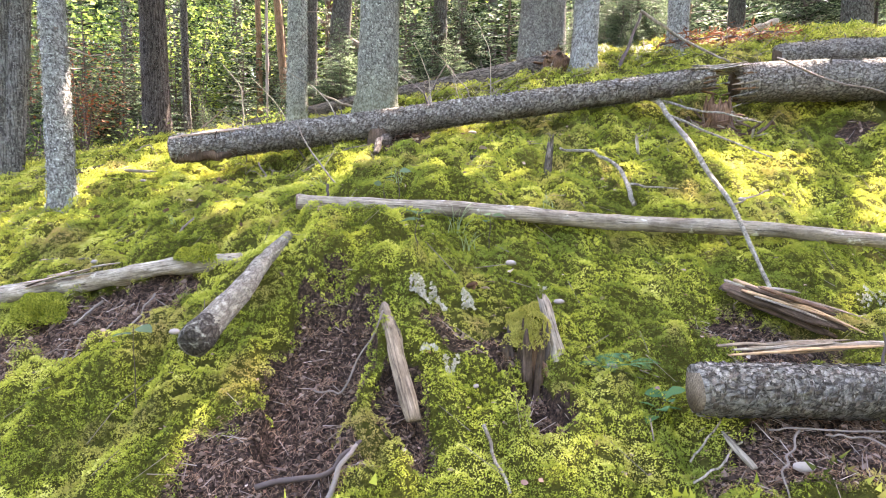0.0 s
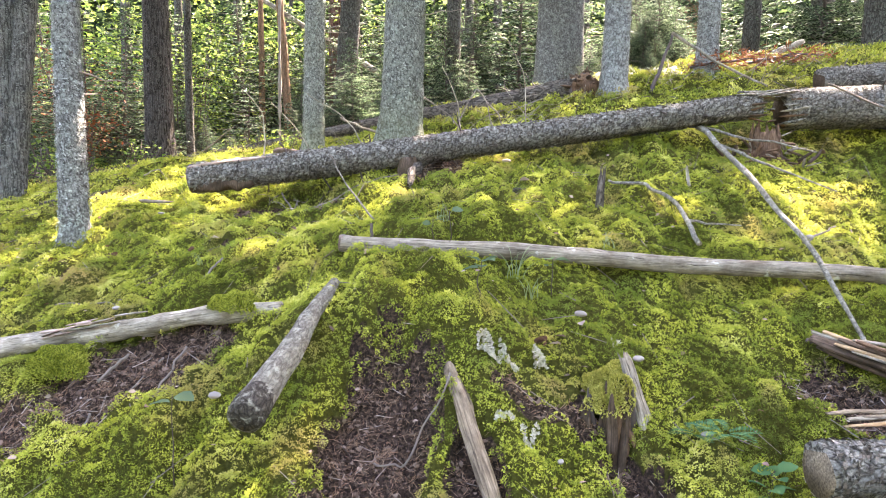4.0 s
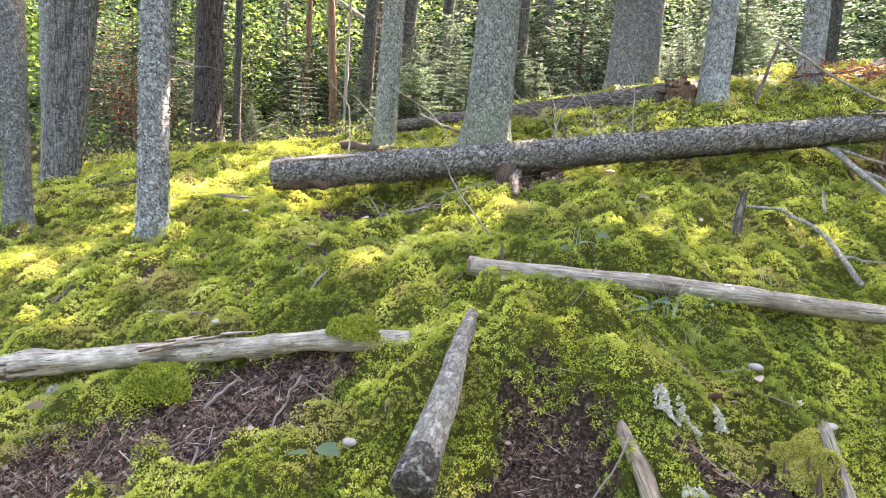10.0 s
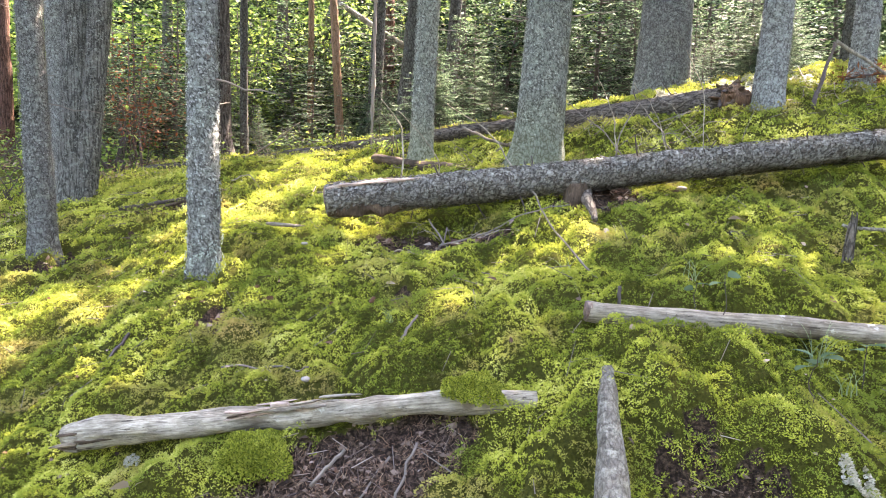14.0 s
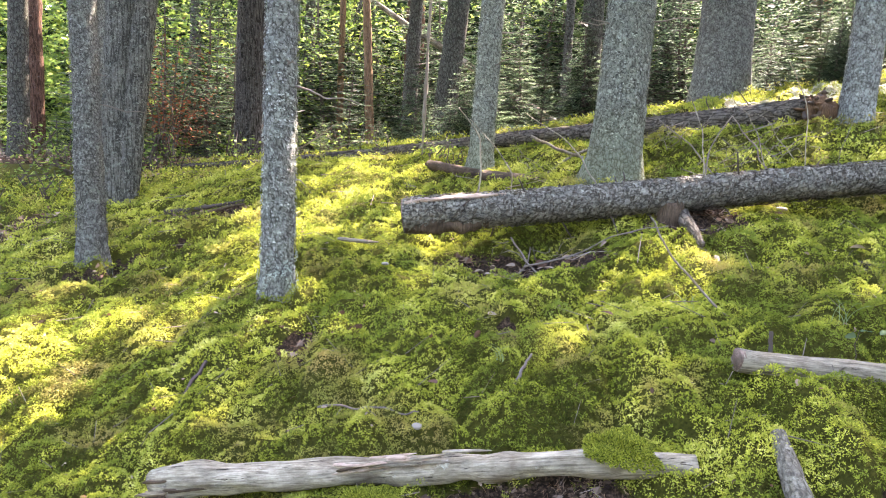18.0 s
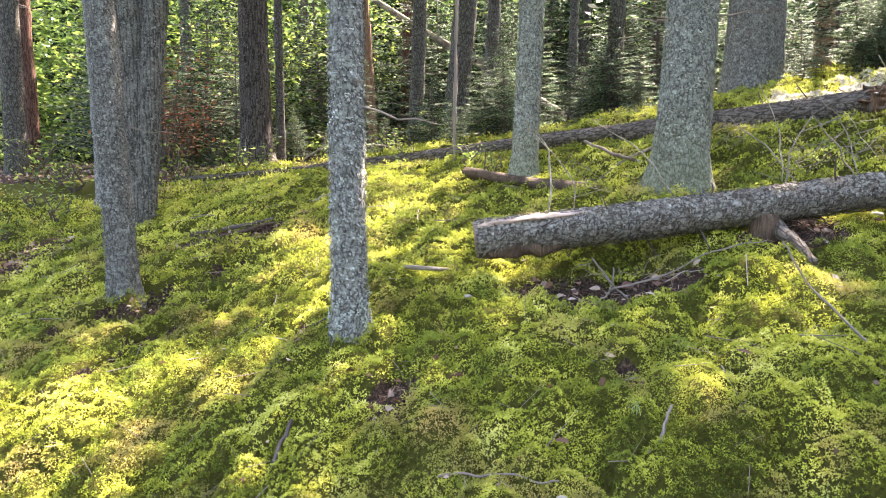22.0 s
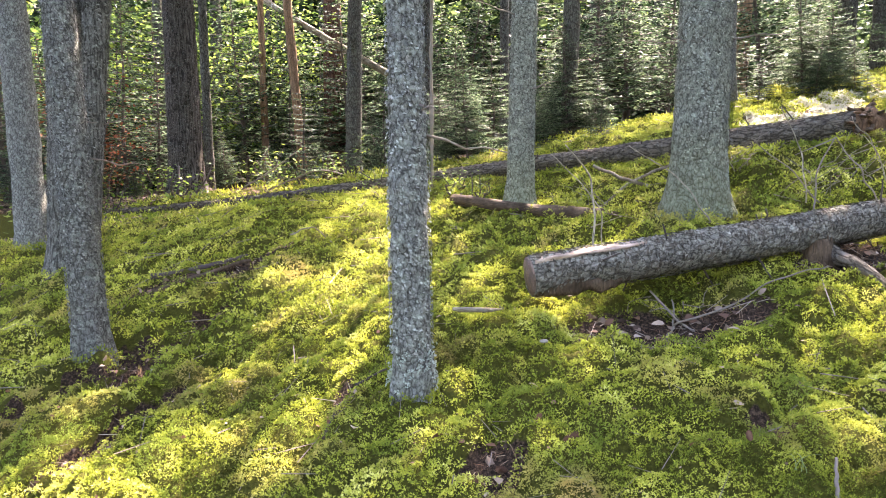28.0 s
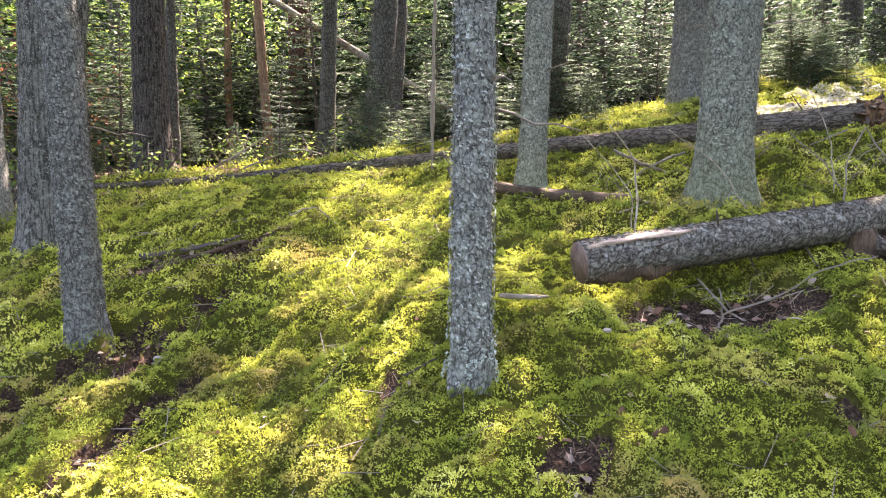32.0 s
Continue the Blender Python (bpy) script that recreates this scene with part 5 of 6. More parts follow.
for i in range(9):
    x, y = 0.96 + 0.05 * (i % 4) + gs.uniform(0, 0.05), 2.20 + 0.011 * i
    z = 0.722 + 0.004 * (i % 3)
    ln = gs.uniform(0.28, 0.55)
    shard("splinter", (x, y, z), (x + ln, y + 0.02 + gs.normal(0, 0.006), z + 0.06 * ln + gs.normal(0, 0.004)), gs.uniform(0.016, 0.034), gs.uniform(0.007, 0.012), (MAT_RAW, MAT_GREY, MAT_DAMP)[i % 3], board, "", 430 + i)
shard("bark_board", (0.93, 1.90, 0.475), (0.88, 2.0, 0.54), 0.032, 0.010, MAT_GREY, None, "pale bark board standing in litter", 395)
# near-black chunk added to stand in for the dark hole here
shard("dark_chunk", (0.16, 3.90, at(0.16, 3.90) + 0.02), (0.27, 3.915, at(0.27, 3.915) + 0.035), 0.05, 0.03, MAT_CHAR, None, "dark chunk added in a dark hole in the moss", 397)
shard("bark_piece", (-2.12, 4.56, at(-2.12, 4.56) + 0.03), (-1.91, 4.55, at(-1.91, 4.55) + 0.035), 0.05, 0.02, MAT_GREY, None, "grey bark piece lying by the spruce", 396)
roots = thing("root_plate", "torn dark root plate at the trunk's butt", "roots", "", pose(0.9, 5.9, 2.19))
gr = np.random.default_rng(71)
k = np.linspace(-1, 1, 15)
line = np.stack([0.10 * k, -0.07 * k, 0.0 * k], -1)
part("root_ball", mesh_of("root_ball", *tube(line, 0.105 * np.sqrt(np.clip(1 - np.abs(k) ** 2.2, 0.06, 1)), 36, 0.045, 16.0, 5), MAT_ROTRED), roots, "earthy red-brown torn butt")
for i in range(40):
    o = gr.normal(0, 1, 3)
    o /= np.linalg.norm(o)
    q = np.array([0.9, 5.9, 2.19]) + o * np.array([0.10, 0.09, 0.10])
    e = q + (o + gr.normal(0, 0.6, 3)) * gr.uniform(0.02, 0.055)
    shard("clod", tuple(q), tuple(e), gr.uniform(0.02, 0.05), gr.uniform(0.015, 0.03), (MAT_ROTRED, MAT_ROT, MAT_TWIG_DARK)[i % 3], roots, "", 700 + i)
for i in range(14):
    th = gr.uniform(0, 6.28)
    o = np.array([0.35 * math.cos(th), 0.5 * math.cos(th), math.sin(th)])
    a, b = o * 0.09, o * gr.uniform(0.13, 0.17) + np.array([0.09, -0.06, 0]) * gr.uniform(0, 1.2)
    part("root", mesh_of("root", *tube(bend(a, b, 6, 0, 0.02, i), np.linspace(0.02, 0.006, 6), 8, 0.006, 40.0, i), MAT_ROT), roots)

# ---- sticks and twigs ----
U = lambda x, y, up=0.008: (x, y, at(x, y) + up)
TWIGS = [("thin bleached twig standing behind the fallen log", [(-1.47, 5.29, 1.98), (-1.30, 5.26, 1.80), (-1.19, 5.25, 1.66), (-1.20, 5.22, 1.46)], 0.004, 0.007, MAT_PALE),
         ("curved bleached twig before the stout spruce", [(-1.15, 4.99, 2.01), (-0.91, 4.98, 1.87), (-0.73, 4.93, 1.62)], 0.004, 0.008, MAT_PALE),
         ("bleached twig behind the fallen log", [(-0.41, 5.12, 2.05), (-0.21, 5.10, 1.91), (-0.02, 5.08, 1.70)], 0.004, 0.007, MAT_TWIG),
         ("arched bleached twig behind the fallen log", [(-0.23, 5.14, 2.22), (-0.13, 5.11, 1.99), (-0.10, 5.08, 1.70)], 0.004, 0.007, MAT_PALE),
         ("forked bleached twig behind the fallen log", [(0.01, 5.02, 2.05), (0.13, 5.01, 1.91), (0.25, 4.98, 1.70)], 0.005, 0.007, MAT_TWIG),
         ("forked bleached twig behind the fallen log", [(0.01, 5.02, 2.05), (-0.10, 5.0, 1.87), (-0.14, 4.96, 1.66)], 0.005, 0.008, MAT_TWIG),
         ("curled pale twig by the log's sawn end", [(-1.53, 4.84, 2.01), (-1.40, 4.82, 1.85), (-1.39, 4.78, 1.40)], 0.003, 0.006, MAT_PALE),
         ("thin bleached twig leaning on the log", [(-0.09, 4.78, 2.14), (0.05, 4.76, 1.97), (0.15, 4.74, 1.62)], 0.003, 0.006, MAT_PALE),
         ("arched bleached twig over the log", [(0.20, 4.81, 2.33), (0.31, 4.78, 2.11), (0.33, 4.74, 1.62)], 0.003, 0.006, MAT_PALE),
         ("pale branch lying over the broken log", [(2.10, 4.48, 2.02), (2.38, 4.49, 1.90), (2.8, 4.48, 1.80)], 0.007, 0.005, MAT_TWIG),
         ("thin grey stick standing in the moss", [(-0.76, 3.64, 1.54), (-0.65, 3.60, 1.38), (-0.52, 3.5, 1.22), (-0.48, 3.42, 1.17)], 0.003, 0.006, MAT_TWIG),
         ("grey branch by the uprooted trunk", [(-0.45, 6.0, 1.92), (-0.76, 5.98, 1.80), (-0.98, 5.95, 1.60)], 0.010, 0.008, MAT_GREY),
         ("grey branch by the uprooted trunk", [(-1.05, 5.79, 1.92), (-0.85, 5.78, 1.83), (-0.6, 5.85, 1.78)], 0.010, 0.012, MAT_GREY),
         ("dark broken stick in the moss", [U(-2.46, 3.66), U(-2.50, 3.48)], 0.008, 0.007, MAT_TWIG_DARK),
         ("dark twig beside the slender spruce", [U(-2.58, 4.32), U(-2.62, 4.22), U(-2.67, 4.10)], 0.006, 0.006, MAT_TWIG_DARK),
         ("dark twig beside the slender spruce", [U(-2.55, 4.34, 0.02), U(-2.42, 4.36, 0.02)], 0.005, 0.004, MAT_TWIG_DARK),
         ("lichen-covered twig on the moss", [U(-1.92, 3.26), U(-1.83, 3.29), U(-1.76, 3.28), U(-1.69, 3.26), U(-1.63, 3.21), U(-1.57, 3.16)], 0.004, 0.003, MAT_TWIG),
         ("grey stick standing in the moss", [U(-1.26, 3.26), U(-1.20, 3.35, 0.05)], 0.006, 0.004, MAT_TWIG),
         ("grey stick on the moss", [U(1.46, 3.44), U(1.71, 3.63, 0.03)], 0.006, 0.004, MAT_TWIG),
         ("bent grey stick on the bank", [U(0.17, 2.05, 0.02), U(0.20, 1.98, 0.03), U(0.24, 1.88, 0.03)], 0.006, 0.0045, MAT_GREY),
         ("dark root stick at the pit's edge", [U(-0.50, 1.93, 0.02), U(-0.28, 1.94, 0.03), U(-0.20, 2.0, 0.03)], 0.010, 0.006, MAT_TWIG_DARK),
         ("forked stick at the pit's edge", [U(-0.28, 1.86, 0.02), U(-0.24, 1.92, 0.03), U(-0.21, 2.0, 0.04)], 0.009, 0.006, MAT_TWIG),
         ("twig across the bare pit", [U(-0.40, 2.30, 0.02), U(-0.30, 2.31, 0.03), U(-0.17, 2.36, 0.04)], 0.004, 0.003, MAT_TWIG),
         ("long stick in the hollow under the log", [U(-1.16, 4.44, 0.03), U(-0.9, 4.42, 0.03), U(-0.7, 4.40, 0.03), U(-0.48, 4.37, 0.03)], 0.005, 0.003, MAT_TWIG),
         ("crossed stick in the hollow", [U(-1.22, 4.55, 0.09), U(-1.13, 4.46, 0.03), U(-1.08, 4.40, 0.02)], 0.005, 0.005, MAT_TWIG),
         ("crossed stick in the hollow", [U(-1.12, 4.54, 0.08), U(-1.15, 4.45, 0.03), U(-1.22, 4.38, 0.02)], 0.004, 0.005, MAT_TWIG),
         ("thin grey stick below the sawn log", [(1.10, 2.0, 0.56), (1.04, 1.93, 0.52), (0.99, 1.86, 0.50), (0.97, 1.75, 0.42)], 0.0038, 0.003, MAT_TWIG),
         ("curved twig below the sawn log", [U(1.15, 1.95, 0.06), U(1.27, 1.93, 0.06), U(1.36, 1.83, 0.04)], 0.0032, 0.0026, MAT_TWIG),
         ("thin twig below the sawn log", [U(1.0, 1.98, 0.05), U(1.2, 1.97, 0.05), U(1.4, 1.98, 0.05)], 0.0028, 0.0028, MAT_TWIG),
         ("pale twig beside the sawn log", [U(0.78, 1.99, 0.02), U(0.88, 2.03, 0.03)], 0.0038, 0.003, MAT_PALE),
         ("pale twig before the sawn log", [U(0.76, 1.90, 0.02), U(0.86, 1.94, 0.02), U(0.93, 1.99, 0.03)], 0.0038, 0.003, MAT_PALE),
         ("root hanging in the bare soil", [U(-1.16, 2.80, 0.03), U(-1.20, 2.72, 0.02), U(-1.22, 2.62, 0.02)], 0.005, 0.004, MAT_TWIG),
         ("root hanging in the bare soil", [U(-1.24, 2.78, 0.03), U(-1.32, 2.68, 0.02)], 0.004, 0.003, MAT_TWIG),
         ("thin root in the bare soil", [U(-1.44, 2.62, 0.02), U(-1.43, 2.52, 0.02), U(-1.45, 2.42, 0.02)], 0.005, 0.003, MAT_TWIG),
         ("broken stick in the bare soil", [U(-1.47, 2.74, 0.03), U(-1.38, 2.80, 0.05)], 0.006, 0.005, MAT_TWIG),
         ("dead branch among the debris", [U(-3.85, 6.22, 0.03), U(-3.61, 6.42, 0.04), U(-3.26, 6.48, 0.04)], 0.02, 0.012, MAT_ROT),
         ("dead branch among the debris", [U(-3.95, 6.55, 0.03), U(-3.55, 6.52, 0.05), U(-3.3, 6.6, 0.05)], 0.022, 0.01, MAT_TWIG_DARK),
         ("pale arched twig on the moss ridge", [U(-3.0, 6.6, 0.05), U(-2.85, 6.55, 0.09), U(-2.7, 6.4, 0.02)], 0.006, 0.004, MAT_PALE),
         ("dead branch by the furrowed tree", [U(-3.9, 10.2, 0.05), U(-3.5, 10.0, 0.3), U(-3.2, 9.9, 0.5)], 0.012, 0.006, MAT_TWIG),
         ("dead branch by the furrowed tree", [U(-3.6, 10.3, 0.05), U(-3.0, 10.3, 0.25), U(-2.5, 10.2, 0.1)], 0.012, 0.006, MAT_TWIG),
         ("dead grey branch leaning on the slope", [(1.40, 5.75, 2.12), (1.50, 5.85, 2.32), (1.62, 5.95, 2.62)], 0.018, 0.010, MAT_TWIG_DARK),
         ("dead grey branch beside the lichen-spotted spruce", [(1.60, 5.9, 2.62), (1.9, 5.7, 2.35), (2.2, 5.5, 2.15)], 0.014, 0.008, MAT_GREY),
         ("fallen branch on the upper slope", [(3.0, 7.2, 2.70), (3.45, 7.5, 2.88)], 0.035, 0.03, MAT_GREY),
         ("short stub standing by the pole", [(-0.50, 3.12, 1.14), (-0.50, 3.13, 1.24)], 0.008, 0.006, MAT_TWIG_DARK)]
for i, (says, pts, ra, rb, mt) in enumerate(TWIGS):
    slim = 0.62 if "bleached" in says else 1.0
    stick("twig", says, pts, ra * slim, rb * slim, mt, 7, min(0.01, 0.03 * math.dist(pts[0], pts[-1])), 500 + i, category="twig")


# dead side twigs of a fallen top between log and spruce
def brush(x, y, n, seed, reach=0.5):
    g = np.random.default_rng(seed)
    t = thing("brushwood", "tangle of bleached dead twigs on the moss", "twigs", "", pose(x, y, at(x, y)))
    for i in range(n):
        th = g.uniform(0, 6.28)
        a = np.array([g.normal(0, 0.12), g.normal(0, 0.1), 0.02])
        b = a + reach * g.uniform(0.4, 1) * np.array([math.cos(th), 0.5 * math.sin(th), g.uniform(0.1, 0.9)])
        part("twig", mesh_of("twig", *tube(bend(a, b, 7, 0.03, 0.05, seed + i), np.linspace(0.0024, 0.0012, 7), 5), MAT_TWIG if i % 4 else MAT_PALE), t)


for bx, by, bn, br in ((0.1, 5.3, 9, 0.6), (-0.15, 5.75, 9, 0.5), (-1.0, 6.0, 7, 0.4), (0.45, 5.2, 7, 0.5), (-2.6, 10.0, 8, 0.7), (-3.6, 10.4, 8, 0.7), (2.2, 5.6, 7, 0.5), (1.6, 5.9, 6, 0.5), (-1.1, 4.5, 6, 0.22), (-1.7, 9.3, 8, 0.7), (2.9, 6.3, 7, 0.5)):
    brush(bx, by, bn, int(700 + bx * 13 + by * 7), br)


# ---- leaves, cones, stones, lichen ----
def ovals(c, d, n, ln, wd, cup=0.15):
    """Rounded leaves, five stations long, slightly cupped."""
    c, d, n = (np.atleast_2d(np.asarray(q, float)) for q in (c, d, n))
    d = d / np.linalg.norm(d, axis=1)[:, None]
    s = np.cross(d, n)
    s /= np.linalg.norm(s, axis=1)[:, None]
    up = np.cross(s, d)
    ks = np.array([0.0, 0.2, 0.5, 0.8, 1.0])
    ws = np.array([0.05, 0.75, 1.0, 0.6, 0.03])
    rows = []
    for k, w in zip(ks, ws):
        mid = c + d * (ln * k)[:, None] - up * (cup * wd)[:, None] + up * (0.25 * ln * k * (1 - k))[:, None]
        rows += [mid - s * (wd * w)[:, None] + up * (cup * wd * w * 1.5)[:, None], mid, mid + s * (wd * w)[:, None] + up * (cup * wd * w * 1.5)[:, None]]
    v = np.stack(rows, 1).reshape(-1, 3)
    o = (np.arange(len(c)) * 15)[:, None, None]
    q = np.array([[3 * i + j, 3 * i + j + 1, 3 * i + j + 4, 3 * i + j + 3] for i in range(4) for j in range(2)])
    return v, (o + q[None]).reshape(-1, 4)


MAT_SPROUT = leafy("sprout_leaves", [(0.06, 0.095, 0.05), (0.085, 0.13, 0.07), (0.13, 0.18, 0.10)], 0.5, 0.8)
MAT_TEAL = leafy("blue_green_leaves", [(0.03, 0.085, 0.03), (0.05, 0.12, 0.045), (0.08, 0.16, 0.065)], 0.4, 0.8)
MAT_PINK = leafy("pinkish_leaves", [(0.26, 0.19, 0.14), (0.36, 0.28, 0.21)], 0.2, 0.6)


def sprout(x, y, top, count, size, material, label, seed, spread=0.03):
    g = np.random.default_rng(seed)
    z = at(x, y)
    t = thing("seedling", label, "seedling", "", pose(x, y, z))
    hgt = top - z
    part("stem", mesh_of("stem", *tube(bend((0, 0, -0.02), (0.005, 0.0, hgt), 7, 0, 0.012, seed), np.linspace(0.0022, 0.0012, 7), 6), MAT_TWIG_DARK), t)
    for i in range(count):
        th = i * 6.283 / count + g.uniform(-0.4, 0.4)
        d = np.array([math.cos(th), math.sin(th), g.uniform(-0.25, 0.3)])
        c = np.array([0.005, 0, hgt - 0.02 * (i % 2)]) + d * spread * 0.3
        s = size * g.uniform(1.0, 1.45)
        part("leaf", mesh_of("leaf", *ovals(c, d, np.array([0, 0, 1.0]) + g.normal(0, 0.35, 3), np.array([s]), np.array([s * 0.42])), material), t)


sprout(-0.07, 2.66, 1.14, 5, 0.050, MAT_SPROUT, "seedling with rounded grey-green leaves above the moss", 1)
sprout(0.22, 2.92, 1.12, 3, 0.045, MAT_SPROUT, "small grey-green seedling below the pole", 2)
sprout(-1.00, 2.26, 0.78, 2, 0.05, MAT_SPROUT, "two-leaved grey-green seedling in the moss", 3)
sprout(-0.18, 3.05, 1.30, 2, 0.036, MAT_SPROUT, "thin seedling with small rounded leaves", 4)
sprout(-0.25, 3.12, 1.26, 2, 0.03, MAT_SPROUT, "thin seedling with small rounded leaves", 14)
sprout(-2.04, 2.79, 0.62, 3, 0.045, MAT_PINK, "seedling with pinkish leaves by the rotten log", 5)
sprout(0.72, 2.13, 0.57, 5, 0.055, MAT_TEAL, "blue-green five-leaved plant beside the sawn log", 6)
sprout(0.75, 2.17, 0.60, 4, 0.045, MAT_TEAL, "blue-green leafy plant beside the sawn log", 7)


def fern(x, y, n, size, seed):
    g = np.random.default_rng(seed)
    z = at(x, y)
    t = thing("fern", "small pale green fern in the moss", "fern", "", pose(x, y, z))
    for i in range(n):
        th = i * 6.283 / n + g.uniform(-0.3, 0.3)
        o = np.array([math.cos(th), math.sin(th), 0.35])
        k = np.linspace(0.15, 1, 12)
        c = np.array([0, 0, 0.02]) + o * (size * k)[:, None] - np.array([0, 0, 0.3 * size]) * (k ** 2)[:, None]
        pieces = []
        for sg in (-1, 1):
            side = sg * np.array([-math.sin(th), math.cos(th), 0]) + 0.4 * o
            pieces.append(kites(c, np.tile(side, (12, 1)), np.tile(np.array([0, 0, 1.0]), (12, 1)), size * 0.38 * np.sin(np.pi * (k * 0.85 + 0.12)), np.full(12, size * 0.035)))
        part("frond", mesh_of("frond", *join(pieces), MAT_TEAL, False), t)


fern(0.66, 2.30, 5, 0.11, 8)
fern(0.60, 2.36, 4, 0.09, 9)


def cone_at(x, y, size, turn, seed):
    t = thing("spruce_cone", "brown spruce cone lying in the moss", "cone", "fallen cones", pose(x, y, at(x, y) + 0.012, 0, 70, turn))
    k = np.arange(70)
    z = (k / 70 - 0.5) * size
    r = 0.26 * size * np.sqrt(np.clip(1 - (2 * z / size) ** 2, 0.02, 1))
    th = k * 2.39996
    o = np.stack([np.cos(th), np.sin(th), 0 * th], -1)
    c = o * (r * 0.6)[:, None] + np.array([0, 0, 1.0]) * z[:, None]
    part("core", mesh_of("core", *tube(np.stack([0 * z[::7], 0 * z[::7], z[::7]], -1), r[::7] * 0.7, 10), MAT_CONE), t)
    v, f = kites(c, o * 0.8 + np.array([0, 0, 0.8]), o, np.full(70, size * 0.22), np.full(70, size * 0.09))
    part("scale_coat", mesh_of("scale_coat", v, f, MAT_CONE, False), t)


for i, (x, y, s) in enumerate([(-1.87, 3.68, 0.05), (-1.39, 3.47, 0.035), (-2.18, 3.70, 0.04), (-2.08, 3.72, 0.045), (-3.45, 4.85, 0.05), (0.14, 2.62, 0.045), (-1.95, 3.78, 0.035)]):
    cone_at(x, y, s, i * 67, i)


def stone_at(x, y, size, label, seed, material=None, flat=0.45, up=0.0):
    z = np.linspace(-1, 1, 11)
    v, f = tube(np.stack([0 * z, 0 * z, z], -1), np.sqrt(np.clip(1 - z ** 2, 0.01, 1)), 16, 0.16, 1.4, seed)
    g = np.random.default_rng(seed)
    ob = part("stone", mesh_of("stone", v * size * np.array([1, g.uniform(0.6, 0.9), flat]), f, material or MAT_STONE), None, label, pose(x, y, at(x, y) + size * flat * 0.4 + up, 0, 0, g.uniform(0, 360)))
    tagged(ob, label, "stone")


for i, (x, y, s) in enumerate([(-3.62, 5.41, 0.04), (-3.55, 5.36, 0.03), (0.15, 2.20, 0.014), (0.47, 2.57, 0.022), (0.30, 2.72, 0.024), (1.05, 1.87, 0.03), (1.52, 3.5, 0.025), (-1.57, 3.1, 0.02), (-0.93, 2.43, 0.022), (0.62, 2.33, 0.02), (0.19, 4.69, 0.03), (-1.82, 4.17, 0.018)]):
    stone_at(x, y, s, "small pale grey stone in the moss", 20 + i, up=0.02)


def lichen_at(x, y, rx, ry, n, seed):
    g = np.random.default_rng(seed)
    th, u = g.uniform(0, 6.28, n), np.sqrt(g.uniform(0, 1, n))
    px, py = x + rx * u * np.cos(th), y + ry * u * np.sin(th)
    ok = vnoise(px * 45, py * 45, 0, seed) > -0.1
    px, py, n = px[ok], py[ok], int(ok.sum())
    c = np.stack([px, py, height(px, py) + 0.012], -1)
    v, f = blades(c, ground_normals(px, py), g.uniform(0.008, 0.016, n), 5, 0.1, 0.35, (0.5, 1.4), g)
    tagged(new("lichen_patch", mesh_of("lichen_patch", v, f, MAT_LICHEN, False)), "pale grey lichen tuft on the moss", "lichen", "lichen tufts")


for i, (x, y, rx, ry, n) in enumerate([(-0.03, 2.47, 0.055, 0.035, 260), (0.02, 2.45, 0.03, 0.02, 90), (0.12, 2.52, 0.03, 0.03, 110), (0.07, 2.27, 0.03, 0.03, 90), (-0.02, 2.29, 0.04, 0.03, 90), (-2.27, 3.16, 0.05, 0.02, 90), (-1.45, 3.02, 0.03, 0.02, 60), (0.42, 2.70, 0.02, 0.02, 40), (-2.12, 2.98, 0.03, 0.02, 50), (1.75, 2.75, 0.06, 0.05, 120)]):
    lichen_at(x, y, rx, ry, n, 40 + i)


def trunk_crust(x, y, r, z0, z1, n, seed):
    """Pale lichen tufts on a trunk's foot."""
    g = np.random.default_rng(seed)
    th, z = g.uniform(0, 6.28, n), z0 + (z1 - z0) * g.uniform(0, 1, n) ** 1.6
    ok = vnoise(th * 3.2, z * 26, 0, seed) > 0.12
    th, z = th[ok], z[ok]
    o = np.stack([np.cos(th), np.sin(th), 0 * th], -1)
    rr = r * (1.12 + 0.25 * np.exp(-(z - z0) / 0.06))
    c = np.array([x, y, at(x, y)]) + o * rr[:, None] + np.array([0, 0, 1.0]) * z[:, None]
    v, f = blades(c, o, g.uniform(0.005, 0.011, len(c)), 5, 0.1, 0.35, (0.3, 1.2), g)
    tagged(new("lichen_patch", mesh_of("lichen_patch", v, f, MAT_MINT, False)), "pale mint-grey lichen crust on a spruce's foot", "lichen", "lichen tufts")


MAT_MINT = leafy("mint_lichen", [(0.30, 0.34, 0.28), (0.46, 0.50, 0.43), (0.22, 0.25, 0.20)], 0.15, 0.9)
trunk_crust(-2.33, 4.19, 0.076, 0.0, 0.16, 900, 50)
trunk_crust(-2.33, 4.19, 0.068, 0.16, 0.9, 420, 51)


def fallen_leaf(x, y, size, seed, material=None, label="pale dead leaf on the moss"):
    g = np.random.default_rng(seed)
    d = np.array([math.cos(seed * 2.1), math.sin(seed * 2.1), g.normal(0, 0.15)])
    v, f = ovals(np.zeros(3), d, np.array([0, 0, 1.0]) + g.normal(0, 0.3, 3), np.array([size]), np.array([size * 0.38]))
    ob = part("dead_leaf", mesh_of("dead_leaf", v, f, material or MAT_PINK), None, label, pose(x, y, at(x, y) + 0.014))
    tagged(ob, label, "leaf", "dead leaves")


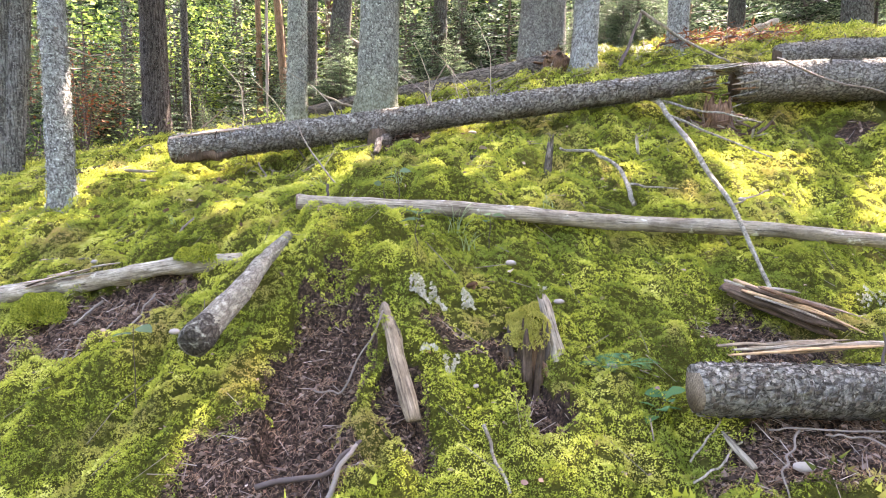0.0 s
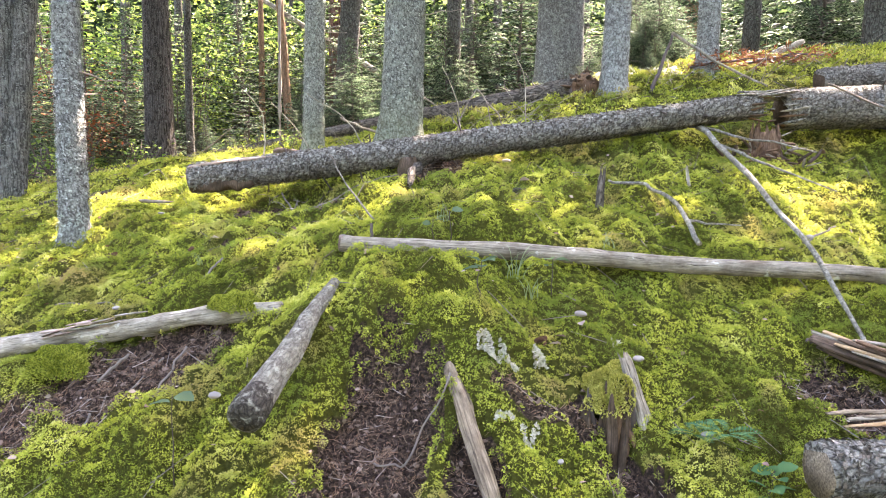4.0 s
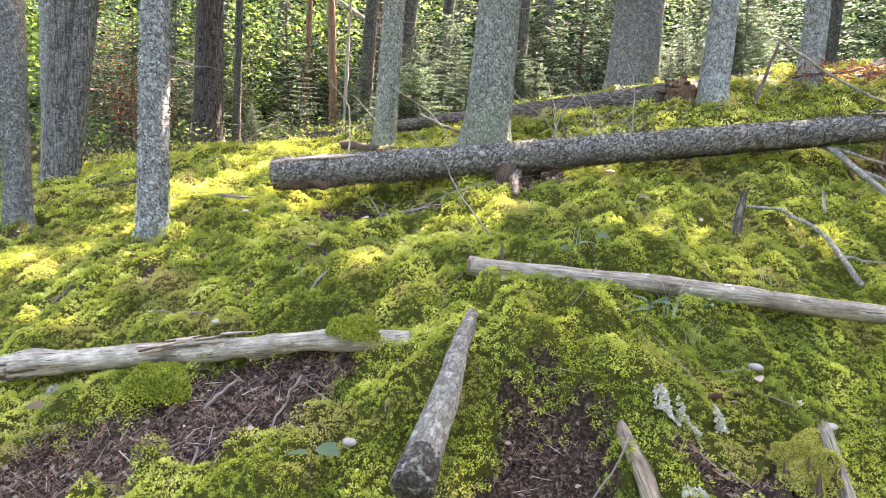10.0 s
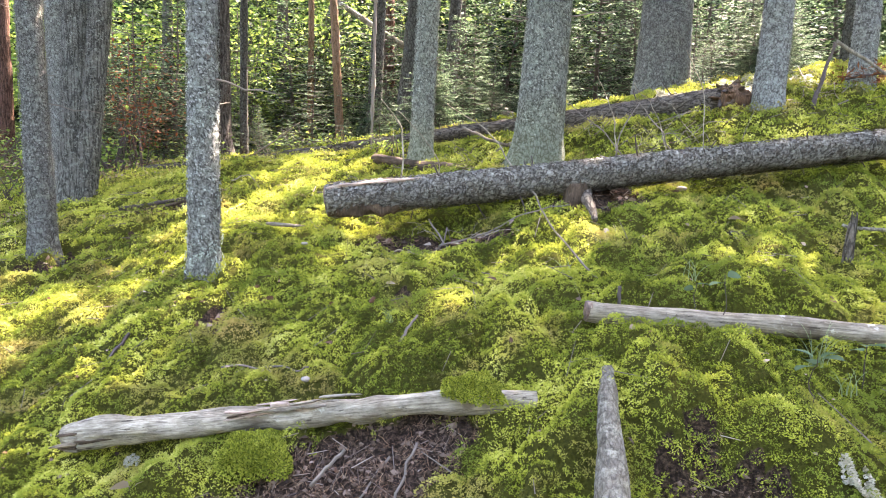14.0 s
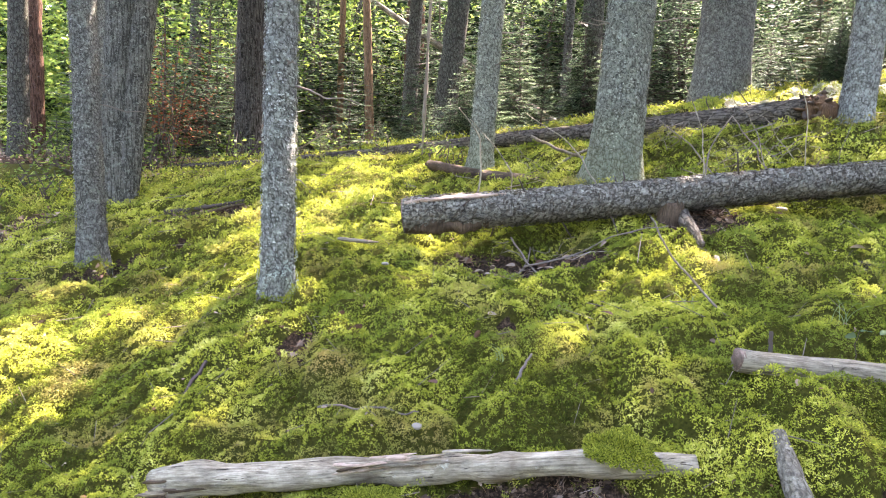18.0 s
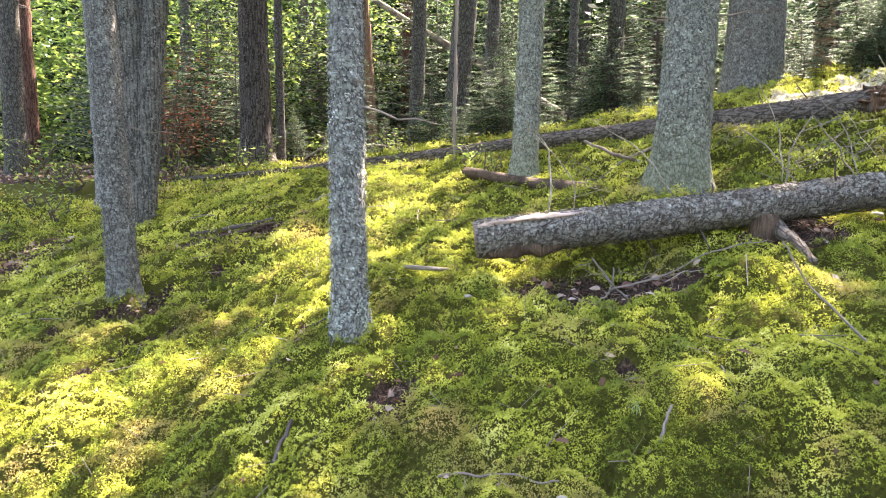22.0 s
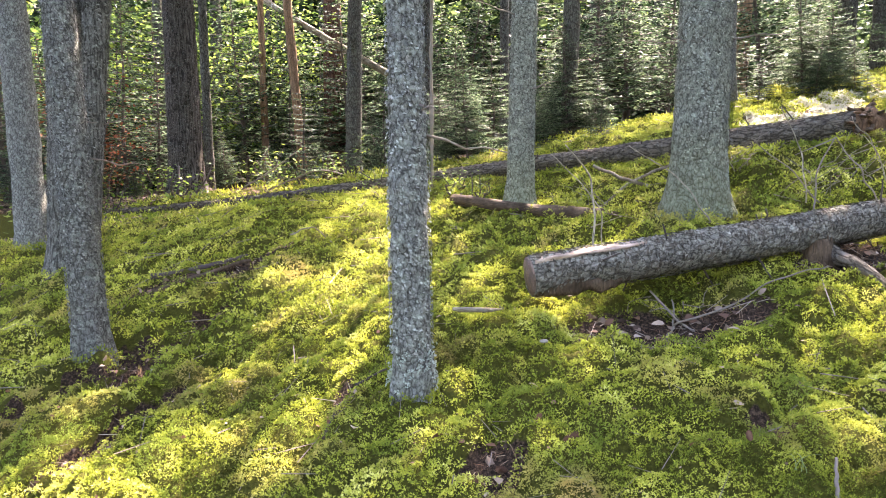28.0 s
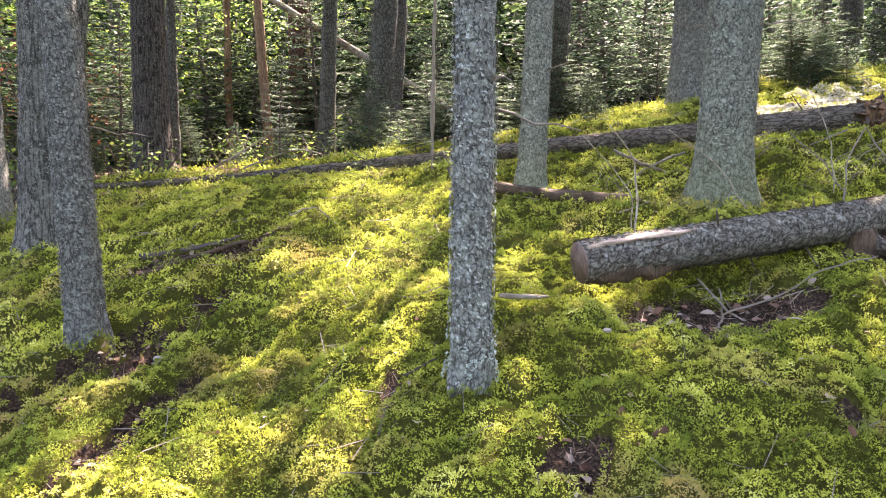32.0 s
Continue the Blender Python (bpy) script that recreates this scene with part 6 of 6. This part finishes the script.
for i, (x, y, s) in enumerate([(0.17, 2.60, 0.05), (0.23, 2.62, 0.05), (0.30, 2.70, 0.04), (-1.1, 4.45, 0.07), (-1.2, 4.44, 0.06), (-0.95, 4.42, 0.06), (-1.4, 4.47, 0.06), (-1.52, 3.32, 0.05), (-2.55, 4.05, 0.05), (-2.3, 3.86, 0.05), (-1.05, 4.1, 0.05), (-0.2, 4.3, 0.06), (-3.4, 5.1, 0.05), (-3.62, 4.5, 0.07), (-3.66, 4.42, 0.07), (-3.58, 5.3, 0.06), (0.26, 4.02, 0.06), (0.3, 3.98, 0.05), (-1.35, 3.62, 0.045), (-0.9, 3.5, 0.05), (0.75, 4.45, 0.06), (0.1, 4.55, 0.06), (-1.9, 3.95, 0.04)]):
    fallen_leaf(x, y, s, 60 + i, MAT_LITTER if i % 2 else MAT_PINK)

# rust-red dead fir boughs on the upper slope
for i, (x, y) in enumerate([(2.3, 6.5), (2.6, 6.1), (2.9, 6.6), (2.15, 6.2)]):
    g = np.random.default_rng(80 + i)
    z = at(x, y)
    t = thing("dead_bough", "rust-red dead fir bough on the slope", "bough", "dead boughs", pose(x, y, z))
    part("stem", mesh_of("stem", *tube(bend((-0.3, 0, 0.04), (0.35, 0.05, 0.12), 6, 0.03, 0.03, i), np.linspace(0.01, 0.004, 6), 6), MAT_TWIG_DARK), t)
    k = g.uniform(0, 1, 220)
    c = np.stack([-0.3 + 0.65 * k, 0.05 * k + g.normal(0, 0.1, 220), 0.07 + 0.05 * k + g.normal(0, 0.035, 220)], -1)
    part("foliage", mesh_of("foliage", *kites(c, g.normal(0, 1, (220, 3)) * np.array([1, 1, 0.4]), np.array([0, 0, 1.0]) + g.normal(0, 0.5, (220, 3)), g.uniform(0.04, 0.1, 220), np.full(220, 0.007)), MAT_RUST, False), t)


# ---- litter ----
def prisms(a, b, r):
    """Thin three-sided needles and twigs from a to b."""
    d = b - a
    s = np.cross(d, np.array([0.2, 0.3, 1.0]))
    s /= np.linalg.norm(s, axis=1)[:, None] + 1e-9
    u = np.cross(s, d / (np.linalg.norm(d, axis=1)[:, None] + 1e-9))
    r = np.asarray(r)[:, None]
    ring = [r * (math.cos(q) * s + math.sin(q) * u) for q in (0, 2.094, 4.189)]
    v = np.stack([a + ring[0], a + ring[1], a + ring[2], b + ring[0] * 0.6, b + ring[1] * 0.6, b + ring[2] * 0.6], 1).reshape(-1, 3)
    o = (np.arange(len(a)) * 6)[:, None, None]
    q = np.array([[0, 1, 4, 3], [1, 2, 5, 4], [2, 0, 3, 5]])
    return v, (o + q[None]).reshape(-1, 4)


def scatter(name, label, n, x0, x1, y0, y1, ln, r, material, seed, want_bare, lift=0.01, slope=0.25):
    g = np.random.default_rng(seed)
    x, y = g.uniform(x0, x1, n), g.uniform(y0, y1, n)
    bare = bare_mask(x, y)[0]
    keep = bare > 0.45 if want_bare else bare < 0.5
    x, y = x[keep], y[keep]
    m = len(x)
    th, l = g.uniform(0, 6.28, m), g.uniform(ln[0], ln[1], m)
    x2, y2 = x + l * np.cos(th), y + l * np.sin(th)
    a = np.stack([x, y, height(x, y) + lift * g.uniform(0.2, 1.2, m)], -1)
    b = np.stack([x2, y2, height(x2, y2) + lift * g.uniform(0.2, 1.2, m) + slope * l * g.normal(0, 0.35, m)], -1)
    ok = np.abs(b[:, 2] - a[:, 2]) < (0.55 + slope) * l + 0.004
    a, b, m = a[ok], b[ok], int(ok.sum())
    tagged(new(name, mesh_of(name, *prisms(a, b, g.uniform(r[0], r[1], m)), material, False)), label, "litter", kind="stuff")


MAT_NEEDLES_DEAD = leafy("fallen_needles", [(0.20, 0.108, 0.062), (0.31, 0.19, 0.115), (0.10, 0.058, 0.036), (0.38, 0.27, 0.18)], 0.1, 0.8)
MAT_CHIPS = leafy("wood_chips", [(0.10, 0.07, 0.055), (0.20, 0.15, 0.12), (0.34, 0.28, 0.23), (0.06, 0.045, 0.04)], 0.05, 0.85)
scatter("needle_litter", "reddish-brown fallen needles on bare soil", 90000, -2.4, 1.8, 1.7, 3.0, (0.008, 0.022), (0.0005, 0.0009), MAT_NEEDLES_DEAD, 1, True, 0.010)
scatter("needle_litter", "brown fallen needles in the hollows", 40000, -4.6, 3.0, 3.0, 6.8, (0.015, 0.04), (0.0007, 0.0014), MAT_NEEDLES_DEAD, 2, True, 0.012)
scatter("twig_litter", "grey and brown twig bits on bare soil", 2200, -2.4, 1.8, 1.7, 3.0, (0.03, 0.09), (0.0008, 0.0022), MAT_CHIPS, 3, True, 0.02)
scatter("twig_litter", "twig bits in the hollows", 4500, -4.6, 3.0, 3.0, 6.8, (0.03, 0.12), (0.001, 0.0026), MAT_CHIPS, 4, True, 0.02)
scatter("twig_litter", "thin grey twigs lying on the moss", 420, -4.6, 2.6, 1.9, 5.4, (0.04, 0.16), (0.0012, 0.003), MAT_TWIG, 5, False, 0.022)
scatter("twig_litter", "thin dead stalks standing in the moss", 260, -4.6, 2.6, 1.9, 5.4, (0.02, 0.06), (0.0010, 0.002), MAT_TWIG, 6, False, 0.03, 3.0)
scatter("twig_litter", "twigs scattered on the upper moss", 420, -5.0, 3.3, 5.2, 9.0, (0.06, 0.3), (0.002, 0.005), MAT_TWIG, 7, False, 0.04)


def leaf_litter(n, x0, x1, y0, y1, size, seed, name_label, bare_only=True):
    g = np.random.default_rng(seed)
    x, y = g.uniform(x0, x1, n), g.uniform(y0, y1, n)
    keep = bare_mask(x, y)[0] > 0.45 if bare_only else np.ones(n, bool)
    x, y = x[keep], y[keep]
    m = len(x)
    c = np.stack([x, y, height(x, y) + 0.008], -1)
    s = size * g.uniform(0.4, 1.2, m)
    d = g.normal(0, 1, (m, 3)) * np.array([1, 1, 0.3])
    tagged(new("leaf_litter", mesh_of("leaf_litter", *ovals(c, d, np.array([0, 0, 1.0]) + g.normal(0, 0.45, (m, 3)), s, s * 0.35), MAT_LITTER)), name_label, "litter", kind="stuff")


def crumbs(n, x0, x1, y0, y1, size, material, label, seed):
    """Small uneven lumps of humus and bark on bare soil."""
    g = np.random.default_rng(seed)
    x, y = g.uniform(x0, x1, n), g.uniform(y0, y1, n)
    keep = bare_mask(x, y)[0] > 0.5
    x, y = x[keep], y[keep]
    m = len(x)
    c = np.stack([x, y, height(x, y) + 0.003], -1)
    s = size * g.uniform(0.3, 1.2, m) ** 1.5
    axes = np.array([[1, 0, 0], [0, 1, 0], [-1, 0, 0], [0, -1, 0], [0, 0, 0.8], [0, 0, -0.8]], float)
    v = c[:, None] + axes[None] * s[:, None, None] * g.uniform(0.5, 1.4, (m, 6, 1)) + g.normal(0, 0.25, (m, 6, 3)) * s[:, None, None]
    f = (np.arange(m) * 6)[:, None, None] + np.array([[0, 1, 4], [1, 2, 4], [2, 3, 4], [3, 0, 4], [1, 0, 5], [2, 1, 5], [3, 2, 5], [0, 3, 5]])[None]
    tagged(new("humus_crumbs", mesh_of("humus_crumbs", v.reshape(-1, 3), f.reshape(-1, 3), material, False)), label, "soil", kind="stuff")


MAT_PEAT = leafy("peat_crumbs", [(0.016, 0.010, 0.008), (0.05, 0.033, 0.024), (0.10, 0.066, 0.045), (0.19, 0.135, 0.10)], 0.02, 0.9)
crumbs(34000, -2.4, 1.8, 1.7, 3.0, 0.0085, MAT_PEAT, "dark crumbly humus and bark bits in the pits", 31)
crumbs(9000, -4.6, 3.0, 3.0, 6.8, 0.018, MAT_PEAT, "dark crumbly humus in the hollows", 32)
leaf_litter(2200, -2.4, 1.8, 1.7, 3.0, 0.018, 11, "brown leaf scraps on bare soil")
leaf_litter(9000, -4.8, 3.0, 3.0, 7.0, 0.042, 12, "brown leaves gathered in the hollows")
leaf_litter(9000, -9.0, -4.4, 4.0, 12.0, 0.07, 13, "brown leaves on the lower forest floor")

# crumbled rotten wood at the break between the two logs
crumbled = thing("rotten_wood", "heap of crumbled red-brown rotten wood at the log's break", "wood", "", pose(1.85, 4.45, at(1.85, 4.45)))
gr = np.random.default_rng(811)
for i in range(60):
    x, y = 1.80 + gr.normal(0, 0.12), 4.47 + gr.normal(0, 0.05)
    z = at(x, y) + gr.uniform(0.0, 0.2) * max(0.2, 1 - abs(x - 1.8) * 3)
    o = gr.normal(0, 1, 3) * np.array([1.0, 0.5, 0.55])
    o = o / np.linalg.norm(o) * gr.uniform(0.04, 0.13)
    shard("splinter", (x, y, z), (x + o[0], y + o[1], z + o[2]), gr.uniform(0.012, 0.04), gr.uniform(0.008, 0.02), (MAT_ROTRED, MAT_ROT, MAT_ROTRED, MAT_PALE)[i % 4], crumbled, "", 820 + i)
for i in range(22):
    th = i * 0.286 + gr.normal(0, 0.1)
    a = (1.66, 4.60 + 0.072 * math.cos(th), 1.895 + 0.072 * math.sin(th))
    b = (1.735 + gr.uniform(0.0, 0.05), 4.60 + 0.06 * math.cos(th) + gr.normal(0, 0.01), 1.90 + 0.06 * math.sin(th) + gr.normal(0, 0.02))
    shard("splinter", a, b, gr.uniform(0.02, 0.05), 0.014, (MAT_ROTRED, MAT_LOG, MAT_ROT)[i % 3], crumbled, "", 860 + i)
    a = (2.04, 4.70 + 0.118 * math.cos(th), 1.89 + 0.112 * math.sin(th))
    b = (1.93 - gr.uniform(0.0, 0.05), 4.69 + 0.10 * math.cos(th), 1.88 + 0.10 * math.sin(th) + gr.normal(0, 0.01))
    shard("splinter", a, b, gr.uniform(0.03, 0.07), 0.02, (MAT_ROTRED, MAT_LOG, MAT_GREY)[i % 3], crumbled, "", 890 + i)
for i in range(14):
    y = 4.53 + 0.013 * i
    z = 1.93 + 0.045 * math.sin((y - 4.50) / 0.2 * 3.14)
    shard("bark_strip", (1.60 + gr.uniform(-0.03, 0.12), y, z + gr.normal(0, 0.006)), (1.86 + gr.uniform(0, 0.14), y + 0.03, z + 0.02 + gr.normal(0, 0.012)), gr.uniform(0.03, 0.05), 0.012, (MAT_LOG, MAT_MOTTLED, MAT_GREY)[i % 3], crumbled, "", 920 + i)

# long bleached splinters on the rotten log's broken flank
flank = thing("rotten_splinters", "bleached splinters peeling off the rotten log", "wood", "", pose(-1.6, 2.93, 0.8))
for i in range(26):
    k = gr.uniform(0.0, 0.6)
    q = np.array([-2.38, 3.07, 0.64]) * (1 - k) + np.array([-0.88, 2.83, 0.98]) * k
    th = gr.uniform(0.4, 2.6)
    q = q + np.array([0.0, -(0.046 - 0.024 * k) * math.sin(th), (0.030 - 0.016 * k) * math.cos(th) + 0.02 * 4 * k * (1 - k)])
    o = np.array([0.158, -0.025, 0.034]) * gr.uniform(0.4, 1.1) + gr.normal(0, 0.006, 3)
    shard("splinter", tuple(q), tuple(q + o), gr.uniform(0.010, 0.026), gr.uniform(0.006, 0.012), (MAT_PALE, MAT_PINKWOOD, MAT_GREY, MAT_ROT)[i % 4], flank, "", 940 + i)

leaf_litter(1100, -4.5, 2.5, 1.9, 5.6, 0.022, 14, "small brown leaf scraps on the moss", False)
# tufts whitened to imitate sun glare on ground by the old spruce's foot
def sun_patch(x, y, rx, ry, n, seed):
    g = np.random.default_rng(seed)
    th, u = g.uniform(0, 6.28, n), np.sqrt(g.uniform(0, 1, n))
    px, py = x + rx * u * np.cos(th), y + ry * u * np.sin(th)
    ok = vnoise(px * 5, py * 5, 0, seed) > u[:] * 1.1 - 0.85
    px, py, n = px[ok], py[ok], int(ok.sum())
    c = np.stack([px, py, height(px, py) + 0.01], -1)
    v, f = blades(c, ground_normals(px, py), g.uniform(0.02, 0.05, n), 5, 0.1, 0.22, (0.0, 0.6), g)
    tagged(new("sun_patch_tufts", mesh_of("sun_patch_tufts", v, f, MAT_SUNWHITE, False)), "pale tufts coloured near white for sun-struck ground in a sunny gap", "grass", kind="stuff")


# the sun's glare is put into these pale tones
MAT_SUNWHITE = leafy("sun_whitened_tufts", [(0.40, 0.37, 0.28), (0.55, 0.52, 0.42), (0.30, 0.28, 0.18)], 0.3, 0.7)
sun_patch(0.76, 6.55, 0.50, 0.42, 9000, 21)
sun_patch(1.6, 7.0, 0.45, 0.4, 2500, 23)

for i in range(16):
    th = i * 0.393
    a = (-2.33, 3.06 + 0.05 * math.cos(th), 0.650 + 0.045 * math.sin(th))
    b = (-2.395 - gr.uniform(0.0, 0.035), 3.07 + 0.042 * math.cos(th) + gr.normal(0, 0.008), 0.636 + 0.036 * math.sin(th) + gr.normal(0, 0.008))
    shard("splinter", a, b, gr.uniform(0.016, 0.032), 0.014, (MAT_ROT, MAT_GREY, MAT_DAMP)[i % 3], flank, "", 1000 + i)

# a hanging lump of moss on the rotten log, and moss creeping over lying wood
c, n = dome(-1.66, 2.86, 0.70, 0.13, 0.10, 0.10, 9000, 91)
c[:, 2] -= 0.04
lump = thing("moss_cushion", "olive moss cushion hanging over the rotten log", "moss", "", pose(-1.66, 2.86, 0.7))
c = c + n * (0.03 * vnoise(c[:, 0] * 22, c[:, 1] * 22, c[:, 2] * 22, 95))[:, None]
tufts(c, n, 0.011, MAT_MOSS_TUFT, 92, "cushion", lump)
c, n = dome(-0.98, 2.86, 0.925, 0.11, 0.09, 0.06, 6000, 93)
lump = thing("moss_cushion", "green moss creeping over the rotten log's end", "moss", "", pose(-1.04, 2.875, 0.93))
c = c + n * (0.025 * vnoise(c[:, 0] * 26, c[:, 1] * 26, c[:, 2] * 26, 96))[:, None]
tufts(c, n, 0.010, MAT_MOSS_TUFT, 94, "cushion", lump)

# bare patch on the fallen log's top where the bark is gone
bare_wood = thing("bark_gap", "pinkish bare wood showing on the log's top", "wood", "", pose(-1.5, 4.54, 1.5))
shard("bare_wood", (-1.775, 4.53, 1.497), (-1.20, 4.54, 1.572), 0.13, 0.03, MAT_PINKWOOD, bare_wood, "", 801, (0.95, 0.4), 16)
belly = bend((-1.765, 4.50, 1.372), (-1.33, 4.505, 1.428), 30, -0.012, 0.012, 61) - np.array([-1.5, 4.54, 1.5])
part("rotten_belly", mesh_of("rotten_belly", *tube(belly, 0.03 * np.sin(np.linspace(0.5, 3.0, 30)) + 0.012, 20, 0.014, 34.0, 62), MAT_ROT), bare_wood, "dark crumbling wood under the bark")


def grass(x, y, n, ln, seed):
    """A loose tuft of long thin grass blades."""
    g = np.random.default_rng(seed)
    z = at(x, y)
    t = thing("grass_tuft", "sparse tuft of thin pale green grass", "grass", "grass tufts", pose(x, y, z))
    for i in range(n):
        th, l = g.uniform(0, 6.28), ln * g.uniform(0.5, 1.1)
        a = np.array([g.normal(0, 0.015), g.normal(0, 0.015), 0.0])
        k = np.linspace(0, 1, 7)
        out = np.array([math.cos(th), math.sin(th), 0]) * l * g.uniform(0.25, 0.7)
        p = a + out[None] * (k ** 1.6)[:, None] + np.array([0, 0, l * 0.9])[None] * (k - 0.35 * k ** 2.5)[:, None]
        part("blade", mesh_of("blade", *tube(p, 0.0016 * (1 - 0.8 * k), 4, cap=False), MAT_GRASS), t)


MAT_GRASS = leafy("pale_grass", [(0.16, 0.22, 0.09), (0.26, 0.30, 0.16)], 0.4, 0.6)
for i, (x, y, n, ln) in enumerate([(0.08, 2.93, 12, 0.2), (0.13, 2.85, 8, 0.16), (-0.2, 3.3, 7, 0.15), (0.5, 3.2, 8, 0.15), (-0.62, 3.55, 6, 0.12), (1.3, 3.2, 8, 0.14), (1.05, 2.2, 7, 0.12), (-1.3, 3.35, 6, 0.1)]):
    grass(x, y, n, ln, 970 + i)
